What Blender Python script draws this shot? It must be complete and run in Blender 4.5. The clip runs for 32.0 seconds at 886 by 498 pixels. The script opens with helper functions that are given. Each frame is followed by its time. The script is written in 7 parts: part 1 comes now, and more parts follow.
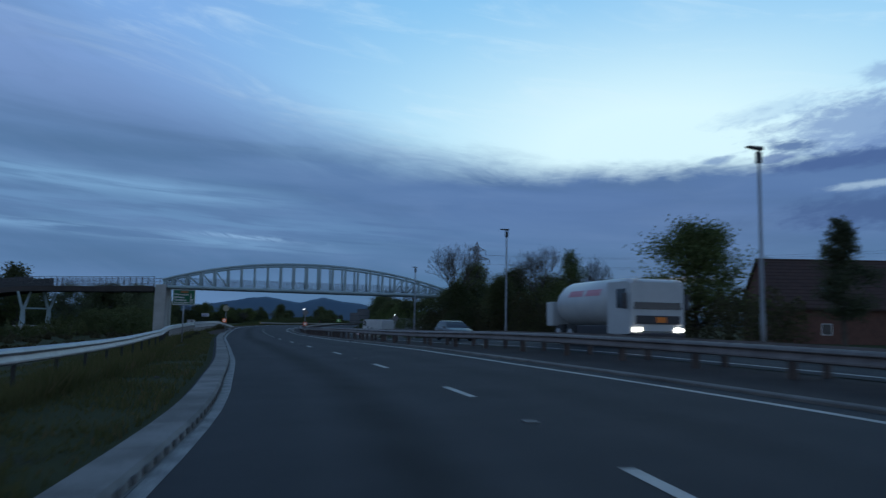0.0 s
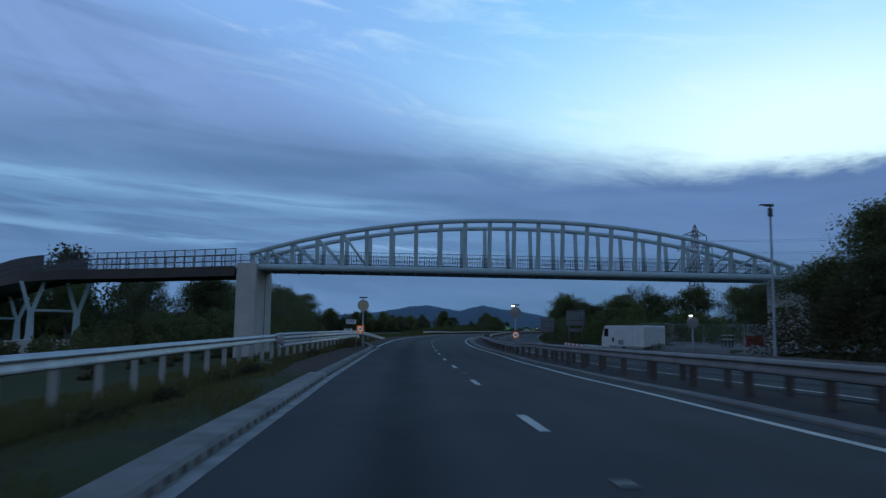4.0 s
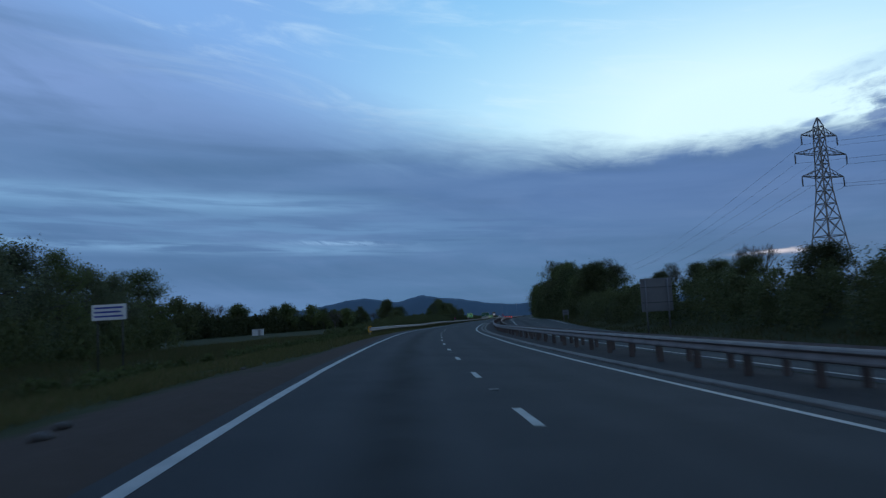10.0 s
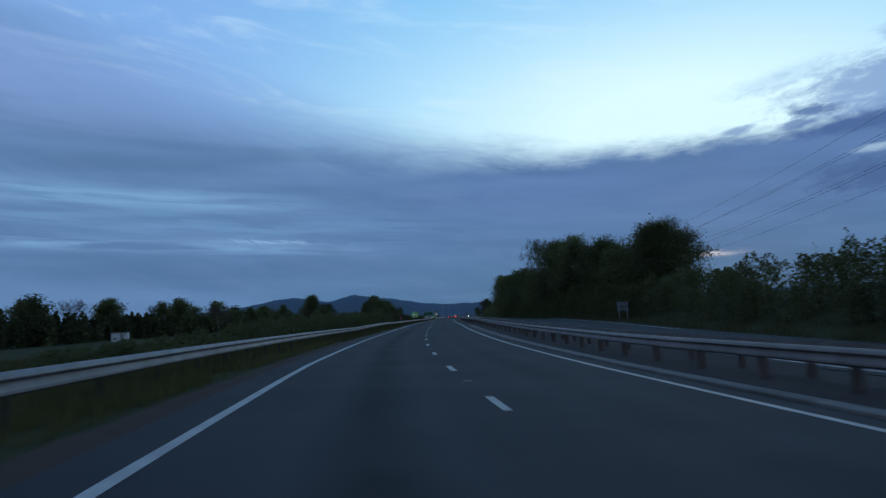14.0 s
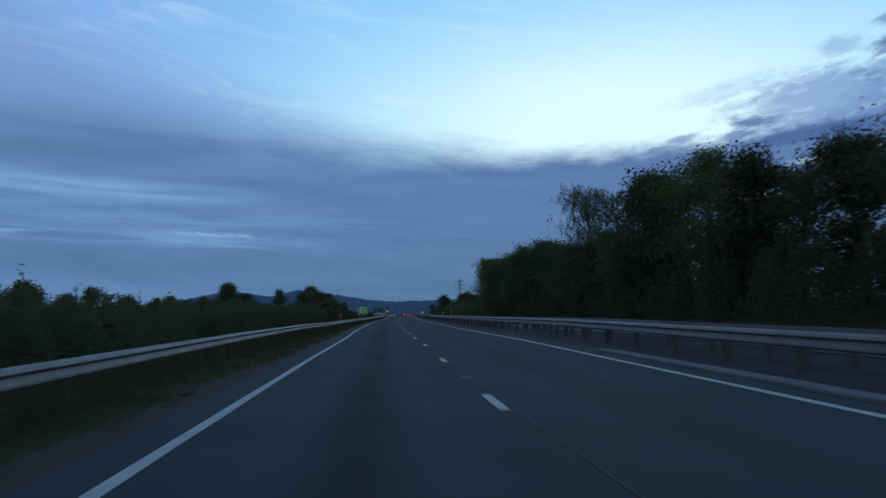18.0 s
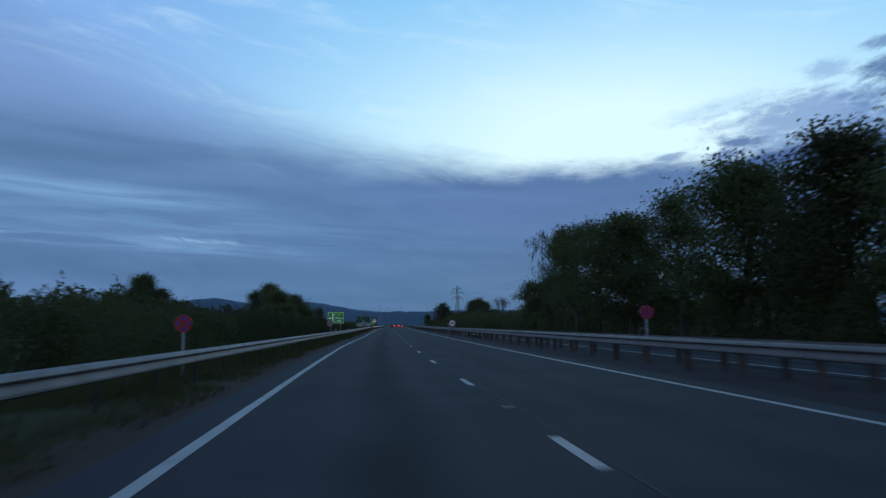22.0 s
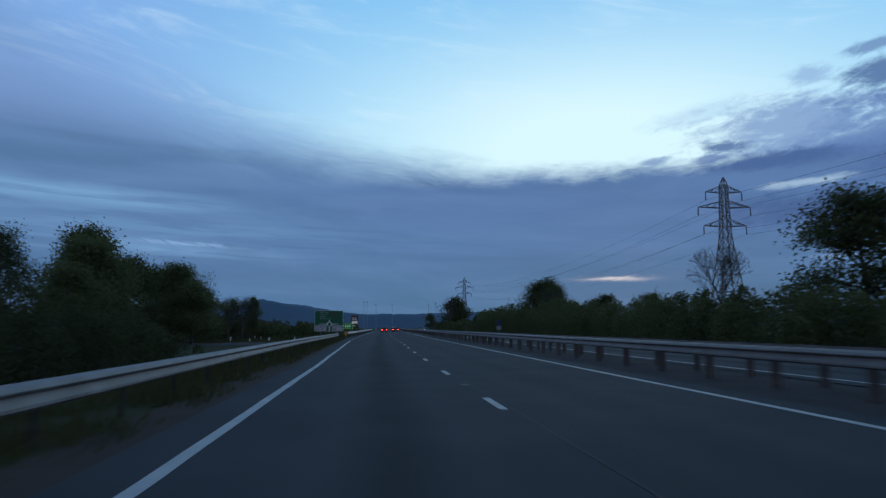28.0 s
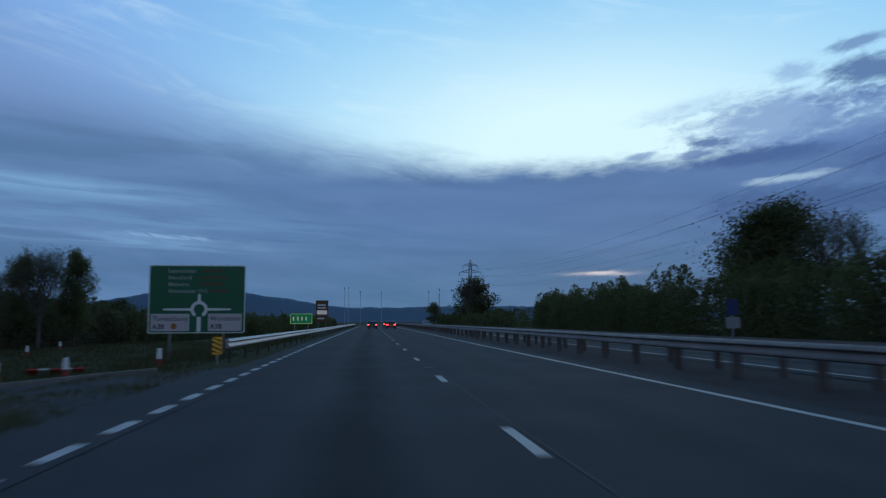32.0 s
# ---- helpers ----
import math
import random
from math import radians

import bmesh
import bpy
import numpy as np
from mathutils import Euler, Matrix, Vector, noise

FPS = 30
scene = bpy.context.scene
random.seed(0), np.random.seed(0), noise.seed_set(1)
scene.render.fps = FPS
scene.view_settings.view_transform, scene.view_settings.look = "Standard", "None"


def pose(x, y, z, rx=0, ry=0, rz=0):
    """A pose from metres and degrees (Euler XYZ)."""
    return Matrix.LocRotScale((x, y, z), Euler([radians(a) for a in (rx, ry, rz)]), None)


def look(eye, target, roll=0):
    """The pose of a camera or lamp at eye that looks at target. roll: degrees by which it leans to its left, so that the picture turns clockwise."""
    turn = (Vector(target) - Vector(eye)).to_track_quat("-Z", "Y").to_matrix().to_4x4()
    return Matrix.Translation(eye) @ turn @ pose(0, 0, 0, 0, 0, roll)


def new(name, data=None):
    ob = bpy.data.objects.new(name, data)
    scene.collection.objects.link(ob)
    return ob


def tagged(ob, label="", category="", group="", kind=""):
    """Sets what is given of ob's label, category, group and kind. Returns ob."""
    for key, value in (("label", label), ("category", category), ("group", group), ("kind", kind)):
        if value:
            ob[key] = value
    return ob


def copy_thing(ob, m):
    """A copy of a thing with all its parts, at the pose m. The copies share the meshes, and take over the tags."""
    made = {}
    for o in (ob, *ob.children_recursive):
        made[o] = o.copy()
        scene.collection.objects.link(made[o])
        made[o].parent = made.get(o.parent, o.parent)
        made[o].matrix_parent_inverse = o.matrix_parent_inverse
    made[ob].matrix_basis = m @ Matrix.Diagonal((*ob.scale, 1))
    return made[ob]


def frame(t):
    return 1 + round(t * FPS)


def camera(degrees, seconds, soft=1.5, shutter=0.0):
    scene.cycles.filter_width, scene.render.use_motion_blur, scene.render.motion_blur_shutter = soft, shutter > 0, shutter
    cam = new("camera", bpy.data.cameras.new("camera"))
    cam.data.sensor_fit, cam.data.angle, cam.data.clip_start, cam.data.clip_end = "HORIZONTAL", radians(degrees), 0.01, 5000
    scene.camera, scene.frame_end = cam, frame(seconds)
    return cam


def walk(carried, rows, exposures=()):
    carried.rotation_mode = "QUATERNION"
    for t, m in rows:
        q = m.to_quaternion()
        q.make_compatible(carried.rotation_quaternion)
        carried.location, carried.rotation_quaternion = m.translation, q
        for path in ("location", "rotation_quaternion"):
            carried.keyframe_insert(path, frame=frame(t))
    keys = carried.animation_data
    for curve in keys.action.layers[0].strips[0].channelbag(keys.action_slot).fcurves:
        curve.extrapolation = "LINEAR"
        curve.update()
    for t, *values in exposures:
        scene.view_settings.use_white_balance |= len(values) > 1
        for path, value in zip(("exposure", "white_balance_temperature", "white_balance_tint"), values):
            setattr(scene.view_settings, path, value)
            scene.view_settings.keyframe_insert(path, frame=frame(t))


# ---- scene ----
cam = camera(61.87, 32.0, soft=1.35, shutter=0.5)
walk(cam, [
    (0.0, pose(-0.000, 0.000, 1.378, 95.801, -1.041, 5.274)),
    (0.5, pose(-1.409, 6.227, 1.380, 95.790, -1.094, 9.233)),
    (1.0, pose(-3.177, 12.453, 1.378, 95.747, -1.330, 12.908)),
    (1.5, pose(-5.315, 18.793, 1.382, 95.723, -1.657, 15.151)),
    (2.0, pose(-7.729, 25.302, 1.378, 95.686, -2.170, 16.649)),
    (2.5, pose(-10.337, 31.847, 1.382, 95.885, -2.138, 17.481)),
    (3.0, pose(-13.035, 38.412, 1.380, 96.024, -1.766, 17.701)),
    (3.5, pose(-15.758, 45.000, 1.380, 96.124, -1.230, 17.637)),
    (4.0, pose(-18.470, 51.605, 1.380, 96.209, -0.660, 17.426)),
    (4.5, pose(-21.133, 58.218, 1.371, 96.299, -0.155, 17.037)),
    (5.0, pose(-23.646, 64.858, 1.373, 96.418, 0.198, 16.213)),
    (5.5, pose(-26.096, 71.590, 1.378, 96.417, 0.598, 15.730)),
    (6.0, pose(-28.619, 78.586, 1.377, 96.411, 1.026, 15.561)),
    (6.5, pose(-31.173, 85.693, 1.386, 96.285, 1.714, 15.422)),
    (7.0, pose(-33.770, 92.969, 1.378, 96.089, 2.577, 15.213)),
    (7.5, pose(-36.416, 100.337, 1.378, 95.955, 2.950, 15.093)),
    (8.0, pose(-39.068, 107.781, 1.382, 95.876, 3.181, 14.799)),
    (8.5, pose(-41.706, 115.300, 1.381, 95.800, 3.071, 14.209)),
    (9.0, pose(-44.180, 122.952, 1.389, 95.703, 2.522, 13.606)),
    (9.5, pose(-46.628, 130.629, 1.379, 95.536, 2.660, 13.127)),
    (10.0, pose(-48.947, 138.395, 1.386, 95.429, 2.956, 12.674)),
    (10.5, pose(-51.152, 146.068, 1.379, 95.311, 3.306, 12.189)),
    (11.0, pose(-53.317, 153.892, 1.377, 95.228, 3.313, 11.664)),
    (11.5, pose(-55.470, 161.832, 1.377, 95.189, 3.097, 11.184)),
    (12.0, pose(-57.627, 169.865, 1.375, 95.212, 2.777, 10.581)),
    (12.5, pose(-59.709, 177.850, 1.383, 95.268, 2.424, 9.929)),
    (13.0, pose(-61.709, 185.905, 1.383, 95.261, 2.430, 9.147)),
    (13.5, pose(-63.647, 193.976, 1.383, 95.258, 2.599, 8.308)),
    (14.0, pose(-65.507, 202.177, 1.379, 95.197, 2.841, 7.455)),
    (14.5, pose(-67.268, 210.486, 1.381, 95.218, 2.940, 6.626)),
    (15.0, pose(-68.954, 218.922, 1.381, 95.204, 2.908, 5.929)),
    (15.5, pose(-70.561, 227.499, 1.378, 95.144, 2.893, 5.337)),
    (16.0, pose(-72.138, 236.263, 1.380, 95.097, 2.630, 5.013)),
    (16.5, pose(-73.690, 245.217, 1.380, 95.057, 2.294, 4.663)),
    (17.0, pose(-75.210, 254.369, 1.380, 95.017, 1.991, 4.177)),
    (17.5, pose(-76.686, 263.727, 1.383, 94.970, 1.775, 3.619)),
    (18.0, pose(-78.149, 273.295, 1.382, 94.909, 1.649, 3.274)),
    (18.5, pose(-79.591, 283.017, 1.381, 94.952, 1.201, 2.997)),
    (19.0, pose(-81.035, 292.834, 1.389, 95.079, 0.506, 2.759)),
    (19.5, pose(-82.467, 302.661, 1.380, 95.254, -0.145, 2.628)),
    (20.0, pose(-83.873, 312.526, 1.380, 95.437, -0.469, 2.501)),
    (20.5, pose(-85.290, 322.466, 1.379, 95.540, -0.329, 2.462)),
    (21.0, pose(-86.691, 332.460, 1.379, 95.683, -0.096, 2.386)),
    (21.5, pose(-88.061, 342.527, 1.379, 95.765, 0.135, 2.318)),
    (22.0, pose(-89.362, 352.618, 1.377, 95.804, 0.391, 2.183)),
    (22.5, pose(-90.667, 362.789, 1.368, 95.877, 0.118, 1.929)),
    (23.0, pose(-92.032, 373.098, 1.378, 95.970, 0.095, 1.609)),
    (23.5, pose(-93.264, 383.404, 1.380, 95.966, 0.291, 1.415)),
    (24.0, pose(-94.475, 393.778, 1.385, 96.028, 0.439, 1.329)),
    (24.5, pose(-95.631, 404.183, 1.374, 96.042, 0.579, 1.369)),
    (25.0, pose(-96.811, 414.663, 1.386, 96.057, 0.576, 1.434)),
    (25.5, pose(-97.973, 425.137, 1.377, 96.083, 0.493, 1.355)),
    (26.0, pose(-99.195, 435.571, 1.380, 96.080, 0.486, 1.693)),
    (26.5, pose(-100.456, 446.000, 1.380, 96.061, 0.520, 1.861)),
    (27.0, pose(-101.717, 456.459, 1.380, 96.040, 0.549, 1.652)),
    (27.5, pose(-102.941, 466.982, 1.381, 96.030, 0.514, 1.214)),
    (28.0, pose(-104.135, 477.601, 1.379, 96.042, 0.342, 1.114)),
    (28.5, pose(-105.352, 488.281, 1.382, 96.008, 0.398, 1.007)),
    (29.0, pose(-106.542, 499.031, 1.380, 95.930, 0.551, 0.941)),
    (29.5, pose(-107.734, 509.840, 1.379, 95.919, 0.460, 0.821)),
    (30.0, pose(-108.917, 520.672, 1.379, 95.861, 0.327, 0.694)),
    (30.5, pose(-110.028, 531.406, 1.380, 95.901, 0.267, 0.504)),
    (31.0, pose(-111.099, 542.052, 1.378, 95.824, 0.104, 0.274)),
    (31.5, pose(-112.127, 552.630, 1.372, 95.708, 0.026, 0.090)),
    (32.0, pose(-113.102, 563.284, 1.364, 95.584, 0.261, 0.000)),
], [(0, 0.05), (1, 0.1), (2, 0.17), (4, 0.22), (6, 0.26), (7, 0.36), (8, 0.16), (9, 0.12), (13, 0.12), (19, 0.14), (23, 0.12), (26, 0.07), (32, 0.07)])
# the driving line, along which the road is laid out
ALIGN = [(-0.00, 0.00), (-3.18, 12.45), (-7.73, 25.30), (-13.04, 38.41), (-21.13, 58.22), (-28.62, 78.59), (-36.42, 100.34), (-44.18, 122.95), (-51.15, 146.07), (-57.63, 169.86), (-63.65, 193.98), (-68.95, 218.92), (-73.69, 245.22), (-78.15, 273.30), (-83.87, 312.53), (-89.36, 352.62), (-94.47, 393.78), (-99.19, 435.57), (-104.14, 477.60), (-108.92, 520.67), (-113.10, 563.28)]

# ---- world and light ----
world = bpy.data.worlds.new("dusk_sky")
scene.world = world
world.use_nodes = True
SUN_AZ, SUN_EL = 14.0, 1.5


class G:
    """A small builder of node graphs."""

    def __init__(self, tree):
        self.t, self.n, self.l = tree, tree.nodes, tree.links

    def put(self, sock, v):
        if isinstance(v, bpy.types.NodeSocket):
            self.l.new(v, sock)
        else:
            sock.default_value = v

    def m(self, op, a, b=0.0, c=0.0, clamp=False):
        n = self.n.new("ShaderNodeMath")
        n.operation, n.use_clamp = op, clamp
        for s, v in zip(n.inputs, (a, b, c)):
            self.put(s, v)
        return n.outputs[0]

    def add(self, a, b): return self.m("ADD", a, b)
    def sub(self, a, b): return self.m("SUBTRACT", a, b)
    def mul(self, a, b): return self.m("MULTIPLY", a, b)

    def ss(self, v, lo, hi, a=0.0, b=1.0):
        n = self.n.new("ShaderNodeMapRange")
        n.interpolation_type = "SMOOTHSTEP"
        for s, x in zip(n.inputs[:5], (v, lo, hi, a, b)):
            self.put(s, x)
        return n.outputs[0]

    def bell(self, v, mid, wide):
        d = self.m("DIVIDE", self.sub(v, mid), wide)
        return self.m("POWER", 2.718, self.mul(self.mul(d, d), -1.0))

    def xyz(self, x, y, z=0.0):
        n = self.n.new("ShaderNodeCombineXYZ")
        for s, v in zip(n.inputs, (x, y, z)):
            self.put(s, v)
        return n.outputs[0]

    def noise(self, vec, scale=1.0, detail=4.0, rough=0.55, warp=0.0):
        n = self.n.new("ShaderNodeTexNoise")
        if vec is not None:
            self.l.new(vec, n.inputs["Vector"])
        n.inputs["Scale"].default_value, n.inputs["Detail"].default_value = scale, detail
        n.inputs["Roughness"].default_value, n.inputs["Distortion"].default_value = rough, warp
        return n.outputs[0]

    def mix(self, f, a, b, how="MIX"):
        n = self.n.new("ShaderNodeMix")
        n.data_type, n.blend_type = "RGBA", how
        self.put(n.inputs[0], f)
        for s, v in ((n.inputs[6], a), (n.inputs[7], b)):
            self.put(s, v if isinstance(v, bpy.types.NodeSocket) else (*v[:3], 1.0))
        return n.outputs[2]


def lin(r, g, b):
    """Linear colour from 8-bit values."""
    return tuple(((v / 255 + 0.055) / 1.055) ** 2.4 if v > 10 else v / 255 / 12.92 for v in (r, g, b))


CLOUDS = (  # bearing, height, half-length, half-depth, slope, density, colour
    (25.5, 13.9, 6.0, 1.8, 0.02, 0.75, lin(104, 136, 190)),
    (33.5, 13.4, 6.0, 2.0, 0.05, 0.7, lin(96, 128, 180)),
    (19.0, 15.4, 3.4, 0.7, 0.16, 0.35, lin(150, 188, 226)),
    (30.8, 16.6, 2.4, 0.95, 0.02, 0.92, lin(80, 112, 160)),
    (30.2, 18.5, 1.7, 0.40, 0.12, 0.75, lin(92, 124, 174)),
    (26.0, 17.2, 1.3, 0.6, 0.0, 0.55, lin(116, 150, 202)),
    (28.4, 15.1, 1.4, 0.5, 0.0, 0.6, lin(92, 124, 176)),
    (23.6, 11.6, 4.8, 0.5, 0.05, 1.0, lin(72, 102, 152)),
    (20.3, 12.9, 1.5, 0.36, -0.05, 0.9, lin(84, 116, 164)),
    (15.3, 12.2, 1.0, 0.26, 0.12, 0.75, lin(104, 138, 186)),
    (19.2, 12.1, 1.3, 0.3, 0.05, 0.8, lin(92, 122, 172)),
    (26.5, 8.2, 6.5, 1.1, 0.04, 0.95, lin(68, 98, 145)),
    (34.0, 11.0, 5.0, 1.3, 0.1, 0.95, lin(76, 104, 154)),
    (45.0, 15.0, 9.0, 4.5, 0.0, 0.8, lin(88, 120, 172)),
    (25.6, 9.95, 2.8, 0.28, 0.06, 0.42, lin(200, 230, 246)),
    (27.4, 4.7, 1.4, 0.15, 0.0, 0.3, lin(150, 182, 214)),
)


def make_sky():
    t = world.node_tree
    t.nodes.clear()
    g = G(t)
    co = t.nodes.new("ShaderNodeTexCoord").outputs["Generated"]
    sep = t.nodes.new("ShaderNodeSeparateXYZ")
    t.links.new(co, sep.inputs[0])
    x, y, z = sep.outputs
    A = g.mul(g.m("ARCTAN2", x, y), 57.2958)          # degrees to the right of the road's far end
    E = g.mul(g.m("ARCSINE", z), 57.2958)             # degrees of height
    near = g.ss(g.m("ABSOLUTE", g.sub(A, 5.0)), 50.0, 110.0, 1.0, 0.0)
    # clear evening sky: brightest over the sunken sun
    glow = g.mul(g.bell(A, 11.0, 21.0), g.bell(E, 13.0, 8.5))
    clear = g.mix(g.ss(E, 4.0, 34.0), lin(150, 210, 244), lin(112, 182, 236))
    clear = g.mix(g.ss(A, -4.0, -30.0), clear, lin(124, 170, 226))
    clear = g.mix(g.m("MULTIPLY", glow, 1.15, clamp=True), clear, lin(211, 244, 253))
    wisp = g.noise(g.xyz(g.mul(A, 0.05), g.mul(g.add(E, g.mul(A, 0.16)), 0.28)), 1.6, 6.0, 0.62, 0.7)
    clear = g.mix(g.mul(g.ss(wisp, 0.48, 0.75), 0.30), clear, lin(214, 240, 252))
    # the long bank of cloud; its upper edge falls from the left
    d = g.sub(A, 10.0)
    bow = g.mul(g.mul(d, d), 0.0043)
    edge_n = g.noise(g.xyz(g.mul(A, 0.10), g.mul(g.sub(E, bow), 0.40)), 1.0, 7.0, 0.62, 0.8)
    fine_n = g.noise(g.xyz(g.mul(A, 0.32), g.mul(g.sub(E, bow), 1.5)), 1.0, 6.0, 0.62, 1.0)
    over = g.add(g.sub(g.sub(E, bow), 11.6), g.add(g.mul(g.sub(edge_n, 0.5), 2.4), g.mul(g.sub(fine_n, 0.5), 1.1)))
    soft = g.ss(A, 10.0, -30.0, 1.0, 5.0)
    bank = g.ss(g.m("DIVIDE", over, soft), 1.0, -0.9)
    V = g.add(E, g.mul(g.add(A, 31.0), 0.045))
    streak = g.noise(g.xyz(g.mul(A, 0.04), g.mul(V, 0.34)), 1.0, 5.0, 0.52, 0.3)
    thin = g.noise(g.xyz(g.mul(A, 0.12), g.mul(V, 1.5)), 1.0, 5.0, 0.55, 0.4)
    bank_c = g.mix(g.ss(E, 1.0, 9.5), lin(72, 112, 148), lin(84, 118, 166))
    bank_c = g.mix(g.ss(A, 2.0, -32.0), bank_c, lin(82, 118, 160))
    bank_c = g.mix(g.mul(g.ss(E, 11.0, 18.0), 0.9), bank_c, lin(122, 154, 206))
    bank_c = g.mix(g.mul(g.ss(edge_n, 0.4, 0.7), 0.35), bank_c, lin(96, 128, 172))
    # soft layers across the whole bank
    bank_c = g.mix(g.mul(g.ss(streak, 0.42, 0.68), g.ss(A, 20.0, -30.0, 0.16, 0.40)), bank_c, lin(106, 141, 187))
    bank_c = g.mix(g.mul(g.ss(streak, 0.52, 0.30), 0.40), bank_c, lin(72, 105, 142))
    # paler gaps low down on the left
    gap = g.mul(g.ss(thin, 0.30, 0.60, 0.25, 1.0), g.mul(g.bell(V, 9.55, 0.75), g.ss(A, -12.0, -26.0, 0.0, 0.80)))
    bank_c = g.mix(gap, bank_c, lin(122, 167, 208))
    low = g.mul(g.ss(thin, 0.38, 0.64), g.mul(g.bell(V, 7.7, 1.2), g.ss(A, 3.0, -20.0, 0.05, 0.50)))
    bank_c = g.mix(low, bank_c, lin(106, 149, 192))
    low = g.mul(g.ss(thin, 0.34, 0.58), g.mul(g.bell(V, 6.15, 0.38), g.ss(A, -8.0, -24.0, 0.0, 0.75)))
    bank_c = g.mix(low, bank_c, lin(118, 161, 202))
    sliver = g.mul(g.bell(E, g.add(3.55, g.mul(g.sub(fine_n, 0.5), 0.7)), 0.15), g.bell(A, 12.0, 2.1))
    bank_c = g.mix(g.mul(sliver, 0.85), bank_c, lin(214, 210, 216))
    s2 = g.mul(g.bell(E, g.add(6.1, g.add(g.mul(g.add(A, 19.0), -0.05), g.mul(g.sub(fine_n, 0.5), 0.5))), 0.16), g.bell(A, -20.5, 4.2))
    bank_c = g.mix(g.mul(s2, g.ss(fine_n, 0.38, 0.6, 0.0, 0.6)), bank_c, lin(146, 188, 228))
    col = g.mix(bank, clear, bank_c)
    # broken clouds before the bright part
    puff = g.noise(g.xyz(g.mul(A, 0.22), g.mul(g.sub(E, g.mul(A, 0.10)), 0.55)), 1.0, 8.0, 0.64, 0.6)
    shape = g.noise(g.xyz(g.mul(A, 0.75), g.mul(g.sub(E, g.mul(A, 0.15)), 2.0)), 1.0, 7.0, 0.66, 0.5)
    jag = g.add(g.mul(g.sub(puff, 0.5), 1.5), g.mul(g.sub(shape, 0.5), 1.7))
    for a0, e0, ra, re, sl, dens, c in CLOUDS:
        da, de = g.sub(A, a0), g.sub(E, e0)
        de = g.sub(de, g.mul(da, sl))
        q = g.m("SQRT", g.add(g.m("POWER", g.m("ABSOLUTE", g.m("DIVIDE", da, ra)), 2.0), g.m("POWER", g.m("ABSOLUTE", g.m("DIVIDE", de, re)), 2.0)))
        k = g.mul(g.ss(g.add(g.sub(1.0, q), jag), -0.55, 0.55), dens)
        col = g.mix(k, col, c)
    # the rest of the sky, behind: plain dusk blue
    back = g.mix(g.ss(E, 0.0, 40.0), lin(140, 161, 186), lin(124, 153, 190))
    col = g.mix(near, back, col)
    col = g.mix(g.ss(E, 24.0, 55.0), col, lin(72, 103, 146))
    col = g.mix(g.ss(E, -0.5, -6.0), col, lin(30, 40, 52))
    sky = t.nodes.new("ShaderNodeTexSky")
    sky.sky_type, sky.sun_disc = "NISHITA", False
    sky.sun_elevation, sky.sun_rotation = radians(SUN_EL), radians(SUN_AZ)
    col = g.mix(0.0008, col, sky.outputs[0], "ADD")
    col = g.mix(1.0, col, (1.02, 1.0, 1.0), "MULTIPLY")
    bg = t.nodes.new("ShaderNodeBackground")
    t.links.new(col, bg.inputs[0])
    bg.inputs[1].default_value = 1.0
    out = t.nodes.new("ShaderNodeOutputWorld")
    t.links.new(bg.outputs[0], out.inputs[0])


make_sky()
sun_data = bpy.data.lights.new("sun", "SUN")
sun_data.energy, sun_data.angle, sun_data.color = 0.05, radians(20), (1.0, 0.93, 0.85)
sun_ob = new("sun", sun_data)
sun_ob.matrix_world = look((0, 0, 60), (-60 * math.sin(radians(SUN_AZ)), -60 * math.cos(radians(SUN_AZ)), 50))


# ---- materials ----
def material(name, col, col2=None, scale=4.0, rough=0.8, metal=0.0, bump=0.0, fine=60.0, stain=0.25, vary=0.0, emit=None, power=0.0, spec=0.5):
    """Two scales of mottling between col and col2, grain in the relief, and a shift of shade from object to object."""
    mat = bpy.data.materials.new(name)
    mat.use_nodes = True
    g = G(mat.node_tree)
    p = mat.node_tree.nodes["Principled BSDF"]
    p.inputs["Metallic"].default_value = metal
    p.inputs["Specular IOR Level"].default_value = spec
    co = mat.node_tree.nodes.new("ShaderNodeTexCoord").outputs["Object"]
    col2 = col2 or tuple(c * 0.7 for c in col)
    big = g.noise(co, scale, 4.0, 0.6)
    small = g.noise(co, fine, 3.0, 0.6)
    f = g.add(g.ss(big, 0.3, 0.7, 0.0, 0.75), g.mul(g.sub(small, 0.4), stain * 2))
    c = g.mix(f, col, col2)
    if vary:
        r = mat.node_tree.nodes.new("ShaderNodeObjectInfo").outputs["Random"]
        c = g.mix(1.0, c, g.mix(r, (1 - vary,) * 3, (1 + vary,) * 3), "MULTIPLY")
    mat.node_tree.links.new(c, p.inputs["Base Color"])
    g.put(p.inputs["Roughness"], g.m("MULTIPLY_ADD", small, 0.2, rough - 0.1, clamp=True))
    if bump:
        b = mat.node_tree.nodes.new("ShaderNodeBump")
        b.inputs["Strength"].default_value, b.inputs["Distance"].default_value = bump, 0.02
        mat.node_tree.links.new(small, b.inputs["Height"])
        mat.node_tree.links.new(b.outputs[0], p.inputs["Normal"])
    if emit:
        p.inputs["Emission Color"].default_value = (*emit, 1)
        p.inputs["Emission Strength"].default_value = power
    return mat


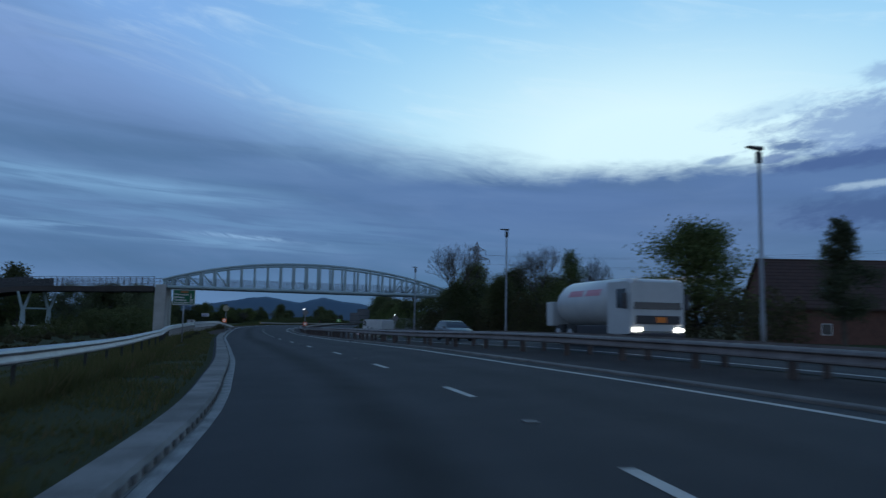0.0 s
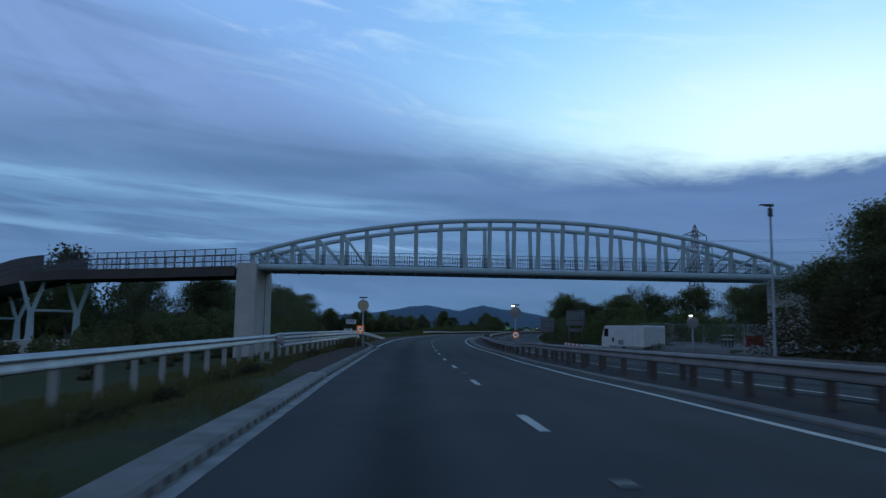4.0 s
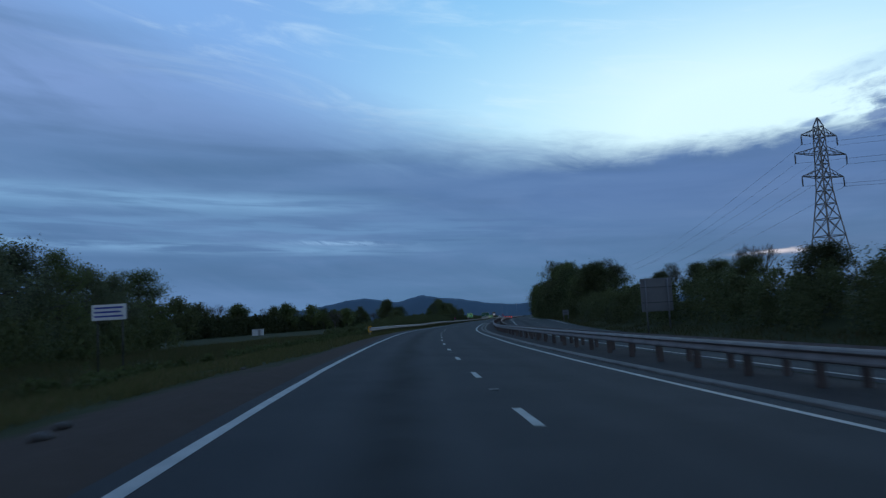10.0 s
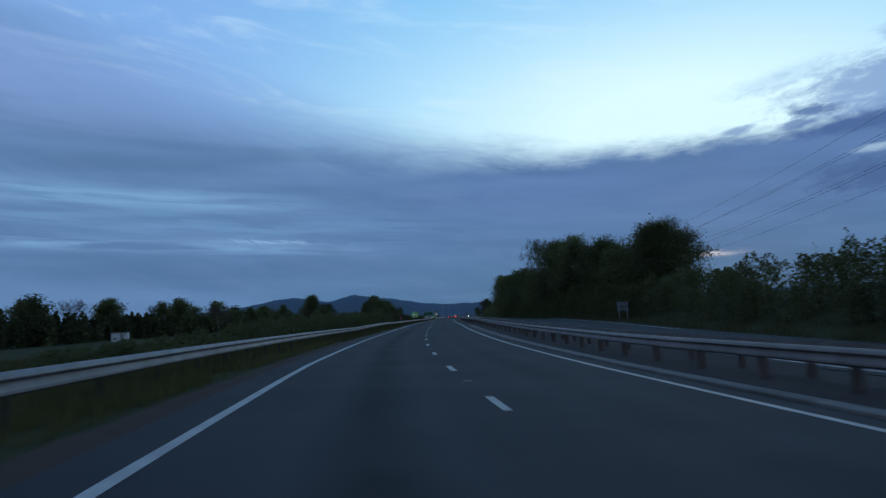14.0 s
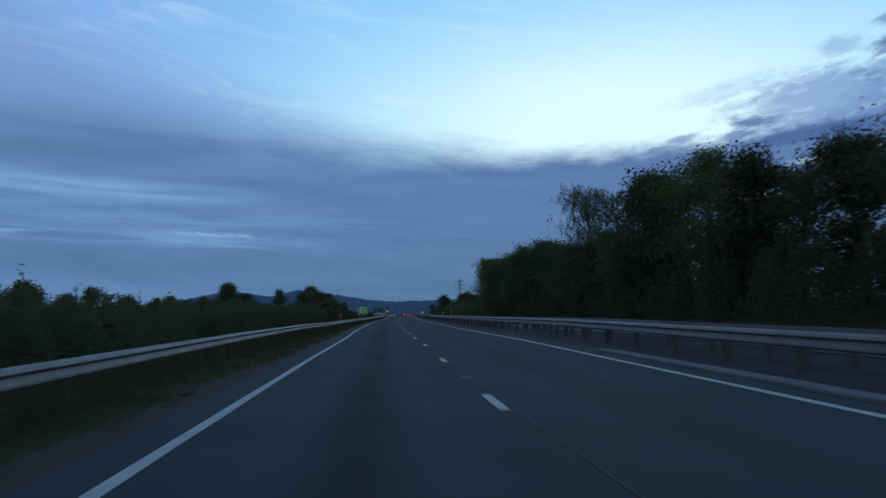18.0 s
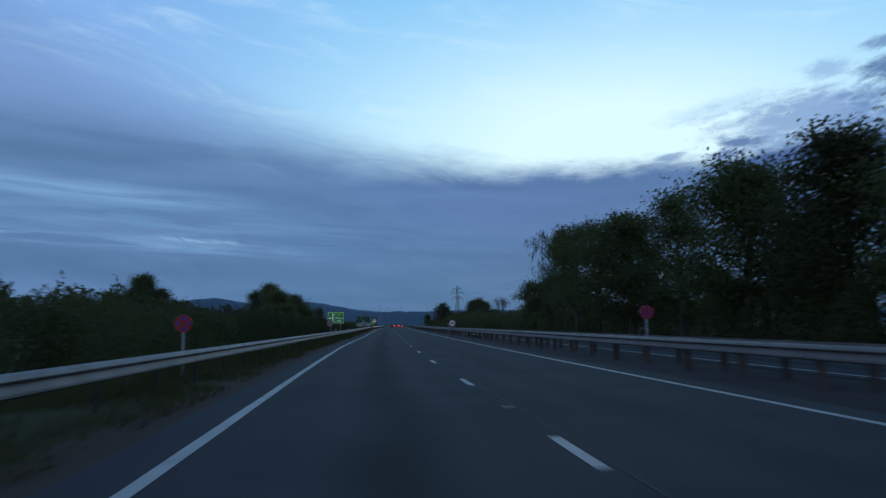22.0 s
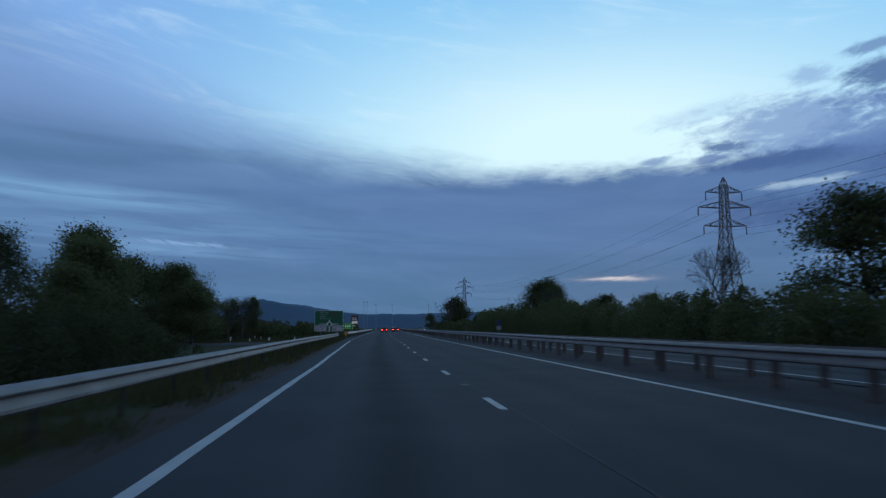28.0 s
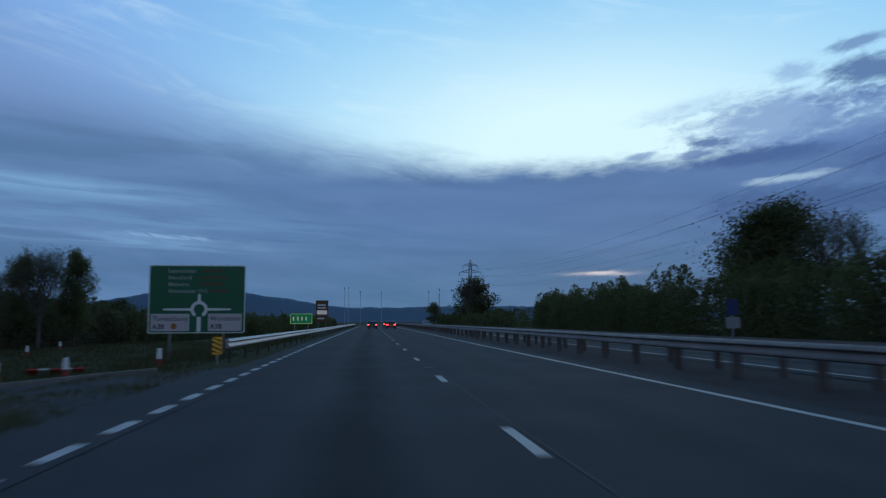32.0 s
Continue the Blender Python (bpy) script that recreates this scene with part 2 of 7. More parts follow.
def foliage(name, a, b, dry=(0.10, 0.10, 0.04)):
    mat = bpy.data.materials.new(name)
    mat.use_nodes = True
    g = G(mat.node_tree)
    p = mat.node_tree.nodes["Principled BSDF"]
    r = mat.node_tree.nodes.new("ShaderNodeNewGeometry").outputs["Random Per Island"]
    o = mat.node_tree.nodes.new("ShaderNodeObjectInfo").outputs["Random"]
    co = mat.node_tree.nodes.new("ShaderNodeTexCoord").outputs["Object"]
    patch = g.noise(co, 0.35, 3.0, 0.6)
    c = g.mix(g.add(g.mul(r, 0.6), g.mul(patch, 0.4)), a, b)
    c = g.mix(g.ss(g.add(r, patch), 1.25, 1.6), c, dry)
    c = g.mix(1.0, c, g.mix(o, (0.68, 0.68, 0.66), (1.38, 1.36, 1.25)), "MULTIPLY")
    mat.node_tree.links.new(c, p.inputs["Base Color"])
    p.inputs["Roughness"].default_value = 0.7
    p.inputs["Specular IOR Level"].default_value = 0.25
    tr = mat.node_tree.nodes.new("ShaderNodeBsdfTranslucent")
    mat.node_tree.links.new(c, tr.inputs[0])
    mx = mat.node_tree.nodes.new("ShaderNodeMixShader")
    mx.inputs[0].default_value = 0.48
    mat.node_tree.links.new(p.outputs[0], mx.inputs[1])
    mat.node_tree.links.new(tr.outputs[0], mx.inputs[2])
    mat.node_tree.links.new(mx.outputs[0], mat.node_tree.nodes["Material Output"].inputs[0])
    return mat


M = {}
M["asphalt"] = material("asphalt", (0.037, 0.040, 0.0435), (0.056, 0.0585, 0.061), 0.30, 0.85, bump=0.6, fine=55, stain=0.5, spec=0.20)
M["asphalt_worn"] = material("asphalt_worn", (0.040, 0.035, 0.034), (0.062, 0.053, 0.050), 0.5, 0.92, bump=0.5, fine=40, stain=0.45, spec=0.2)
M["paint"] = material("road_paint", (0.50, 0.50, 0.47), (0.33, 0.33, 0.31), 1.6, 0.6, bump=0.3, fine=35, stain=0.5)
M["paint_dirty"] = material("road_paint_dirty", (0.33, 0.33, 0.31), (0.13, 0.13, 0.125), 2.2, 0.75, bump=0.3, fine=22, stain=0.8)
M["paint_old"] = material("road_paint_old", (0.20, 0.20, 0.19), (0.07, 0.07, 0.07), 3.0, 0.7, bump=0.3, fine=35, stain=0.6)
M["concrete"] = material("concrete", (0.46, 0.46, 0.44), (0.34, 0.34, 0.32), 0.7, 0.85, bump=0.3, fine=25, stain=0.3)
M["kerb"] = material("kerb_concrete", (0.235, 0.23, 0.215), (0.13, 0.125, 0.115), 1.2, 0.9, bump=0.4, fine=30, stain=0.5, vary=0.15)
M["soil"] = material("soil", (0.048, 0.040, 0.032), (0.028, 0.025, 0.020), 0.8, 0.97, bump=0.8, fine=12, stain=0.4, spec=0.1)
M["tar"] = material("tar", (0.024, 0.024, 0.025), (0.034, 0.033, 0.033), 1.0, 0.8, fine=40, stain=0.3)
M["kerb_mid"] = material("worn_kerb", (0.185, 0.178, 0.165), (0.105, 0.10, 0.092), 1.4, 0.9, bump=0.4, fine=30, stain=0.5, vary=0.15)
M["post_dark"] = material("dark_post", (0.05, 0.046, 0.042), (0.03, 0.028, 0.026), 3.0, 0.8, bump=0.2, fine=40, stain=0.4)
M["sign_back"] = material("dark_sign_back", (0.16, 0.168, 0.178), (0.125, 0.132, 0.142), 0.8, 0.6, 0.2, fine=20, stain=0.2)
M["kerb_old"] = material("dirty_kerb", (0.115, 0.11, 0.105), (0.07, 0.065, 0.06), 1.2, 0.9, bump=0.4, fine=30, stain=0.4, vary=0.15)
M["steel"] = material("galvanised_steel", (0.36, 0.37, 0.38), (0.25, 0.26, 0.27), 2.0, 0.45, 0.6, bump=0.08, fine=40, stain=0.2)
M["steel_central"] = material("stained_steel", (0.20, 0.176, 0.166), (0.115, 0.097, 0.09), 1.3, 0.6, 0.25, bump=0.15, fine=30, stain=0.4)
M["steel_old"] = material("weathered_steel", (0.27, 0.245, 0.232), (0.16, 0.138, 0.128), 1.3, 0.6, 0.25, bump=0.15, fine=30, stain=0.35)
M["post_old"] = material("rusty_post", (0.125, 0.096, 0.086), (0.075, 0.055, 0.050), 3.0, 0.75, 0.1, bump=0.2, fine=40, stain=0.4, vary=0.2)
M["bridge_paint"] = material("bridge_paint", (0.37, 0.48, 0.51), (0.29, 0.39, 0.42), 0.5, 0.45, bump=0.04, fine=20, stain=0.15)
M["bridge_dark"] = material("bridge_soffit", (0.17, 0.16, 0.15), (0.11, 0.105, 0.10), 0.8, 0.7, bump=0.1, fine=20)
M["corten"] = material("brown_steel", (0.055, 0.045, 0.042), (0.035, 0.03, 0.028), 0.8, 0.7, bump=0.1, fine=20)
M["rail_dark"] = material("railing_paint", (0.05, 0.055, 0.065), (0.035, 0.04, 0.045), 2, 0.5, fine=30)
M["bark"] = material("bark", (0.10, 0.085, 0.07), (0.05, 0.043, 0.036), 2.0, 0.9, bump=0.8, fine=18, stain=0.4)
M["leaf"] = foliage("leaves", (0.074, 0.096, 0.036), (0.145, 0.165, 0.062))
M["leaf_dark"] = foliage("leaves_dark", (0.068, 0.080, 0.036), (0.125, 0.134, 0.058))
M["leaf_pale"] = foliage("leaves_pale", (0.088, 0.105, 0.058), (0.165, 0.178, 0.105))
M["leaf_brown"] = foliage("leaves_brown", (0.058, 0.052, 0.030), (0.105, 0.088, 0.048))
M["grass"] = foliage("grass", (0.066, 0.068, 0.027), (0.112, 0.104, 0.042), (0.14, 0.10, 0.055))
# the blue haze of distance is mixed into the hills' base colour
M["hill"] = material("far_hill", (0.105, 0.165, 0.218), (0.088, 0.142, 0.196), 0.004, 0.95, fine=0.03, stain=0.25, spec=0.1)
M["green"] = material("sign_green", (0.0, 0.108, 0.046), (0.0, 0.092, 0.04), 1.0, 0.45, fine=20, stain=0.1)
M["white"] = material("sign_white", (0.75, 0.75, 0.74), (0.66, 0.66, 0.65), 1.0, 0.5, fine=20, stain=0.1)
M["yellow"] = material("sign_yellow", (0.80, 0.48, 0.02), (0.72, 0.42, 0.02), 1.0, 0.5, fine=20, stain=0.1)
M["black"] = material("sign_black", (0.02, 0.02, 0.02), (0.03, 0.03, 0.03), 1.0, 0.5, fine=20)
M["red"] = material("sign_red", (0.55, 0.03, 0.02), (0.45, 0.025, 0.02), 1.0, 0.5, fine=20)
M["grey"] = material("sign_back_grey", (0.30, 0.31, 0.32), (0.24, 0.25, 0.26), 0.8, 0.55, 0.3, fine=20, stain=0.15)
M["brown"] = material("sign_brown", (0.11, 0.05, 0.02), (0.09, 0.04, 0.018), 1.0, 0.5, fine=20)
M["red_dull"] = material("red_dull", (0.27, 0.035, 0.03), (0.2, 0.025, 0.02), 1.5, 0.5, fine=30, stain=0.2)
M["orange_dull"] = material("orange_dull", (0.40, 0.13, 0.03), (0.34, 0.11, 0.03), 1.0, 0.6, fine=20, stain=0.2)
M["orange"] = material("sign_orange", (0.85, 0.22, 0.02), (0.75, 0.19, 0.02), 1.0, 0.5, fine=20)
M["rubber"] = material("rubber", (0.02, 0.02, 0.02), (0.03, 0.03, 0.03), 3, 0.85, fine=40)


# ---- the road's line ----
def smooth_line(pts, n=14):
    """A dense Catmull-Rom line through the points."""
    p = np.array(pts, float)
    p = np.vstack([2 * p[0] - p[1], p, 2 * p[-1] - p[-2]])
    out = []
    for i in range(1, len(p) - 2):
        a, b, c, d = p[i - 1], p[i], p[i + 1], p[i + 2]
        for k in range(n):
            t = k / n
            out.append(0.5 * (2 * b + (c - a) * t + (2 * a - 5 * b + 4 * c - d) * t * t + (3 * b - a - 3 * c + d) * t ** 3))
    out.append(p[-2])
    return np.array(out)


LINE = smooth_line(ALIGN)
_h0, _h1 = LINE[0] - LINE[2], LINE[-1] - LINE[-6]
_h0, _h1 = _h0 / np.hypot(*_h0), _h1 / np.hypot(*_h1)
_right0 = np.array([-_h0[1], _h0[0]])
_pre = [LINE[0] + _h0 * d + _right0 * 0.0008 * d * d for d in (150, 120, 90, 70, 50, 30, 15, 8)]
_post = [LINE[-1] + _h1 * d for d in range(10, 1300, 20)]
LINE = np.vstack([_pre, LINE, _post])
STA = np.concatenate([[0], np.cumsum(np.hypot(*np.diff(LINE, axis=0).T))])
STA -= STA[len(_pre)]
HEAD = np.gradient(LINE, axis=0)
HEAD /= np.hypot(HEAD[:, 0], HEAD[:, 1])[:, None]
BANK_S = [-30, 0, 12, 25, 32, 52, 72, 94, 117, 162, 209, 234, 261, 289, 318, 347]
BANK_D = [-1.0, -1.2, -1.5, -2.2, -2.2, -0.9, 0.2, 2.2, 2.8, 2.8, 2.6, 2.3, 1.4, 0.1, -0.6, 0.0]


def fall(s, u):
    """Height of the road's tilted plane."""
    return -np.clip(u, -5.0, 20.0) * np.tan(np.radians(np.interp(s, BANK_S, BANK_D)))


def at(s, u, z=0.0, tilt=True):
    """The place s metres along the road, u metres to the right of the driving line, z above the road there."""
    x, y = np.interp(s, STA, LINE[:, 0]), np.interp(s, STA, LINE[:, 1])
    hx, hy = np.interp(s, STA, HEAD[:, 0]), np.interp(s, STA, HEAD[:, 1])
    return Vector((x + u * hy, y - u * hx, z + (float(fall(s, u)) if tilt else 0.0)))


def turn(s):
    """The road's heading at s, in degrees to the left of +y."""
    return math.degrees(math.atan2(-np.interp(s, STA, HEAD[:, 0]), np.interp(s, STA, HEAD[:, 1])))


def stand(s, u, z=0.0, rz=0.0, tilt=True):
    p = at(s, u, z, tilt)
    return pose(p.x, p.y, p.z, 0, 0, turn(s) + rz)


# ---- mesh helpers ----
def mesh_of(name, verts, faces, mat, smooth=False):
    me = bpy.data.meshes.new(name)
    me.from_pydata([tuple(v) for v in verts], [], faces)
    me.materials.append(M[mat] if isinstance(mat, str) else mat)
    if smooth:
        me.shade_smooth()
    me.update()
    return me


def part(name, me, parent=None, label="", m=None):
    """Links a mesh (or a bmesh result) as one object under a thing."""
    ob = new(name, me)
    if parent is not None:
        ob.parent = parent
    if m is not None:
        ob.matrix_local = m
    if label:
        ob["label"] = label
    return ob


def thing(name, m, label, category, group="", kind="", me=None):
    ob = new(name, me)
    ob.matrix_world = m
    return tagged(ob, label, category, group, kind)


class Shape:
    """Collects boxes, tubes and plates into one mesh."""

    def __init__(self):
        self.v, self.f = [], []

    def box(self, lo, hi, m=None, chamfer=0.0):
        (x0, y0, z0), (x1, y1, z1) = lo, hi
        b = len(self.v)
        if chamfer:
            c = chamfer
            ring = lambda z, i: [(x0 + c + i, y0 + i, z), (x1 - c - i, y0 + i, z), (x1 - i, y0 + c + i, z), (x1 - i, y1 - c - i, z),
                                 (x1 - c - i, y1 - i, z), (x0 + c + i, y1 - i, z), (x0 + i, y1 - c - i, z), (x0 + i, y0 + c + i, z)]
            rows = [ring(z0, c * 0.5), ring(z0 + c, 0), ring(z1 - c, 0), ring(z1, c * 0.5)]
            vs = [p for r in rows for p in r]
            fs = [tuple(range(7, -1, -1)), tuple(range(24, 32))]
            for k in range(3):
                for i in range(8):
                    j = (i + 1) % 8
                    fs.append((k * 8 + i, k * 8 + j, k * 8 + 8 + j, k * 8 + 8 + i))
        else:
            vs = [(x, y, z) for z in (z0, z1) for x, y in ((x0, y0), (x1, y0), (x1, y1), (x0, y1))]
            fs = [(3, 2, 1, 0), (4, 5, 6, 7), (0, 1, 5, 4), (1, 2, 6, 5), (2, 3, 7, 6), (3, 0, 4, 7)]
        self.v += [tuple(m @ Vector(p)) if m else p for p in vs]
        self.f += [tuple(b + i for i in f) for f in fs]
        return self

    def tube(self, pts, radii, n=8, caps=True):
        pts = [Vector(p) for p in pts]
        if not hasattr(radii, "__len__"):
            radii = [radii] * len(pts)
        b = len(self.v)
        up = None
        for i, p in enumerate(pts):
            d = (pts[min(i + 1, len(pts) - 1)] - pts[max(i - 1, 0)]).normalized()
            if up is None:
                up = d.cross(Vector((0, 0, 1)) if abs(d.z) < 0.9 else Vector((1, 0, 0))).normalized()
            up = (up - d * up.dot(d)).normalized()
            w = d.cross(up)
            for k in range(n):
                a = 2 * math.pi * k / n
                self.v.append(tuple(p + (up * math.cos(a) + w * math.sin(a)) * radii[i]))
        for i in range(len(pts) - 1):
            for k in range(n):
                j = (k + 1) % n
                self.f.append((b + i * n + k, b + i * n + j, b + (i + 1) * n + j, b + (i + 1) * n + k))
        if caps:
            self.f.append(tuple(b + k for k in range(n - 1, -1, -1)))
            e = b + (len(pts) - 1) * n
            self.f.append(tuple(e + k for k in range(n)))
        return self

    def loft(self, rows, closed=False, caps=False):
        """Rows of points, joined into a skin."""
        b, n = len(self.v), len(rows[0])
        for r in rows:
            self.v += [tuple(p) for p in r]
        for i in range(len(rows) - 1):
            for k in range(n if closed else n - 1):
                j = (k + 1) % n
                self.f.append((b + i * n + k, b + i * n + j, b + (i + 1) * n + j, b + (i + 1) * n + k))
        if caps:
            self.f.append(tuple(b + k for k in range(n - 1, -1, -1)))
            e = b + (len(rows) - 1) * n
            self.f.append(tuple(e + k for k in range(n)))
        return self

    def plate(self, outline, y0, y1):
        """A flat piece in the xz plane, between two depths."""
        b, n = len(self.v), len(outline)
        self.v += [(x, y0, z) for x, z in outline] + [(x, y1, z) for x, z in outline]
        self.f += [tuple(b + i for i in range(n)), tuple(b + n + i for i in range(n - 1, -1, -1))]
        for i in range(n):
            j = (i + 1) % n
            self.f.append((b + j, b + i, b + n + i, b + n + j))
        return self

    def mesh(self, name, mat, smooth=False):
        return mesh_of(name, self.v, self.f, mat, smooth)


def disc(r, n=28, cx=0.0, cz=0.0):
    return [(cx + r * math.cos(2 * math.pi * i / n), cz + r * math.sin(2 * math.pi * i / n)) for i in range(n)]


def rect(x0, x1, z0, z1, r=0.0):
    if not r:
        return [(x0, z0), (x1, z0), (x1, z1), (x0, z1)]
    out = []
    for cx, cz, a0 in ((x1 - r, z0 + r, -90), (x1 - r, z1 - r, 0), (x0 + r, z1 - r, 90), (x0 + r, z0 + r, 180)):
        out += [(cx + r * math.cos(radians(a0 + k * 30)), cz + r * math.sin(radians(a0 + k * 30))) for k in range(4)]
    return out


def ribbon(name, s0, s1, u0, u1, z, mat, step=4.0, edge=None, lane=None):
    """A flat strip along the road. edge: how far its sides wander."""
    n = max(2, int((s1 - s0) / step) + 1)
    rng = random.Random(name + str(s0))
    wide = (u1(s0) if callable(u1) else u1) - (u0(s0) if callable(u0) else u0)
    cols = [0, 1] if wide < 2 else list(range(int(wide / 1.5) + 2))
    rows, off = [], []
    for i in range(n):
        s = s0 + (s1 - s0) * i / (n - 1)
        a = u0(s) if callable(u0) else u0
        b = u1(s) if callable(u1) else u1
        if edge:
            a += rng.uniform(-edge, edge)
            b += rng.uniform(-edge, edge)
        rows.append([at(s, a + (b - a) * k / (len(cols) - 1), z) for k in range(len(cols))])
        if lane:
            off += [a + (b - a) * k / (len(cols) - 1) - lane(s) for k in range(len(cols))]
    me = Shape().loft(rows).mesh(name, mat)
    if lane:
        me.attributes.new("across", "FLOAT", "POINT").data.foreach_set("value", off)
    return me


# cross-section of the road: metres from the driving line, at stations along it
def across(ss, us):
    return lambda s: float(np.interp(s, ss, us))


LEFT_LINE = across([0, 6, 19, 33, 50, 68, 76, 90, 98, 106.5, 107.4, 121, 137, 153, 169, 186, 202, 219, 236, 250, 282, 291, 311, 331, 351, 372, 392, 413, 434, 445, 487, 498, 519, 541, 562, 580, 620], [-1.34, -1.5, -1.83, -1.82, -1.75, -1.75, -1.84, -1.83, -1.88, -1.84, -2.12, -2.04, -2.26, -2.33, -2.36, -2.26, -2.2, -2.4, -2.57, -2.5, -2.3, -2.28, -2.19, -2.0, -2.09, -2.05, -2.23, -2.37, -2.33, -2.22, -2.16, -2.02, -2.05, -2.37, -2.88, -3.2, -3.45])
LANE_LINE = across([0, 13, 23, 39, 90, 123, 140, 157, 207, 241, 250, 296, 315, 378, 394, 435, 503, 550, 570, 590, 620], [2.8, 2.72, 2.47, 2.3, 2.02, 2.12, 1.92, 1.78, 2.0, 1.5, 1.45, 1.78, 2.0, 2.17, 2.02, 1.83, 2.2, 2.2, 1.92, 1.68, 1.6])
RIGHT_LINE = across([0, 9, 21, 27, 35, 50, 72, 79, 94, 101, 108, 124, 140, 156, 172, 188, 205, 221, 238, 250, 284, 294, 314, 334, 354, 375, 395, 416, 437, 447, 490, 500, 522, 544, 565, 586, 620], [7.6, 7.3, 6.35, 6.1, 6.08, 5.9, 5.8, 5.68, 5.95, 6.1, 6.2, 6.13, 6.08, 5.98, 5.9, 5.97, 6.15, 5.9, 5.66, 5.6, 5.87, 5.98, 6.34, 6.55, 6.75, 6.78, 6.7, 6.64, 6.51, 6.56, 6.73, 6.78, 6.88, 6.83, 6.62, 6.35, 6.2])
NEAR_RAIL = across([0, 17, 42, 80, 100, 148, 205, 238, 290, 320, 354, 400, 437, 510, 545, 596], [11.0, 10.4, 8.0, 8.0, 8.25, 8.6, 8.6, 8.15, 8.35, 8.8, 9.1, 9.05, 8.9, 9.0, 9.0, 8.6])
FAR_RAIL = lambda s: NEAR_RAIL(s) + float(np.interp(s, [0, 42, 148, 213, 900], [1.0, 1.1, 1.1, 1.25, 1.35]))
OPP_NEAR = across([0, 13, 42, 90, 147, 164, 213, 322, 507, 593], [13.2, 12.6, 10.3, 10.4, 10.9, 11.2, 11.7, 12.4, 11.7, 11.6])
ROAD_A, ROAD_B = -70.0, 900.0


def ground_height(s, u):
    """Verges, ditch, field and the wooded bank."""
    if -3.6 < u < 20.5:
        return float(fall(s, u)) - 0.10
    if u <= -3.6:
        base = float(fall(s, -5.0))
        k = min(1.0, (-u - 3.6) / 12.0)
        return base * (1 - k) - 0.06 - 0.28 * min(1.0, (-u - 3.6) / 1.6) * float(np.interp(s, [-40, 20, 60, 140, 160], [0, 0.2, 1, 1, 0])) - 0.75 * k * k * (3 - 2 * k) + 0.12 * noise.noise((s * 0.05, u * 0.09, 0.0)) * k
    rise = np.interp(s, [-60, 60, 130, 175, 250, 420, 520, 900], [0.1, 0.1, 0.2, 1.2, 2.4, 1.2, 0.8, 0.5])
    k = min(1.0, (u - 20.5) / float(np.interp(s, [95, 110, 142, 155], [12, 1.5, 1.5, 12])))
    base = float(fall(s, 20.0))
    return base * (1 - k) - 0.08 + rise * k * k * (3 - 2 * k) + 0.15 * noise.noise((s * 0.05, u * 0.09, 3.0)) * k


def build_ground():
    us = [-140, -90, -60, -42, -30, -24, -18, -14, -11, -8.5, -6.5, -5, -4.2, -3.7, -3.3, 0, 4, 8, 12, 16, 20.2, 21.5, 22.5, 24, 27, 31, 36, 45, 60, 90, 140]
    ss = [-140, -100] + list(range(-72, 700, 6)) + list(range(720, 1260, 40))
    rows = []
    for s in ss:
        row = [Vector(at(s, u, 0, False)) + Vector((0, 0, ground_height(s, u))) for u in us]
        far_l, far_r = row[0].copy(), row[-1].copy()
        row = [Vector((-4700, far_l.y * 1.0 + (0 if s < 1200 else 3600), -1.0)), Vector((-900, far_l.y, -0.9))] + row + [Vector((900, far_r.y, 0.3)), Vector((4700, far_r.y + (0 if s < 1200 else 3600), 0.3))]
        rows.append(row)
    first = [Vector((p.x, -1500, p.z)) for p in rows[0]]
    last = [Vector((p.x, 4850, -0.5)) for p in rows[-1]]
    me = Shape().loft([first] + rows + [last]).mesh("ground", "soil", True)
    bare = [0.0] * (len(us) + 4)
    for s in ss:
        strip = float(np.interp(s, [70, 84, 112, 150, 166, 182], [0.0, 0.8, 1.0, 1.0, 0.7, 0.0]))
        bare += [0.0, 0.0] + [max(strip if -6.0 < u < -2 else 0.0, 0.8 if -4.0 < u < -2.5 and s > 112 else 0.0) for u in us] + [0.0, 0.0]
    bare += [0.0] * (len(us) + 4)
    me.attributes.new("bare", "FLOAT", "POINT").data.foreach_set("value", bare)
    tagged(new("ground", me), "rough grass verge and dark fields at dusk", "ground", kind="structure")
    g = G(M["soil"].node_tree)
    t = M["soil"].node_tree
    co = t.nodes.new("ShaderNodeTexCoord").outputs["Object"]
    p = t.nodes["Principled BSDF"]
    turf = g.mix(g.noise(co, 0.9, 5.0, 0.6), (0.034, 0.040, 0.016), (0.058, 0.062, 0.025))
    old = p.inputs["Base Color"].links[0].from_socket
    c = g.mix(g.ss(g.noise(co, 0.18, 5.0, 0.65), 0.28, 0.42), old, turf)
    a = t.nodes.new("ShaderNodeAttribute")
    a.attribute_name = "bare"
    grit = g.mix(g.noise(co, 2.2, 6.0, 0.7), (0.058, 0.040, 0.031), (0.100, 0.075, 0.062))
    c = g.mix(g.ss(g.add(a.outputs["Fac"], g.mul(g.sub(g.noise(co, 0.8, 5.0, 0.65), 0.5), 0.9)), 0.3, 0.7), c, grit)
    g.l.new(c, p.inputs["Base Color"])


build_ground()


def structure(name, me, label, category):
    return tagged(new(name, me), label, category, kind="structure")


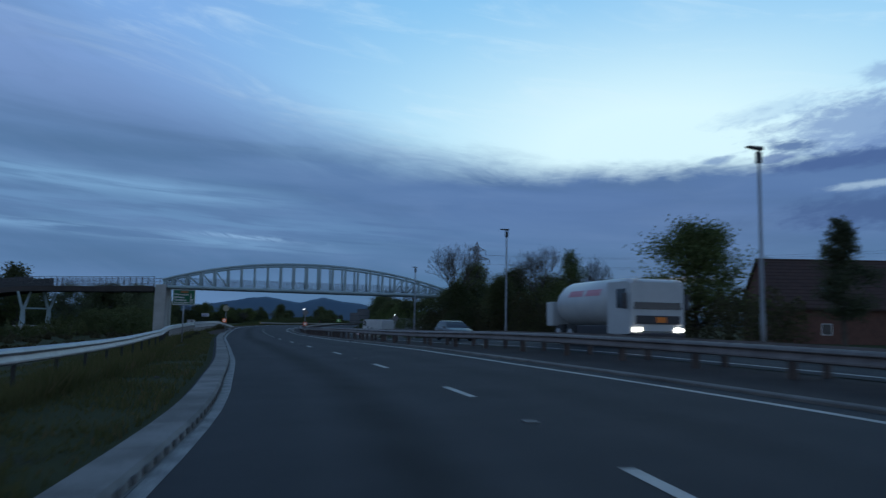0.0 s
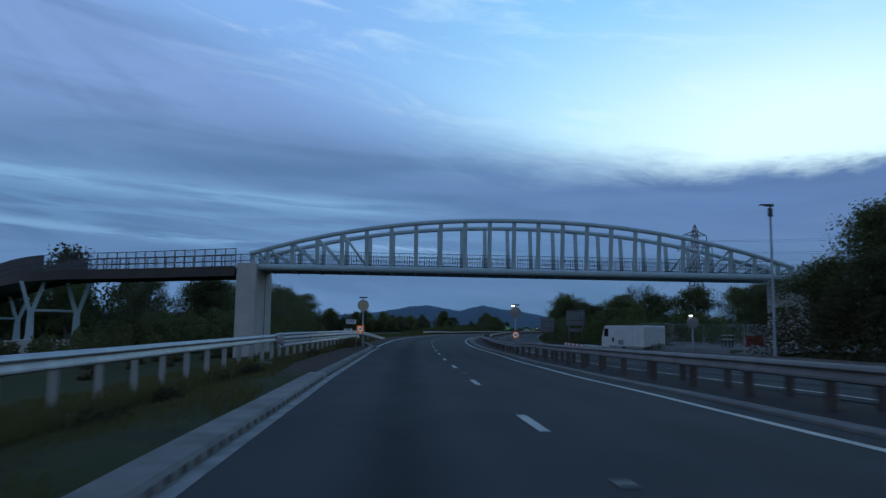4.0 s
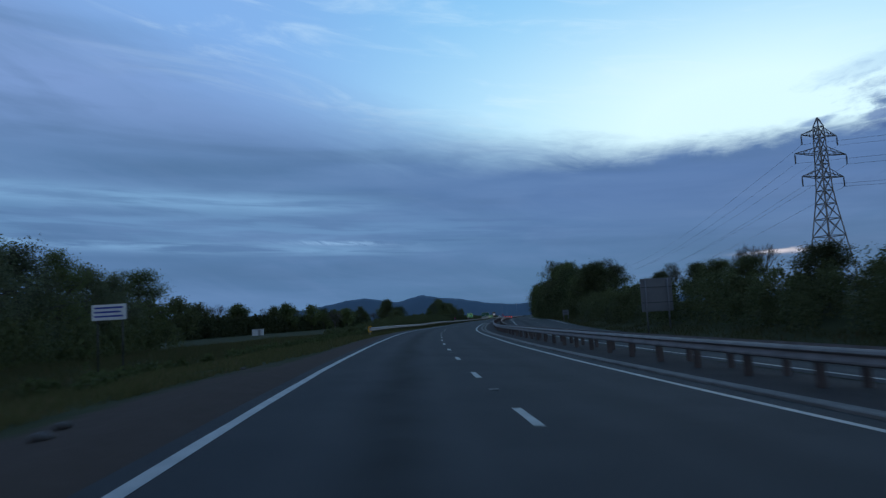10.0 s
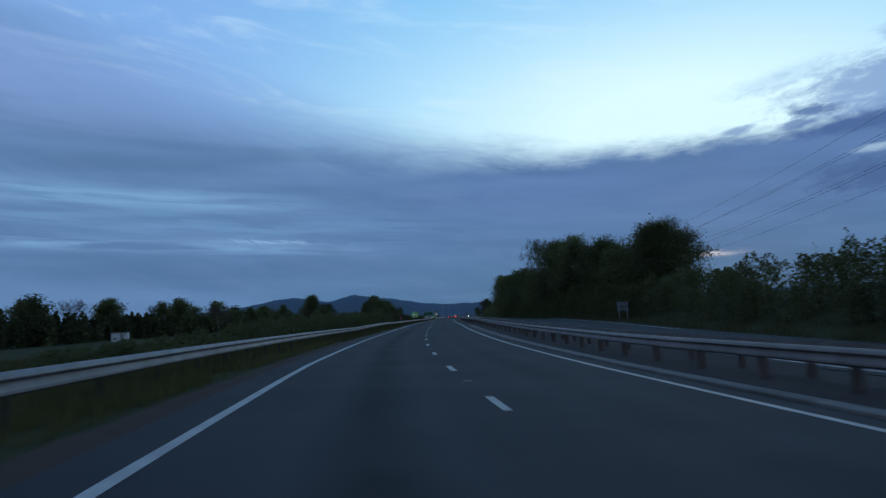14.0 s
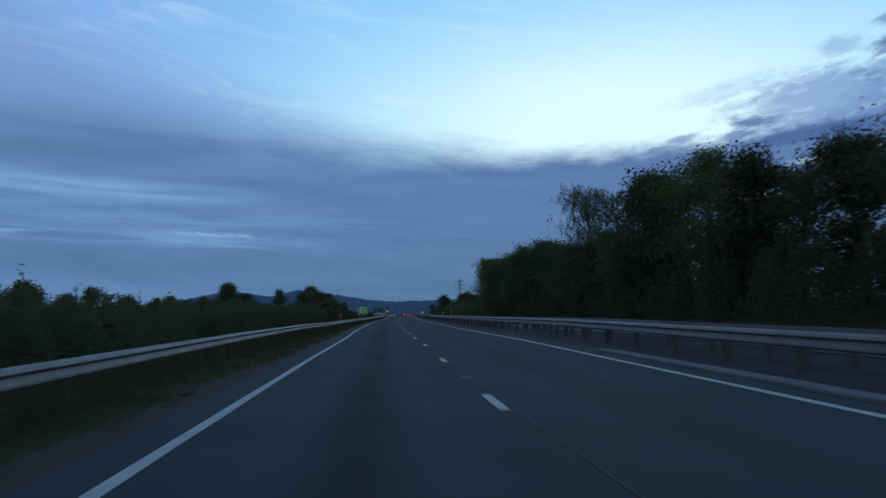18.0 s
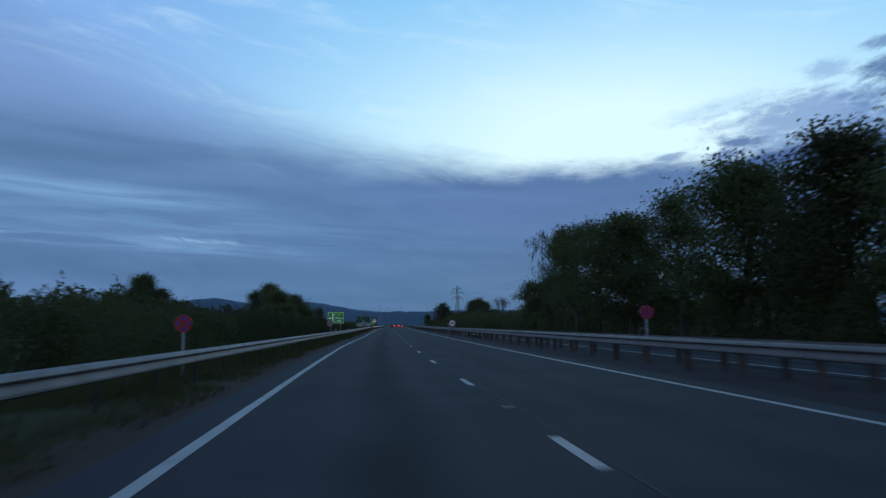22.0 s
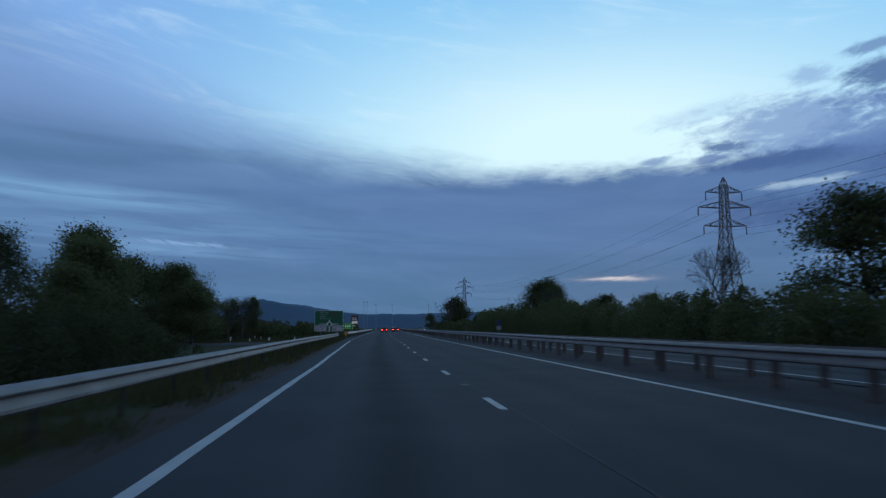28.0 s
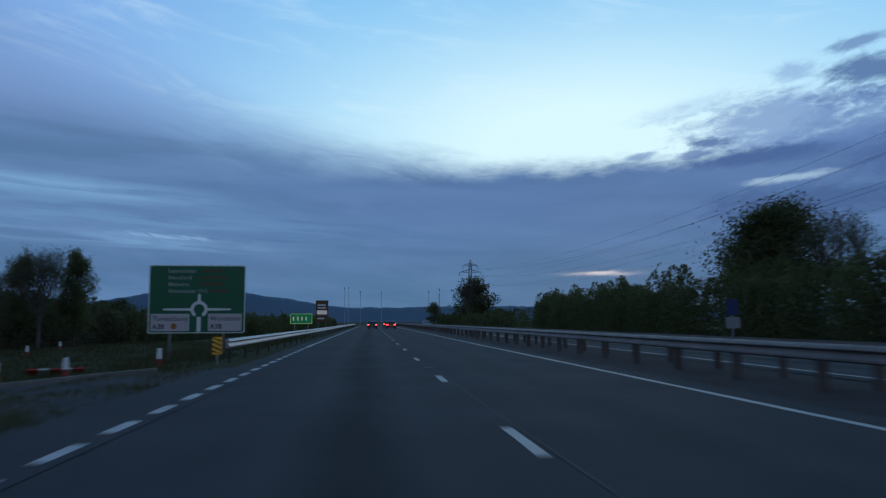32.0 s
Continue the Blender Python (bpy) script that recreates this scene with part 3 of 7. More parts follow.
def wear_asphalt():
    """Oil along the middle of each lane, polished wheel paths beside it, both broken up."""
    t = M["asphalt"].node_tree
    g = G(t)
    n = t.nodes.new("ShaderNodeAttribute")
    n.attribute_name = "across"
    co = t.nodes.new("ShaderNodeTexCoord").outputs["Object"]
    wob = g.mul(g.sub(g.noise(co, 0.12, 3.0, 0.6), 0.5), 0.9)
    x = g.add(n.outputs["Fac"], wob)
    patch = g.ss(g.noise(co, 0.25, 5.0, 0.65), 0.3, 0.7, 0.45, 1.0)
    oil = g.add(g.mul(g.bell(x, -1.95, 0.45), 0.9), g.mul(g.bell(x, 1.95, 0.4), 0.2))
    pale = g.add(g.bell(x, -1.1, 0.3), g.add(g.bell(x, -2.8, 0.3), g.mul(g.add(g.bell(x, 1.1, 0.3), g.bell(x, 2.8, 0.3)), 0.7)))
    p = t.nodes["Principled BSDF"]
    c = p.inputs["Base Color"].links[0].from_socket
    c = g.mix(g.mul(pale, 0.22), c, (0.075, 0.076, 0.077))
    c = g.mix(g.mul(oil, patch), c, (0.014, 0.015, 0.016))
    g.l.new(c, p.inputs["Base Color"])


wear_asphalt()
structure("road", ribbon("road", ROAD_A, ROAD_B, lambda s: LEFT_LINE(s) - float(np.interp(s, [108, 114, 190, 215], [0.75, 0.35, 0.40, 0.80])), lambda s: RIGHT_LINE(s) + 0.75, 0.0, "asphalt", 3.0, lane=LANE_LINE), "dark grey asphalt carriageway with two lanes", "road")
structure("road_opposite", ribbon("road_opposite", ROAD_A, ROAD_B, lambda s: OPP_NEAR(s) - 0.7, lambda s: OPP_NEAR(s) + 8.7, 0.0, "asphalt", 3.0, lane=lambda s: OPP_NEAR(s) + 3.9), "dark grey asphalt carriageway beyond the barrier", "road")


# ---- markings, kerbs and barriers ----
def offset(fn, d):
    return lambda s: fn(s) + d


def line_mark(name, s0, s1, fn, wide, label, mat="paint"):
    return structure(name, ribbon(name, s0, s1, offset(fn, -wide / 2), offset(fn, wide / 2), 0.006, mat, 2.0, 0.008), label, "road marking")


def dashes(name, spans, fn, wide, label, mat="paint"):
    root = structure(name, None, label, "road marking")
    for a, b in spans:
        part("dash", ribbon("dash", a, b, offset(fn, -wide / 2), offset(fn, wide / 2), 0.006, mat, 0.7, 0.008), root)
    return root


def spread(anchors):
    """Stations of the dashes' near ends, evenly spread between the known ones."""
    out = []
    for (a, n), (b, _) in zip(anchors, anchors[1:]):
        out += [a + (b - a) * k / n for k in range(n)]
    return out + [anchors[-1][0]]


DASH_S = spread([(-54.6, 8), (13.2, 1), (21.3, 2), (38.9, 5), (82.6, 1), (90.0, 4), (123.5, 2), (140.2, 2), (156.8, 6), (207.1, 4), (240.8, 6), (295.4, 2), (315.7, 6), (372.2, 6), (430.3, 1), (439.3, 7), (503.5, 5), (549.7, 2), (567.3, 1), (576.4, 1), (584.7, 27), (834.0, 1)])
dashes("lane_line", [(s, s + 2.0) for s in DASH_S], LANE_LINE, 0.15, "white painted dashes between the two lanes")
line_mark("edge_line_left", -60, 106.4, LEFT_LINE, 0.17, "dirty worn painted edge line at the foot of the kerb", "paint_dirty")
line_mark("edge_line_left_new", 107.5, 572, LEFT_LINE, 0.17, "white painted edge line beside the verge")
dashes("edge_line_junction", [(575.05 + 1.97 * k, 576.15 + 1.97 * k) for k in range(22)], LEFT_LINE, 0.19, "white painted give-way dashes across a side road")
line_mark("edge_line_far", 618, 840, LEFT_LINE, 0.17, "white painted edge line beside the verge")
line_mark("edge_line_right", -60, 840, RIGHT_LINE, 0.17, "white painted edge line beside the central reserve")
line_mark("opposite_line", -60, 840, OPP_NEAR, 0.15, "white painted edge line of the opposite carriageway")
line_mark("opposite_line_far", -60, 840, offset(OPP_NEAR, 7.9), 0.15, "white painted edge line of the opposite carriageway")
dashes("opposite_lane_line", [(s + 3, s + 5) for s in DASH_S], offset(OPP_NEAR, 3.9), 0.12, "white painted dashes on the opposite carriageway")
# old, worn studs and tar joint
line_mark("tar_joint", 255, 600, offset(LANE_LINE, 0.16), 0.032, "thin black tar joint in the asphalt", "tar")
studs = Shape()
for k, s in enumerate(DASH_S):
    if k % 2:
        p = at(s + 5.2, LANE_LINE(s + 5.2), 0.0)
        studs.box((-0.10, -0.13, 0.0), (0.10, 0.13, 0.018), pose(p.x, p.y, p.z, 0, 0, turn(s)), 0.006)
structure("road_studs", studs.mesh("road_studs", "paint_old"), "worn reflecting road studs between the dashes", "road stud")
# paved central reserve
structure("central_reserve", ribbon("central_reserve", -65, 890, offset(RIGHT_LINE, 0.74), offset(OPP_NEAR, -0.69), -0.02, "asphalt_worn", 4.0), "worn dark paving of the central reserve", "pavement")


def kerb(name, s0, s1, fn, wide, high, label, step=2.0, mat="kerb"):
    """A row of kerb stones, each one a piece."""
    root = structure(name, None, label, "kerb")
    s = s0
    while s < s1:
        e = s + step - 0.02
        rows = []
        for q in (s, e):
            a, b = fn(q), fn(q) + wide
            rows.append([at(q, a, -0.08), at(q, a, high - 0.02), at(q, a + 0.03, high), at(q, b - 0.04, high), at(q, b, high - 0.05), at(q, b + 0.02, -0.08)])
        part("kerb_stone", Shape().loft(rows, True, True).mesh("kerb_stone", mat), root)
        s += step
    return root


KERB_L = kerb("kerb_left", -30, 76, offset(LEFT_LINE, -0.63), 0.50, 0.13, "pale concrete kerb beside the grass verge")
KERB_END = across([76, 100, 106, 112, 121], [-2.36, -2.34, -2.50, -3.10, -4.45])
kerb("kerb_left", 76, 120, KERB_END, 0.29, 0.10, "worn concrete kerb bending away from the bare verge", 2.0, "kerb_mid")
kerb("kerb_right", -30, 308, offset(RIGHT_LINE, 0.64), 0.27, 0.07, "worn concrete kerb along the central reserve", 2.0, "kerb_mid")
structure("channel_right", ribbon("channel_right", 60, 308, offset(RIGHT_LINE, 1.08), offset(RIGHT_LINE, 1.32), 0.008, "kerb_mid", 2.0, 0.015), "worn concrete drainage strip behind the kerb", "kerb")
structure("channel", ribbon("channel", -30, 104, offset(LEFT_LINE, -0.128), offset(LEFT_LINE, -0.088), 0.004, "kerb", 2.0), "concrete drainage channel at the foot of the kerb", "kerb")


def drain_slots():
    """Dark inlets in the face of the kerb, four to a stone."""
    me = Shape().box((-0.012, -0.09, 0.018), (0.012, 0.09, 0.088)).mesh("drain_slot", "kerb_old")
    stones = [c for c in KERB_L.children]
    for i, st in enumerate(stones):
        for k in range(4):
            s = -30 + 2.0 * i + 0.25 + 0.5 * k
            if 4 < s < 75:
                q = at(s, LEFT_LINE(s) - 0.119, 0.0)
                part("drain_slot", me, st, m=pose(q.x, q.y, q.z, 0, 0, turn(s)))


drain_slots()


RAIL = [(0.0, 0.0), (0.11, 0.0), (0.15, 0.035), (0.145, 0.075), (0.075, 0.185), (0.085, 0.205), (0.142, 0.228), (0.145, 0.245), (0.11, 0.29), (0.05, 0.325), (0.0, 0.33)]   # open box beam: sloping top, recess, lower lip


def barrier(name, s0, s1, fn, z0, mat, post_mat, label, side=1, gap=3.3, post=(0.11, 0.06), posts=True, foot=None, group="", drop=None, levels=(0.0,)):
    """A safety barrier: beams in lengths, each post a part."""
    root = tagged(new(name), label, "crash barrier", group)
    for lv in levels:
        a = s0
        while a < s1 - 0.5:
            b = min(s1, a + 18.0)
            k = max(2, int((b - a) / 2.0) + 1)
            rows = []
            for i in range(k):
                s = a + (b - a) * i / (k - 1)
                dz = drop(s) if drop else 0.0
                rows.append([at(s, fn(s) - side * dx, z0 + lv + dz + z) for dx, z in RAIL])
            part("beam", Shape().loft(rows, True, True).mesh("beam", mat), root)
            a = b
    if posts:
        w, d = post
        pm = Shape().box((-w / 2, -d / 2, -0.5), (w / 2, d / 2, 0.0), None, 0.008).mesh("post", post_mat)
        fm = Shape().box((-0.45, -0.22, -0.06), (0.45, 0.22, 0.05), None, 0.03).mesh("post_base", "kerb_mid") if foot else None
        s = s0 + 1.0
        while s < s1:
            dz = drop(s) if drop else 0.0
            top = z0 + dz + 0.22 + max(levels)
            if top > 0.42:
                h = top + 0.5 if foot or fn is LEFT_RAIL_A else top + 0.12
                q = at(s, fn(s) + side * (d / 2 + 0.02), top)
                o = part("post", pm, root, m=pose(q.x, q.y, q.z, 0, 0, turn(s)) @ Matrix.Diagonal((1, 1, h / 0.5, 1)))
                if fm:
                    q = at(s, fn(s) + side * 0.1, -0.33)
                    part("post_base", fm, root, m=pose(q.x, q.y, q.z, 0, 0, turn(s)))
            s += gap
    return root


LEFT_RAIL_A = across([-40, 0, 17, 46, 66, 76, 95, 113, 130, 141, 146], [-8.4, -6.6, -6.0, -5.5, -6.2, -6.3, -6.0, -5.6, -5.0, -4.5, -4.05])
LEFT_RAIL_B = across([219, 240, 318, 400, 430, 500, 584], [-5.1, -5.2, -5.3, -4.5, -4.4, -4.0, -4.9])
LEFT_RAIL_C = across([604, 640, 800], [-5.1, -4.9, -4.9])
LOW = across([0, 38, 60, 80, 95, 105, 112, 130, 145, 160, 210, 240, 290, 317, 337, 360], [-0.20, -0.17, -0.08, -0.02, 0.04, 0.02, -0.10, -0.08, 0.0, -0.06, -0.07, -0.15, -0.14, -0.09, -0.03, 0.0])
LOW_LEFT = across([223, 286, 296, 316, 336, 355, 375], [-0.06, -0.07, 0.0, 0.11, 0.10, -0.02, 0.0])
barrier("central_barrier", -60, 880, NEAR_RAIL, 0.58, "steel_central", "post_old", "weathered steel box-beam barrier in the central reserve", 1, 3.35, (0.20, 0.10), group="central barriers", drop=LOW)
barrier("central_barrier", -60, 880, FAR_RAIL, 0.58, "steel_central", "post_old", "weathered steel box-beam barrier facing the opposite lanes", -1, 3.35, (0.18, 0.10), group="central barriers", drop=LOW)
barrier("verge_barrier", -40, 64, LEFT_RAIL_A, 0.56, "steel", "post_dark", "galvanised box-beam barrier on the grass verge", -1, 3.3, (0.09, 0.05))
barrier("verge_barrier", 64, 91, LEFT_RAIL_A, 0.56, "steel", "steel", "galvanised box-beam barrier on concrete feet before the bridge", -1, 2.1, (0.16, 0.08), foot=True)
barrier("verge_barrier", 91, 127, LEFT_RAIL_A, 0.24, "steel", "steel", "galvanised double-beam barrier on concrete feet beside the bridge", -1, 2.1, (0.16, 0.08), foot=True, levels=(0.0, 0.37))
barrier("verge_barrier", 127, 146, LEFT_RAIL_A, 0.56, "steel", "steel", "galvanised barrier end ramping down to the ground", -1, 3.3, (0.12, 0.07),
        drop=lambda s: -max(0.0, (s - 128) / 18) ** 1.3 * 0.80)
barrier("verge_barrier", 219, 577, LEFT_RAIL_B, 0.45, "steel_old", "post_dark", "weathered box-beam barrier along the hedge side", -1, 3.3, (0.08, 0.05), drop=LOW_LEFT)
barrier("verge_barrier", 604, 800, LEFT_RAIL_C, 0.45, "steel", "post_dark", "box-beam barrier beyond the side road", -1, 3.3, (0.08, 0.05))


def beam_joint():
    """The flared plate between the single and the double beam."""
    root = tagged(new("beam_joint"), "galvanised flared steel joint between single and double beams", "crash barrier")
    rows = []
    for s, a, b in ((90.2, 0.54, 0.90), (91.0, 0.50, 0.93), (91.9, 0.24, 0.95)):
        rows.append([at(s, LEFT_RAIL_A(s) + dx, z) for dx, z in ((0.0, a), (0.165, a), (0.175, (a + b) / 2), (0.165, b - 0.03), (0.06, b), (0.0, b))])
    part("joint_plate", Shape().loft(rows, True, True).mesh("joint_plate", "steel"), root)


beam_joint()


# ---- distance: the hills ----
def hills():
    prof = [(-60, 0.9), (-45, 1.1), (-30.3, 1.05), (-26.6, 1.12), (-23.7, 1.32), (-21.5, 1.70), (-20.2, 1.93), (-19.0, 2.04), (-17.6, 1.78), (-16.4, 1.58), (-15.4, 1.86), (-14.4, 2.08),
            (-13.4, 1.84), (-12.6, 1.76), (-11.6, 1.62), (-10.2, 1.40), (-9.1, 1.16), (-7.2, 1.0), (-4.0, 1.02), (0, 1.1), (10, 1.0), (25, 0.9), (50, 0.8)]
    rows = []
    for depth, k in ((2750, 0.0), (2800, 0.5), (2860, 0.88), (2900, 1.0), (3000, 0.6)):
        row = []
        for i in range(480):
            a = -60 + 110 * i / 479
            e = np.interp(a, [p[0] for p in prof], [p[1] for p in prof])
            e += 0.05 * noise.noise((a * 0.9, k * 2, 1.0)) + 0.05 * noise.noise((a * 3.1, k * 3, 5.0)) + 0.02 * noise.noise((a * 9.0, k, 8.0))
            h = math.tan(radians(e * k)) * 2900
            row.append(Vector((-60 + depth * math.sin(radians(a)), 230 + depth * math.cos(radians(a)), h - 2)))
        rows.append(row)
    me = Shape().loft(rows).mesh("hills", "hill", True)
    tagged(new("hills", me), "distant hills on the horizon, coloured with blue haze", "hill", kind="structure")


hills()


# ---- the footbridge ----
BR_S = 111.6
_o = at(BR_S, 0, 0, False)
BR = pose(_o.x, _o.y, 0, 0, 0, turn(BR_S))


def build_bridge():
    """x across the road, y along it, z up; the near truss at y = 0."""
    root = thing("footbridge", BR, "pale grey steel arched footbridge with tubular trusses across the road", "footbridge")
    x0, x1 = -12.1, 30.0
    wide, lean = 3.5, 0.45
    zl, zr = 5.98, 5.68
    xs = [-10.77 + 1.885 * i for i in range(22)]

    def chord(x):
        return zl + (zr - zl) * (x - x0) / (x1 - x0)

    def arch(x):
        k = (x - x0) / (x1 - x0)
        return 6.95 + (6.45 - 6.95) * k + 3.04 * (1 - abs(2 * k - 1) ** 2.15)

    for y, out in ((0.0, -1), (wide, 1)):
        low = [(-11.5 + (x1 + 11.3) * i / 40, y, chord(-11.5 + (x1 + 11.5) * i / 40)) for i in range(41)]
        part("bottom_chord", Shape().tube(low, 0.24, 14).mesh("bottom_chord", "bridge_paint", True), root)

        def top(x):
            h = arch(x) - chord(x)
            return (x, y + out * lean * (h / 3.4), arch(x))
        up = [top(x0 + (x1 - x0) * i / 60) for i in range(61)]
        part("arch_tube", Shape().tube(up, 0.17, 12).mesh("arch_tube", "bridge_paint", True), root)
        for x in [x0 + 0.25] + xs + [x1 - 0.25]:
            a, b = Vector((x, y, chord(x) + 0.1)), Vector(top(x))
            w = 0.155
            q = [Vector((-w, -0.06, 0)), Vector((w, -0.06, 0)), Vector((w, 0.06, 0)), Vector((-w, 0.06, 0))]
            part("vertical", Shape().loft([[a + k for k in q], [b + k for k in q]], True, True).mesh("vertical", "bridge_paint"), root)
        ends = [(x0 + 0.25, xs[0])] + [(xs[i], xs[i + 1]) for i in range(4)]
        for xa, xb in ends:
            part("diagonal", Shape().tube([Vector(top(xa)), Vector((xb, y, chord(xb) + 0.2))], 0.085, 8).mesh("diagonal", "bridge_paint", True), root)
        for xa, xb in [(xs[-1], x1 - 0.25)] + [(xs[-2 - i], xs[-1 - i]) for i in range(4)]:
            part("diagonal", Shape().tube([Vector((xa, y, chord(xa) + 0.2)), Vector(top(xb))], 0.085, 8).mesh("diagonal", "bridge_paint", True), root)
        # railing inside the truss
        yi = y + (0.42 if y == 0 else -0.42)
        for z in (0.32, 0.60, 0.95, 1.30):
            part("rail", Shape().tube([(x0 + 0.5, yi, chord(x0) + z), (x1 - 0.5, yi, chord(x1) + z)], 0.02, 5).mesh("rail", "rail_dark"), root)
        s = Shape()
        for k in range(210):
            x = x0 + 0.6 + (x1 - x0 - 1.2) * k / 209
            s.box((x - 0.013, yi - 0.012, chord(x) + 0.32), (x + 0.013, yi + 0.012, chord(x) + 1.30))
        tagged(part("railing_infill", s.mesh("railing_infill", "rail_dark"), root), kind="stuff")
    part("deck", Shape().box((x0 + 0.75, 0.12, 5.72), (x1 - 0.3, wide - 0.12, 5.90)).mesh("deck", "bridge_dark"), root, "dark underside of the walkway")
    for x in xs:
        part("cross_beam", Shape().box((x - 0.05, 0.1, 5.66), (x + 0.05, wide - 0.1, 5.72)).mesh("cross_beam", "bridge_paint"), root)
    return root


build_bridge()


# ---- helpers for signs and writing ----
def text_mesh(body, size, mat, bold=0.0):
    cu = bpy.data.curves.new("text", "FONT")
    cu.body, cu.size, cu.extrude, cu.offset = body, size, 0.004, bold
    cu.align_x = "LEFT"
    ob = bpy.data.objects.new("text", cu)
    scene.collection.objects.link(ob)
    me = bpy.data.meshes.new_from_object(ob.evaluated_get(bpy.context.evaluated_depsgraph_get()))
    bpy.data.objects.remove(ob)
    bpy.data.curves.remove(cu)
    me.materials.clear()
    me.materials.append(M[mat])
    xs = [v.co.x for v in me.vertices] or [0]
    return me, min(xs), max(xs)


def letters(parent, body, x, z, size, mat, y=-0.03, centre=False, bold=0.0, name="lettering"):
    me, a, b = text_mesh(body, size, mat, bold)
    if centre:
        x -= (a + b) / 2
    return part(name, me, parent, m=pose(x, y, z, 90, 0, 0))


def bars(parent, x, z, w, h, mat, y=-0.03):
    """One plain bar for each word that cannot be read."""
    return part("writing_bar", Shape().plate(rect(x, x + w, z, z + h, h * 0.25), y, y + 0.008).mesh("writing_bar", mat), parent)


def board(root, x0, x1, z0, z1, mat, edge=None, back="grey", y=0.0, r=0.06):
    part("panel", Shape().plate(rect(x0, x1, z0, z1, r), y, y + 0.03).mesh("panel", back), root, "grey metal back")
    if edge:
        part("border", Shape().plate(rect(x0, x1, z0, z1, r), y - 0.008, y - 0.001).mesh("border", edge), root, "pale border")
    b = 0.05 if edge else 0.0
    return part("face", Shape().plate(rect(x0 + b, x1 - b, z0 + b, z1 - b, r), y - 0.016, y - 0.009).mesh("face", mat), root)


def posts(root, xs, top, r=0.045, y=0.08, base=-0.9, mat="grey"):
    for x in xs:
        part("post", Shape().tube([(x, y, base), (x, y, top)], r, 10).mesh("post", mat, True), root)


# ---- bridge piers, ramp and its trestles ----
def pier(name, u, deep, label, top=6.25):
    root = thing(name, BR @ pose(u, 0.0, 0), label, "bridge pier", "bridge piers")
    rows = []
    for z, g in ((-1.4, 0.05), (top - 0.06, 0.0), (top, -0.05)):
        rows.append([(-0.55 - g, -0.35 - g, z), (0.80 + g, -0.35 - g, z), (0.88 + g, -0.25, z), (1.15 + g, deep - 0.1, z), (1.05 + g, deep + g, z), (-0.55 - g, deep + g, z), (-0.63 - g, deep - 0.1, z), (-0.63 - g, -0.25, z)])
    part("shaft", Shape().loft(rows, True, True).mesh("shaft", "concrete"), root)
    for k in (2,):
        part("joint_groove", Shape().box((0.93 + 0.065 * k, deep * k / 4 - 0.012, -0.6), (0.965 + 0.065 * k, deep * k / 4 + 0.012, top - 0.1)).mesh("joint_groove", "kerb_mid"), root)
    return root


pier("bridge_pier", -12.4, 4.3, "tall pale concrete wall pier beside the verge barrier")
pier("bridge_pier", 30.2, 3.6, "concrete wall pier beyond the opposite carriageway", 5.4)

RAMP = [(113.2, -12.6, 5.86), (115.6, -21, 5.72), (118.2, -29.2, 5.62), (123, -35.2, 5.30), (131, -42.2, 4.85), (145, -55.5, 3.95), (160, -69.8, 3.0), (178, -87, 1.9)]


def ramp_line(n=10):
    pts = smooth_line([tuple(at(s, u, 0, False).xy) + (z,) for s, u, z in RAMP], n)
    return [Vector(p) for p in pts]


def build_ramp():
    root = thing("bridge_ramp", Matrix.Identity(4), "dark brown steel approach ramp with mesh railings leading to the footbridge", "ramp")
    pts = ramp_line()
    side = []
    for i, p in enumerate(pts):
        d = (pts[min(i + 1, len(pts) - 1)] - pts[max(i - 1, 0)])
        side.append(Vector((-d.y, d.x, 0)).normalized())
    part("deck", Shape().loft([[p + n * 1.9 + Vector((0, 0, -0.12)), p + n * 1.9, p - n * 1.9, p - n * 1.9 + Vector((0, 0, -0.12))] for p, n in zip(pts, side)], True, True).mesh("deck", "bridge_dark"), root)
    for k in (-1, 1):
        part("girder", Shape().loft([[p + n * k * 1.9 + Vector((0, 0, -0.62)), p + n * k * 1.9 + Vector((0, 0, 0.14)), p + n * k * 2.02 + Vector((0, 0, 0.14)), p + n * k * 2.02 + Vector((0, 0, -0.62))] for p, n in zip(pts, side)], True, True).mesh("girder", "corten"), root)
        for z in (0.5, 0.95, 1.46):
            part("rail", Shape().tube([p + n * k * 1.95 + Vector((0, 0, z)) for p, n in zip(pts, side)], 0.03, 6).mesh("rail", "rail_dark"), root)
        for i in range(0, len(pts), 1):
            q = pts[i] + side[i] * k * 1.95
            part("baluster", Shape().box((q.x - 0.025, q.y - 0.025, q.z), (q.x + 0.025, q.y + 0.025, q.z + 1.48)).mesh("baluster", "rail_dark"), root)
        fine = Shape()
        for i in range(len(pts) - 1):
            a, b = pts[i] + side[i] * k * 1.95, pts[i + 1] + side[i + 1] * k * 1.95
            n, w = (6, 0.007) if i < 20 else (12, 0.016)   # closer bars on the slope
            for j in range(n):
                q = a.lerp(b, (j + 0.5) / n)
                fine.box((q.x - w, q.y - w, q.z + 0.14), (q.x + w, q.y + w, q.z + 1.45))
        tagged(part("railing_infill", fine.mesh("railing_infill", "rail_dark"), root), kind="stuff")


build_ramp()


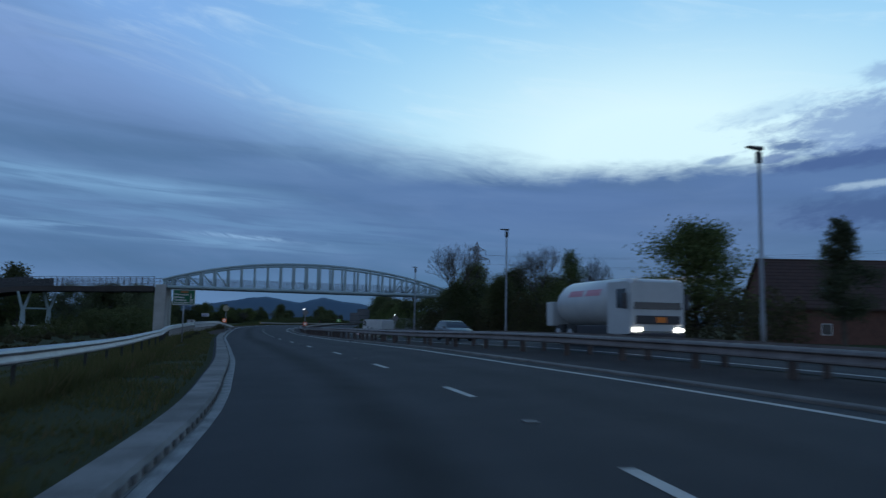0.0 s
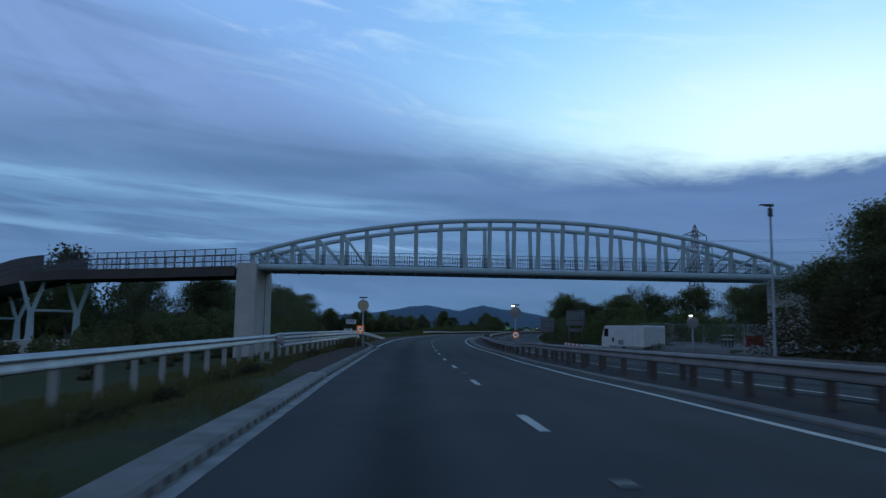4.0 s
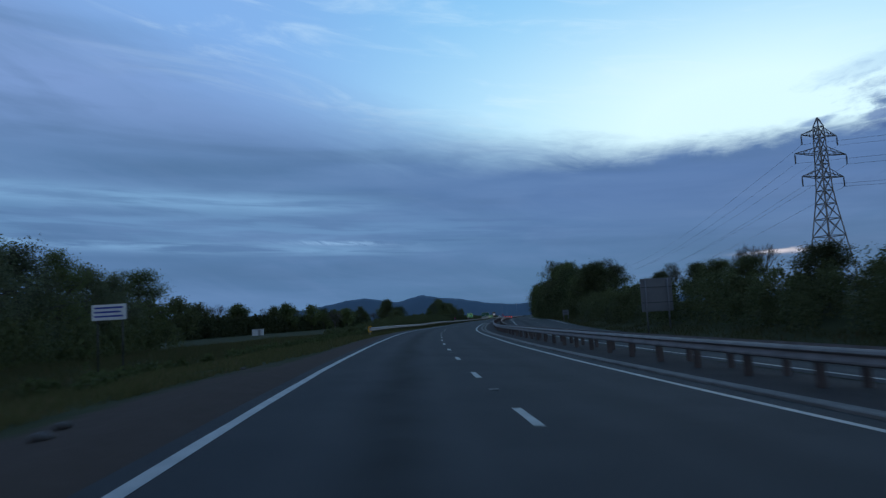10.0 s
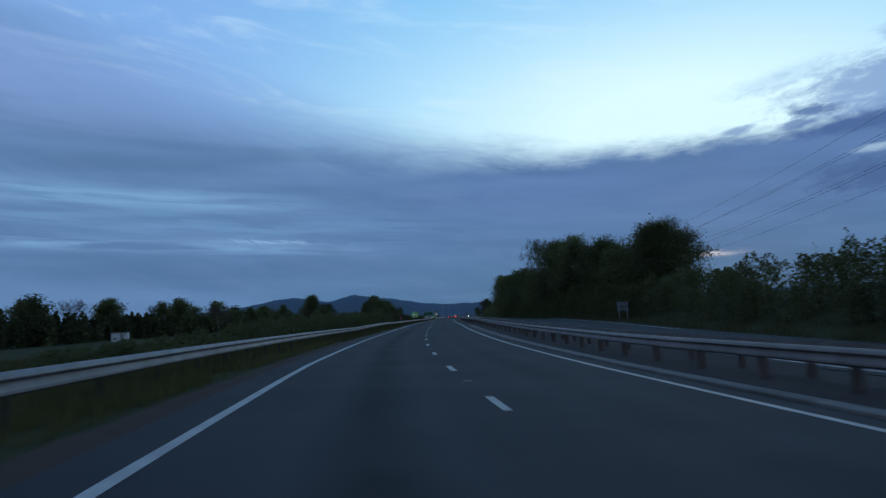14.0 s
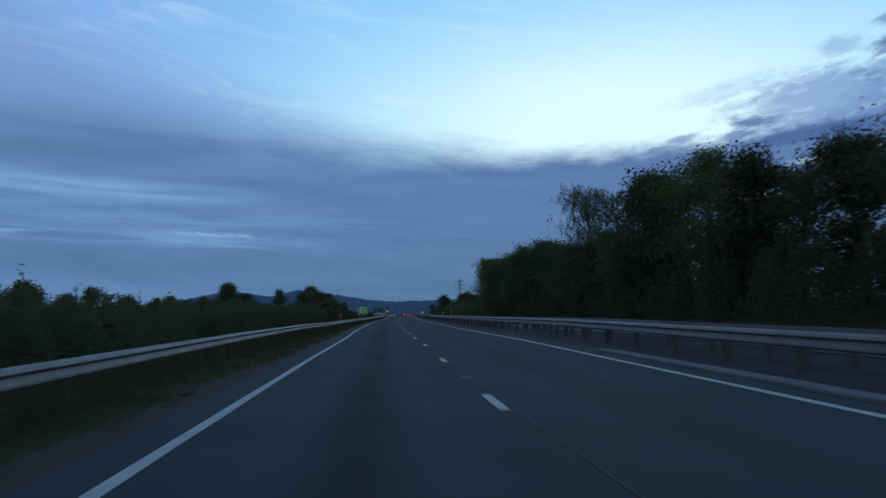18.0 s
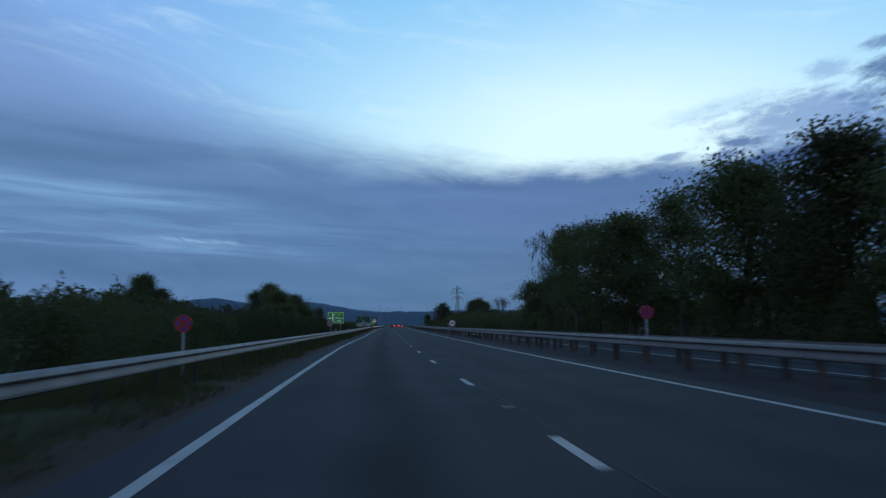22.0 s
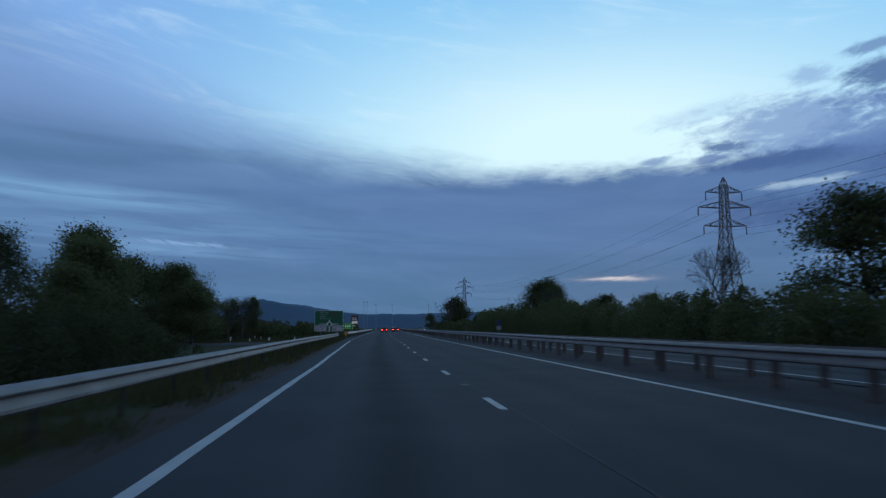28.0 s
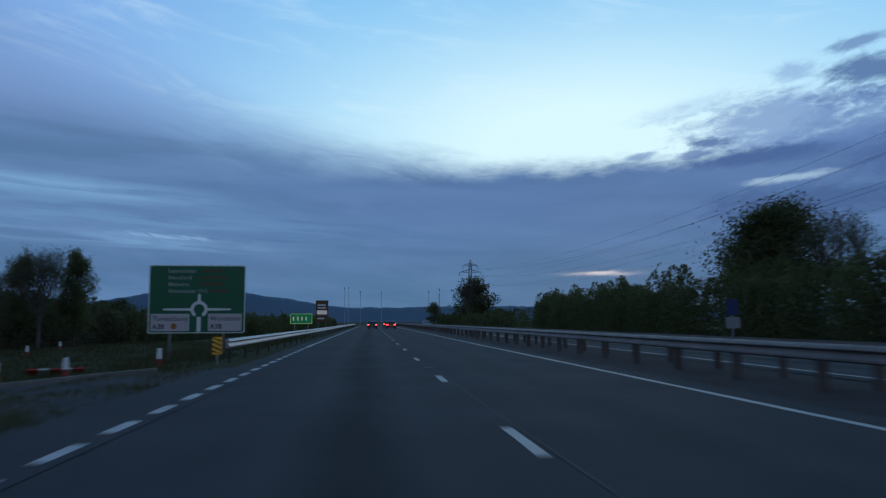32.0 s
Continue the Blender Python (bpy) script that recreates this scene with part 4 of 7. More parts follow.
def trestle(s, u, z, foot, rz, long):
    """A pair of Y-shaped steel legs with a tie between them, on a concrete block."""
    p = at(s, u, 0, False)
    root = thing("trestle", pose(p.x, p.y, foot, 0, 0, turn(s) + rz), "pale grey steel trestle with two Y-shaped legs on a concrete block", "trestle", "ramp trestles")
    h, w = z - 0.62 - foot, 1.75
    part("footing", Shape().box((-long, -0.8, -1.6), (long, 0.8, 0.0), None, 0.05).mesh("footing", "concrete"), root)
    for x in (-w, w):
        rows = [[(x - a, -b, q), (x + a, -b, q), (x + a, b, q), (x - a, b, q)] for q, a, b in ((0.0, 0.34, 0.30), (0.12, 0.30, 0.26), (h * 0.42, 0.22, 0.20), (h * 0.56, 0.30, 0.18))]
        part("stem", Shape().loft(rows, True, True).mesh("stem", "bridge_paint"), root)
        for k in (-1, 1):
            rows = [[(q - a, -b, zz), (q + a, -b, zz), (q + a, b, zz), (q - a, b, zz)] for q, a, b, zz in ((x + k * 0.14, 0.16, 0.17, h * 0.5), (x + k * 0.85, 0.14, 0.15, h))]
            part("arm", Shape().loft(rows, True, True).mesh("arm", "bridge_paint"), root)
    part("tie", Shape().tube([(-w, 0, h * 0.50), (w, 0, h * 0.50)], 0.12, 10).mesh("tie", "bridge_paint", True), root)


for q in ((118.6, -30.0, 5.60, 0.15, 34, 2.7), (131, -42.2, 4.85, -0.25, 44, 2.3), (145, -55.5, 3.95, -0.65, 44, 2.3), (160, -69.8, 3.0, -0.9, 44, 2.3)):
    trestle(*q)


# ---- street furniture ----
def street_lamp(s, u, high, lit=False):
    root = thing("street_lamp", stand(s, u, -0.2), "tall grey steel street lamp with a flat lantern", "street lamp", "street lamps")
    part("column", Shape().tube([(0, 0, -0.5), (0, 0, 1.5), (0, 0, 1.52), (0, 0, high)], [0.11, 0.11, 0.085, 0.06], 12).mesh("column", "grey", True), root)
    part("access_door", Shape().box((-0.05, -0.125, 0.5), (0.05, -0.10, 1.05)).mesh("access_door", "grey"), root)
    part("bracket", Shape().box((-0.12, -0.10, high - 0.62), (0.12, 0.10, high - 0.12), None, 0.03).mesh("bracket", "rail_dark"), root)
    part("lantern", Shape().loft([[(-0.62, -0.12, high + 0.06), (-0.62, 0.12, high + 0.06), (-0.62, 0.12, high + 0.10), (-0.62, -0.12, high + 0.10)],
                                  [(0.1, -0.17, high - 0.02), (0.1, 0.17, high - 0.02), (0.1, 0.15, high + 0.12), (0.1, -0.15, high + 0.12)],
                                  [(0.2, -0.10, high - 0.02), (0.2, 0.10, high - 0.02), (0.2, 0.09, high + 0.08), (0.2, -0.09, high + 0.08)]], True, True).mesh("lantern", "rail_dark"), root)


for s, u, h in ((27.4, 20.3, 8.8), (61.7, 22.0, 9.9), (97.6, 21.6, 9.9), (-9, 20.4, 9.6), (858, -10, 14.2), (862, -8.6, 14.6), (890, 4.2, 14.0), (862, 22, 13.0), (838, 24, 13.0), (850, -4, 12.5), (884, 28, 12.5)):
    street_lamp(s, u, h)

M["lamp_white"] = material("lamp_white", (0.9, 0.9, 0.9), emit=(1.0, 0.97, 0.9), power=6.0)
M["glow_red"] = material("tail_light", (0.6, 0.02, 0.02), emit=(1.0, 0.03, 0.03), power=9.0)
M["glow_red_dim"] = material("tail_light_dim", (0.6, 0.02, 0.02), emit=(1.0, 0.04, 0.05), power=1.6)
M["headlight"] = material("headlight", (0.9, 0.9, 0.85), emit=(1.0, 0.94, 0.82), power=9.0)
# faint emission in these sign colours stands in for headlight beams thrown back
M["sign_lit"] = material("sign_lit", (0.85, 0.80, 0.74), (0.80, 0.74, 0.68), 1.0, 0.5, emit=(1.0, 0.86, 0.74), power=0.10)
M["orange_lit"] = material("orange_lit", (0.85, 0.22, 0.02), (0.8, 0.2, 0.02), 1.0, 0.5, emit=(1.0, 0.22, 0.03), power=0.25)
M["yellow_lit"] = material("yellow_lit", (0.5, 0.33, 0.02), (0.45, 0.3, 0.02), 1.0, 0.5, emit=(1.0, 0.50, 0.04), power=0.05)
M["red_lit"] = material("red_lit", (0.6, 0.06, 0.05), (0.55, 0.05, 0.04), 1.0, 0.5, emit=(1.0, 0.10, 0.08), power=0.04)
M["cream"] = material("cream_cover", (0.42, 0.38, 0.27), (0.34, 0.31, 0.22), 2.0, 0.8, fine=15)
M["cover_grey"] = material("grey_cover", (0.22, 0.22, 0.22), (0.17, 0.17, 0.17), 2.0, 0.8, fine=15)
# emission in place of returned headlight here too: green, pale white, lime border
M["green_lit"] = material("green_lit", (0.0, 0.13, 0.05), (0.0, 0.11, 0.045), 1.0, 0.5, emit=(0.0, 0.30, 0.10), power=0.16)
M["sign_pale"] = material("sign_pale", (0.75, 0.75, 0.75), (0.66, 0.66, 0.68), 1.0, 0.5, fine=20, stain=0.1, emit=(0.7, 0.75, 0.9), power=0.05)
M["blue"] = material("sign_blue", (0.03, 0.06, 0.35), (0.03, 0.05, 0.3), 1.0, 0.5, fine=20)
M["lime"] = material("lime_border", (0.55, 0.75, 0.25), (0.5, 0.7, 0.22), 1.0, 0.5, emit=(0.5, 0.8, 0.3), power=0.22)


def forty(s, u, cover, side_lit, zc=3.2, plate=1.25, size=0.34, r=0.44, px=0.0):
    root = thing("covered_sign", stand(s, u, -0.1), "round covered sign on a post with a small lamp above" if not plate else "round covered sign over a temporary forty limit plate", "road sign", "covered signs")
    posts(root, [0.0], zc - r + 0.1, 0.055, 0.06, -0.6, "grey")
    part("cover", Shape().plate(disc(r, 32, 0, zc), -0.03, 0.03).mesh("cover", cover), root, "fabric-covered disc")
    part("lamp_arm", Shape().tube([(0, 0.05, zc + r - 0.1), (0, 0.02, zc + r + 0.14)], 0.025, 6).mesh("lamp_arm", "rail_dark"), root)
    part("sign_lamp", Shape().box((-0.28, -0.10, zc + r + 0.10), (0.28, 0.06, zc + r + 0.19), None, 0.03).mesh("sign_lamp", "rail_dark"), root)
    if side_lit:
        part("sign_lamp_glass", Shape().box((-0.30, -0.13, zc + r + 0.06), (-0.06, -0.05, zc + r + 0.10)).mesh("sign_lamp_glass", "lamp_white"), root)
    if plate:
        # one plate's orange glows as caught headlight, the other is a dimmer unlit copy
        part("plate", Shape().plate(rect(px - size, px + size, plate - size, plate + size, 0.03), -0.10, -0.07).mesh("plate", "orange_lit" if px else "orange_dull"), root, "orange reflective square")
        part("ring", Shape().plate(disc(size * 0.92, 32, px, plate), -0.106, -0.101).mesh("ring", "red_lit"), root)
        part("disc", Shape().plate(disc(size * 0.72, 32, px, plate), -0.113, -0.107).mesh("disc", "sign_lit"), root)
        letters(root, "40", px, plate - size * 0.30, size * 0.86, "black", -0.12, True, 0.006)
        for x in (-0.22, 0.22):
            part("stand_leg", Shape().tube([(px + x, -0.08, plate - size), (px + x * 1.5, -0.2, -0.35)], 0.018, 6).mesh("stand_leg", "grey"), root)
    return root


forty(107.4, -3.10, "cream", False, 2.97, 1.30, 0.25, 0.40, -0.16)
forty(108.6, 7.85, "cover_grey", True, 3.12, 1.5, 0.28, 0.40)
forty(109.5, 21.2, "cover_grey", True, 3.1, 0)


def sixty(s, u, r, zc, face, label):
    root = thing("speed_sign", stand(s, u, -0.1), label, "road sign", "speed signs")
    posts(root, [0.0], zc, 0.04, 0.05, -0.8, "post_old")
    part("backing", Shape().plate(disc(r, 32, 0, zc), 0.0, 0.02).mesh("backing", "grey"), root)
    part("ring", Shape().plate(disc(r * 0.98, 32, 0, zc), -0.01, -0.002).mesh("ring", "red_dull"), root)
    part("disc", Shape().plate(disc(r * 0.80, 32, 0, zc), -0.018, -0.011).mesh("disc", face), root)
    letters(root, "60", 0, zc - r * 0.33, r * 0.98, "black", -0.026, True, 0.006)


# darker face: the shadow on the left-hand sign is put into its colour
M["sign_dull"] = material("sign_dull", (0.36, 0.36, 0.37), (0.28, 0.28, 0.29), 2.0, 0.6, fine=25, stain=0.3)
sixty(442.7, -5.5, 0.34, 1.62, "sign_dull", "round red-ringed sixty limit sign, face coloured as shaded, rusty post")
sixty(440.4, 7.0, 0.37, 1.56, "sign_pale", "pale round red-ringed sixty limit sign in the central reserve")


def clearway(s, u, r, zc):
    root = thing("clearway_sign", stand(s, u, -0.1), "small round blue sign with a red ring and cross", "road sign", "clearway signs")
    posts(root, [0.0], zc, 0.04, 0.05, -0.8)
    part("backing", Shape().plate(disc(r, 28, 0, zc), 0.0, 0.02).mesh("backing", "grey"), root)
    part("ring", Shape().plate(disc(r * 0.98, 28, 0, zc), -0.01, -0.002).mesh("ring", "red"), root)
    part("disc", Shape().plate(disc(r * 0.78, 28, 0, zc), -0.018, -0.011).mesh("disc", "blue"), root)
    for a in (45, 135):
        c, d = math.cos(radians(a)), math.sin(radians(a))
        w, L = 0.05, r * 0.8
        part("cross_bar", Shape().plate([(-L * c - w * d, zc - L * d + w * c), (-L * c + w * d, zc - L * d - w * c), (L * c + w * d, zc + L * d - w * c), (L * c - w * d, zc + L * d + w * c)], -0.026, -0.019).mesh("cross_bar", "red"), root)


clearway(388.6, -5.95, 0.27, 1.55)
clearway(391.2, 9.65, 0.25, 1.85)


def distance_sign():
    root = thing("distance_sign", stand(56.3, -4.72, 0.84, 4) @ Matrix.Diagonal((0.9, 1, 0.81, 1)), "green route confirmation sign with a list of towns on one post", "road sign")
    board(root, -0.85, 0.85, 2.0, 3.35, "green", "white")
    posts(root, [0.0], 3.2, 0.06, 0.08, -2.0)
    bars(root, -0.3, 3.08, 0.6, 0.12, "orange_dull")
    for k, (a, b) in enumerate((("Worcester", "3"), ("Malvern", "8"), ("Hereford", "28"), ("Leominster", "27"))):
        letters(root, a, -0.74, 2.84 - 0.24 * k, 0.24, "white", -0.024, bold=0.004)
        letters(root, b, 0.45, 2.84 - 0.24 * k, 0.24, "white", -0.024, bold=0.004)


distance_sign()


def lane_sign():
    root = thing("lane_sign", stand(484.4, -7.6, 0.0, 2), "green lane sign with a white junction arrow and yellow route number", "road sign")
    board(root, -1.22, 1.22, 1.65, 3.35, "green_lit", "lime")
    posts(root, [-0.75, 0.75], 3.2, 0.06)
    part("arrow_stem", Shape().plate(rect(-0.52, -0.38, 1.8, 3.0), -0.026, -0.018).mesh("arrow_stem", "sign_lit"), root)
    part("arrow_head", Shape().plate([(-0.66, 2.95), (-0.24, 2.95), (-0.45, 3.22)], -0.026, -0.018).mesh("arrow_head", "sign_lit"), root)
    part("side_arrow", Shape().plate([(-1.08, 2.45), (-0.88, 2.28), (-0.88, 2.39), (-0.53, 2.39), (-0.53, 2.51), (-0.88, 2.51), (-0.88, 2.62)], -0.026, -0.018).mesh("side_arrow", "sign_lit"), root)
    for k in range(4):
        part("lane_tick", Shape().plate(rect(-0.14, -0.08, 1.85 + 0.36 * k, 2.05 + 0.36 * k), -0.026, -0.018).mesh("lane_tick", "sign_lit"), root)
    letters(root, "A38", 0.15, 2.85, 0.40, "yellow_lit", -0.026, bold=0.01)
    letters(root, "Worcs", 0.08, 2.36, 0.36, "sign_lit", -0.026, bold=0.008)
    letters(root, "only", 0.2, 1.90, 0.36, "sign_lit", -0.026, bold=0.008)


lane_sign()


M["panel_pale"] = material("panel_pale", (0.55, 0.50, 0.52), (0.47, 0.42, 0.44), 1.5, 0.5, fine=25, stain=0.2)
M["letter_dull"] = material("letter_dull", (0.30, 0.36, 0.33), (0.24, 0.30, 0.27), 2.0, 0.6, fine=25, stain=0.2)


def roundabout_sign():
    root = thing("roundabout_sign", stand(615.6, -8.75, 0.0, 3), "large green roundabout direction sign with white panels at its foot", "road sign")
    board(root, -2.35, 2.35, 0.82, 4.25, "green", "white", r=0.1)
    posts(root, [-1.3, 1.3], 4.0, 0.08)
    y = -0.026
    ring = []
    for i in range(29):
        a = radians(-60 + 300 * i / 28)
        ring.append((a, 0.40, 0.24))
    outer = [(0.1 + 0.42 * math.cos(a), 2.02 + 0.42 * math.sin(a)) for a, _, _ in ring]
    inner = [(0.1 + 0.26 * math.cos(a), 2.02 + 0.26 * math.sin(a)) for a, _, _ in reversed(ring)]
    s = Shape()
    for i in range(28):
        s.plate([outer[i], outer[i + 1], inner[27 - i], inner[28 - i]], y, y + 0.008)
    part("roundabout_ring", s.mesh("roundabout_ring", "white"), root)
    part("arm", Shape().plate(rect(0.0, 0.2, 0.9, 1.64), y, y + 0.008).mesh("arm", "white"), root)
    part("arm", Shape().plate([(0.02, 2.4), (0.18, 2.4), (0.16, 2.78), (0.04, 2.78)], y, y + 0.008).mesh("arm", "white"), root)
    part("arm", Shape().plate([(-1.62, 1.97), (-0.3, 1.95), (-0.3, 2.08), (-1.62, 2.06)], y, y + 0.008).mesh("arm", "white"), root)
    part("arm", Shape().plate([(0.5, 1.95), (1.65, 1.97), (1.65, 2.06), (0.5, 2.08)], y, y + 0.008).mesh("arm", "white"), root)
    for x0, x1, a in ((-2.22, -0.35, "Tewkesbury"), (0.55, 2.2, "Worcester")):
        part("white_panel", Shape().plate(rect(x0, x1, 0.93, 1.80, 0.05), y, y + 0.006).mesh("white_panel", "panel_pale"), root)
        letters(root, a, x0 + 0.1, 1.45, 0.34, "black", y - 0.006)
        letters(root, "A38", x0 + 0.1, 1.05, 0.34, "black", y - 0.006, bold=0.006)
    part("road_number_dot", Shape().plate(disc(0.15, 20, -1.1, 1.17), y - 0.006, y - 0.002).mesh("road_number_dot", "orange_dull"), root)
    for k, (a, w2) in enumerate((("Leominster", 1.1), ("Hereford", 1.35), ("Malvern", 1.2), ("Worcester", 0))):
        z = 3.86 - 0.34 * k
        letters(root, a, -1.42, z, 0.30, "letter_dull", y, bold=0.004)
        if w2:
            bars(root, 0.1 if k else 0.2, z + 0.06, w2, 0.11, "brown", y)
    letters(root, "(W)", 0.02, 2.85, 0.28, "letter_dull", y)
    bars(root, 0.6, 2.9, 0.9, 0.11, "brown", y)


roundabout_sign()


def brown_sign():
    root = thing("brown_sign", stand(698, -7.9, 0.0), "tall brown tourist sign with a white middle panel", "road sign")
    board(root, -1.0, 1.0, 1.3, 4.8, "brown")
    posts(root, [-0.6, 0.6], 4.6, 0.06)
    part("white_band", Shape().plate(rect(-0.8, 0.8, 2.55, 3.2), -0.026, -0.018).mesh("white_band", "sign_lit"), root)
    for k in range(2):
        bars(root, -0.7, 3.5 + 0.45 * k, 1.3, 0.2, "white", -0.026)
    bars(root, -0.7, 1.8, 1.1, 0.2, "white", -0.026)
    root = thing("small_lane_sign", stand(668, -8.4, 0.0), "green lane sign with a pale border", "road sign")
    board(root, -1.3, 1.3, 1.15, 2.35, "green_lit", "lime")
    posts(root, [-0.8, 0.8], 2.2, 0.05)
    for k in range(4):
        bars(root, -1.0 + 0.5 * k, 1.5, 0.16, 0.5, "sign_lit", -0.026)


brown_sign()


def sign_back(s, u0, u1, top, low, label, plate=None, foot=-0.5):
    """A sign for the other direction: its bare back with rails."""
    root = thing("sign_back", stand(s, (u0 + u1) / 2, 0, 0, False), label, "road sign", "backs of signs")
    w = (u1 - u0) / 2
    part("panel", Shape().plate(rect(-w, w, low, top, 0.06), 0.0, 0.03).mesh("panel", "sign_back"), root)
    n = max(2, int((top - low) / 0.62))
    for k in range(n + 1):
        z = low + 0.12 + (top - low - 0.24) * k / n
        part("stiffener", Shape().box((-w + 0.02, -0.05, z - 0.03), (w - 0.02, -0.003, z + 0.03)).mesh("stiffener", "rail_dark" if k % 2 else "sign_back"), root)
    if plate:
        part("lower_panel", Shape().plate(rect(-w * 0.78, w * 0.78, plate[0], plate[1], 0.04), 0.0, 0.03).mesh("lower_panel", "sign_back"), root)
    posts(root, [-w * 0.7, w * 0.7], top - 0.1, 0.07, -0.12, foot, "sign_back")


sign_back(164.1, 20.6, 23.3, 4.35, 2.15, "grey back of a large road sign with a lower plate", (1.25, 1.75), -1.3)
sign_back(215.2, 20.4, 23.3, 4.15, 1.1, "grey back of a large road sign beside the bushes", None, -1.3)
sign_back(288.8, 21.3, 22.5, 1.95, 1.0, "small grey sign back before the trees", None, -0.6)


def notice_board():
    root = thing("notice_board", stand(182.4, -14.1, -0.7, -12), "white notice board with lines of writing in the field", "notice board")
    board(root, -0.85, 0.95, 2.62, 3.36, "white")
    posts(root, [-0.6, 0.7], 3.3, 0.04, 0.08, -0.3, "post_dark")
    for k in range(3):
        bars(root, -0.72, 3.16 - 0.2 * k, 1.5 - 0.12 * (k % 2), 0.08, "blue", -0.026)


notice_board()


def chevron_end(s, u):
    root = thing("barrier_end_marker", stand(s, u, -0.1), "yellow and black striped marker plate at the end of the barrier", "marker post", "barrier markers")
    part("plate", Shape().plate(rect(-0.16, 0.16, 0.36, 0.96, 0.02), -0.06, -0.02).mesh("plate", "yellow_lit"), root)
    for k in range(4):
        z = 0.30 + 0.16 * k
        part("stripe", Shape().plate([(-0.155, min(max(z + 0.14, 0.37), 0.95)), (-0.155, min(max(z + 0.21, 0.37), 0.95)), (0.155, min(max(0.37, z + 0.07), 0.95)), (0.155, max(0.37, z))], -0.068, -0.061).mesh("stripe", "black"), root)
    posts(root, [0.0], 0.9, 0.04, 0.03, -0.4)


chevron_end(219.8, -5.15)
chevron_end(603.6, -5.3)


def marker(s, u, label, tilt=0):
    root = thing("bollard", stand(s, u, ground_height(s, u) + 0.02) @ pose(0, 0, 0, 0, tilt, 0) @ Matrix.Diagonal((0.8, 0.8, 0.78, 1)), label, "bollard", "edge marker posts")
    part("base", Shape().tube([(0, 0, -0.1), (0, 0, 0.42)], [0.16, 0.13], 12).mesh("base", "red_dull"), root, "red lower part")
    part("top", Shape().tube([(0, 0, 0.424), (0, 0, 0.85), (0, 0, 0.9)], [0.12, 0.10, 0.06], 12).mesh("top", "white"), root, "white upper part")


for s, u in ((601.8, -9.6), (604.2, -7.4), (604.6, -13), (605.5, -17), (598.2, -18.5), (607, -23), (626.5, -21.6), (632, -28), (640, -25), (613, -18)):
    marker(s, u, "red and white marker post on the side road's edge")
root = thing("fallen_barrier", stand(608, -12.4, ground_height(608, -12.4) + 0.05, 25) @ pose(0, 0, 0, 62, 0, 0), "red and white plastic barrier board lying by the side road", "barrier")
for k in range(5):
    part("stripe", Shape().box((-1.0 + 0.4 * k, -0.03, 0.0), (-0.6 + 0.4 * k, 0.03, 0.5), None, 0.01).mesh("stripe", "white" if k % 2 else "red"), root)

def pylon(s, u, high, rz):
    """A lattice tower with three pairs of arms."""
    p = at(s, u, 0, False)
    root = thing("pylon", pose(p.x, p.y, 0.0, 0, 0, rz), "tall steel lattice electricity pylon with three pairs of arms", "pylon", "pylons")

    def half(z):
        k = z / high
        return float(np.interp(k, [0, 0.55, 0.62, 0.95, 1.0], [3.1, 1.05, 0.85, 0.55, 0.06]))
    lv = [-1.0] + [high * k for k in (0.14, 0.26, 0.37, 0.46, 0.54, 0.61, 0.68, 0.75, 0.82, 0.89, 0.95, 1.0)]
    r = 0.075
    for cx in (-1, 1):
        for cy in (-1, 1):
            part("leg", Shape().tube([(cx * half(max(z, 0)), cy * half(max(z, 0)), z) for z in lv], r * 1.4, 5).mesh("leg", "steel_old"), root)
    for a, b in zip(lv, lv[1:]):
        s = Shape()
        ha, hb = half(max(a, 0)), half(b)
        for (xa, ya), (xb, yb) in (((-1, -1), (1, -1)), ((1, -1), (1, 1)), ((1, 1), (-1, 1)), ((-1, 1), (-1, -1))):
            s.tube([(xa * ha, ya * ha, a), (xb * hb, yb * hb, b)], r, 4, False)
            s.tube([(xb * ha, yb * ha, a), (xa * hb, ya * hb, b)], r, 4, False)
            s.tube([(xa * hb, ya * hb, b), (xb * hb, yb * hb, b)], r, 4, False)
        tagged(part("bracing", s.mesh("bracing", "steel_old"), root), kind="stuff")
    tips = []
    for z, w in ((0.68, 4.2), (0.80, 5.2), (0.90, 3.6)):
        z *= high
        for k in (-1, 1):
            s = Shape()
            h = half(z)
            for y in (-h, h):
                s.tube([(k * h, y, z), (k * w, 0, z + 0.15)], r, 4)
                s.tube([(k * h, y, z + 1.3), (k * w, 0, z + 0.15)], r, 4)
                for f in (0.35, 0.68):
                    s.tube([(k * (h + (w - h) * f), y * (1 - f), z + 0.15 * f), (k * (h + (w - h) * (f - 0.2)), y * (1.2 - f), z + 1.3 * (1.2 - f))], r * 0.7, 4)
            part("arm", s.mesh("arm", "steel_old"), root)
            part("insulator", Shape().tube([(k * w, 0, z + 0.1), (k * w, 0, z - 0.3), (k * w, 0, z - 1.5)], [0.05, 0.11, 0.11], 8).mesh("insulator", "rail_dark"), root)
            tips.append(root.matrix_world @ Vector((k * w, 0, z - 1.5)))
    return root, tips


PA, TA = pylon(271.9, 64.0, 31.6, turn(300) + 20)
PB, TB = pylon(626.9, 65.5, 29.8, turn(600))
PC, TC = pylon(930.9, 47.5, 31.0, turn(900))
PZ, TZ = pylon(70, 215, 31.0, turn(200) + 35)


def cables(ta, tb, sag):
    for a, b in zip(ta, tb):
        root = thing("power_line", Matrix.Identity(4), "thin sagging overhead power line between pylons", "power line", "power lines")
        pts = [a.lerp(b, i / 24) - Vector((0, 0, 4 * sag * (i / 24) * (1 - i / 24))) for i in range(25)]
        part("wire", Shape().tube(pts, 0.02, 4).mesh("wire", "rail_dark"), root)


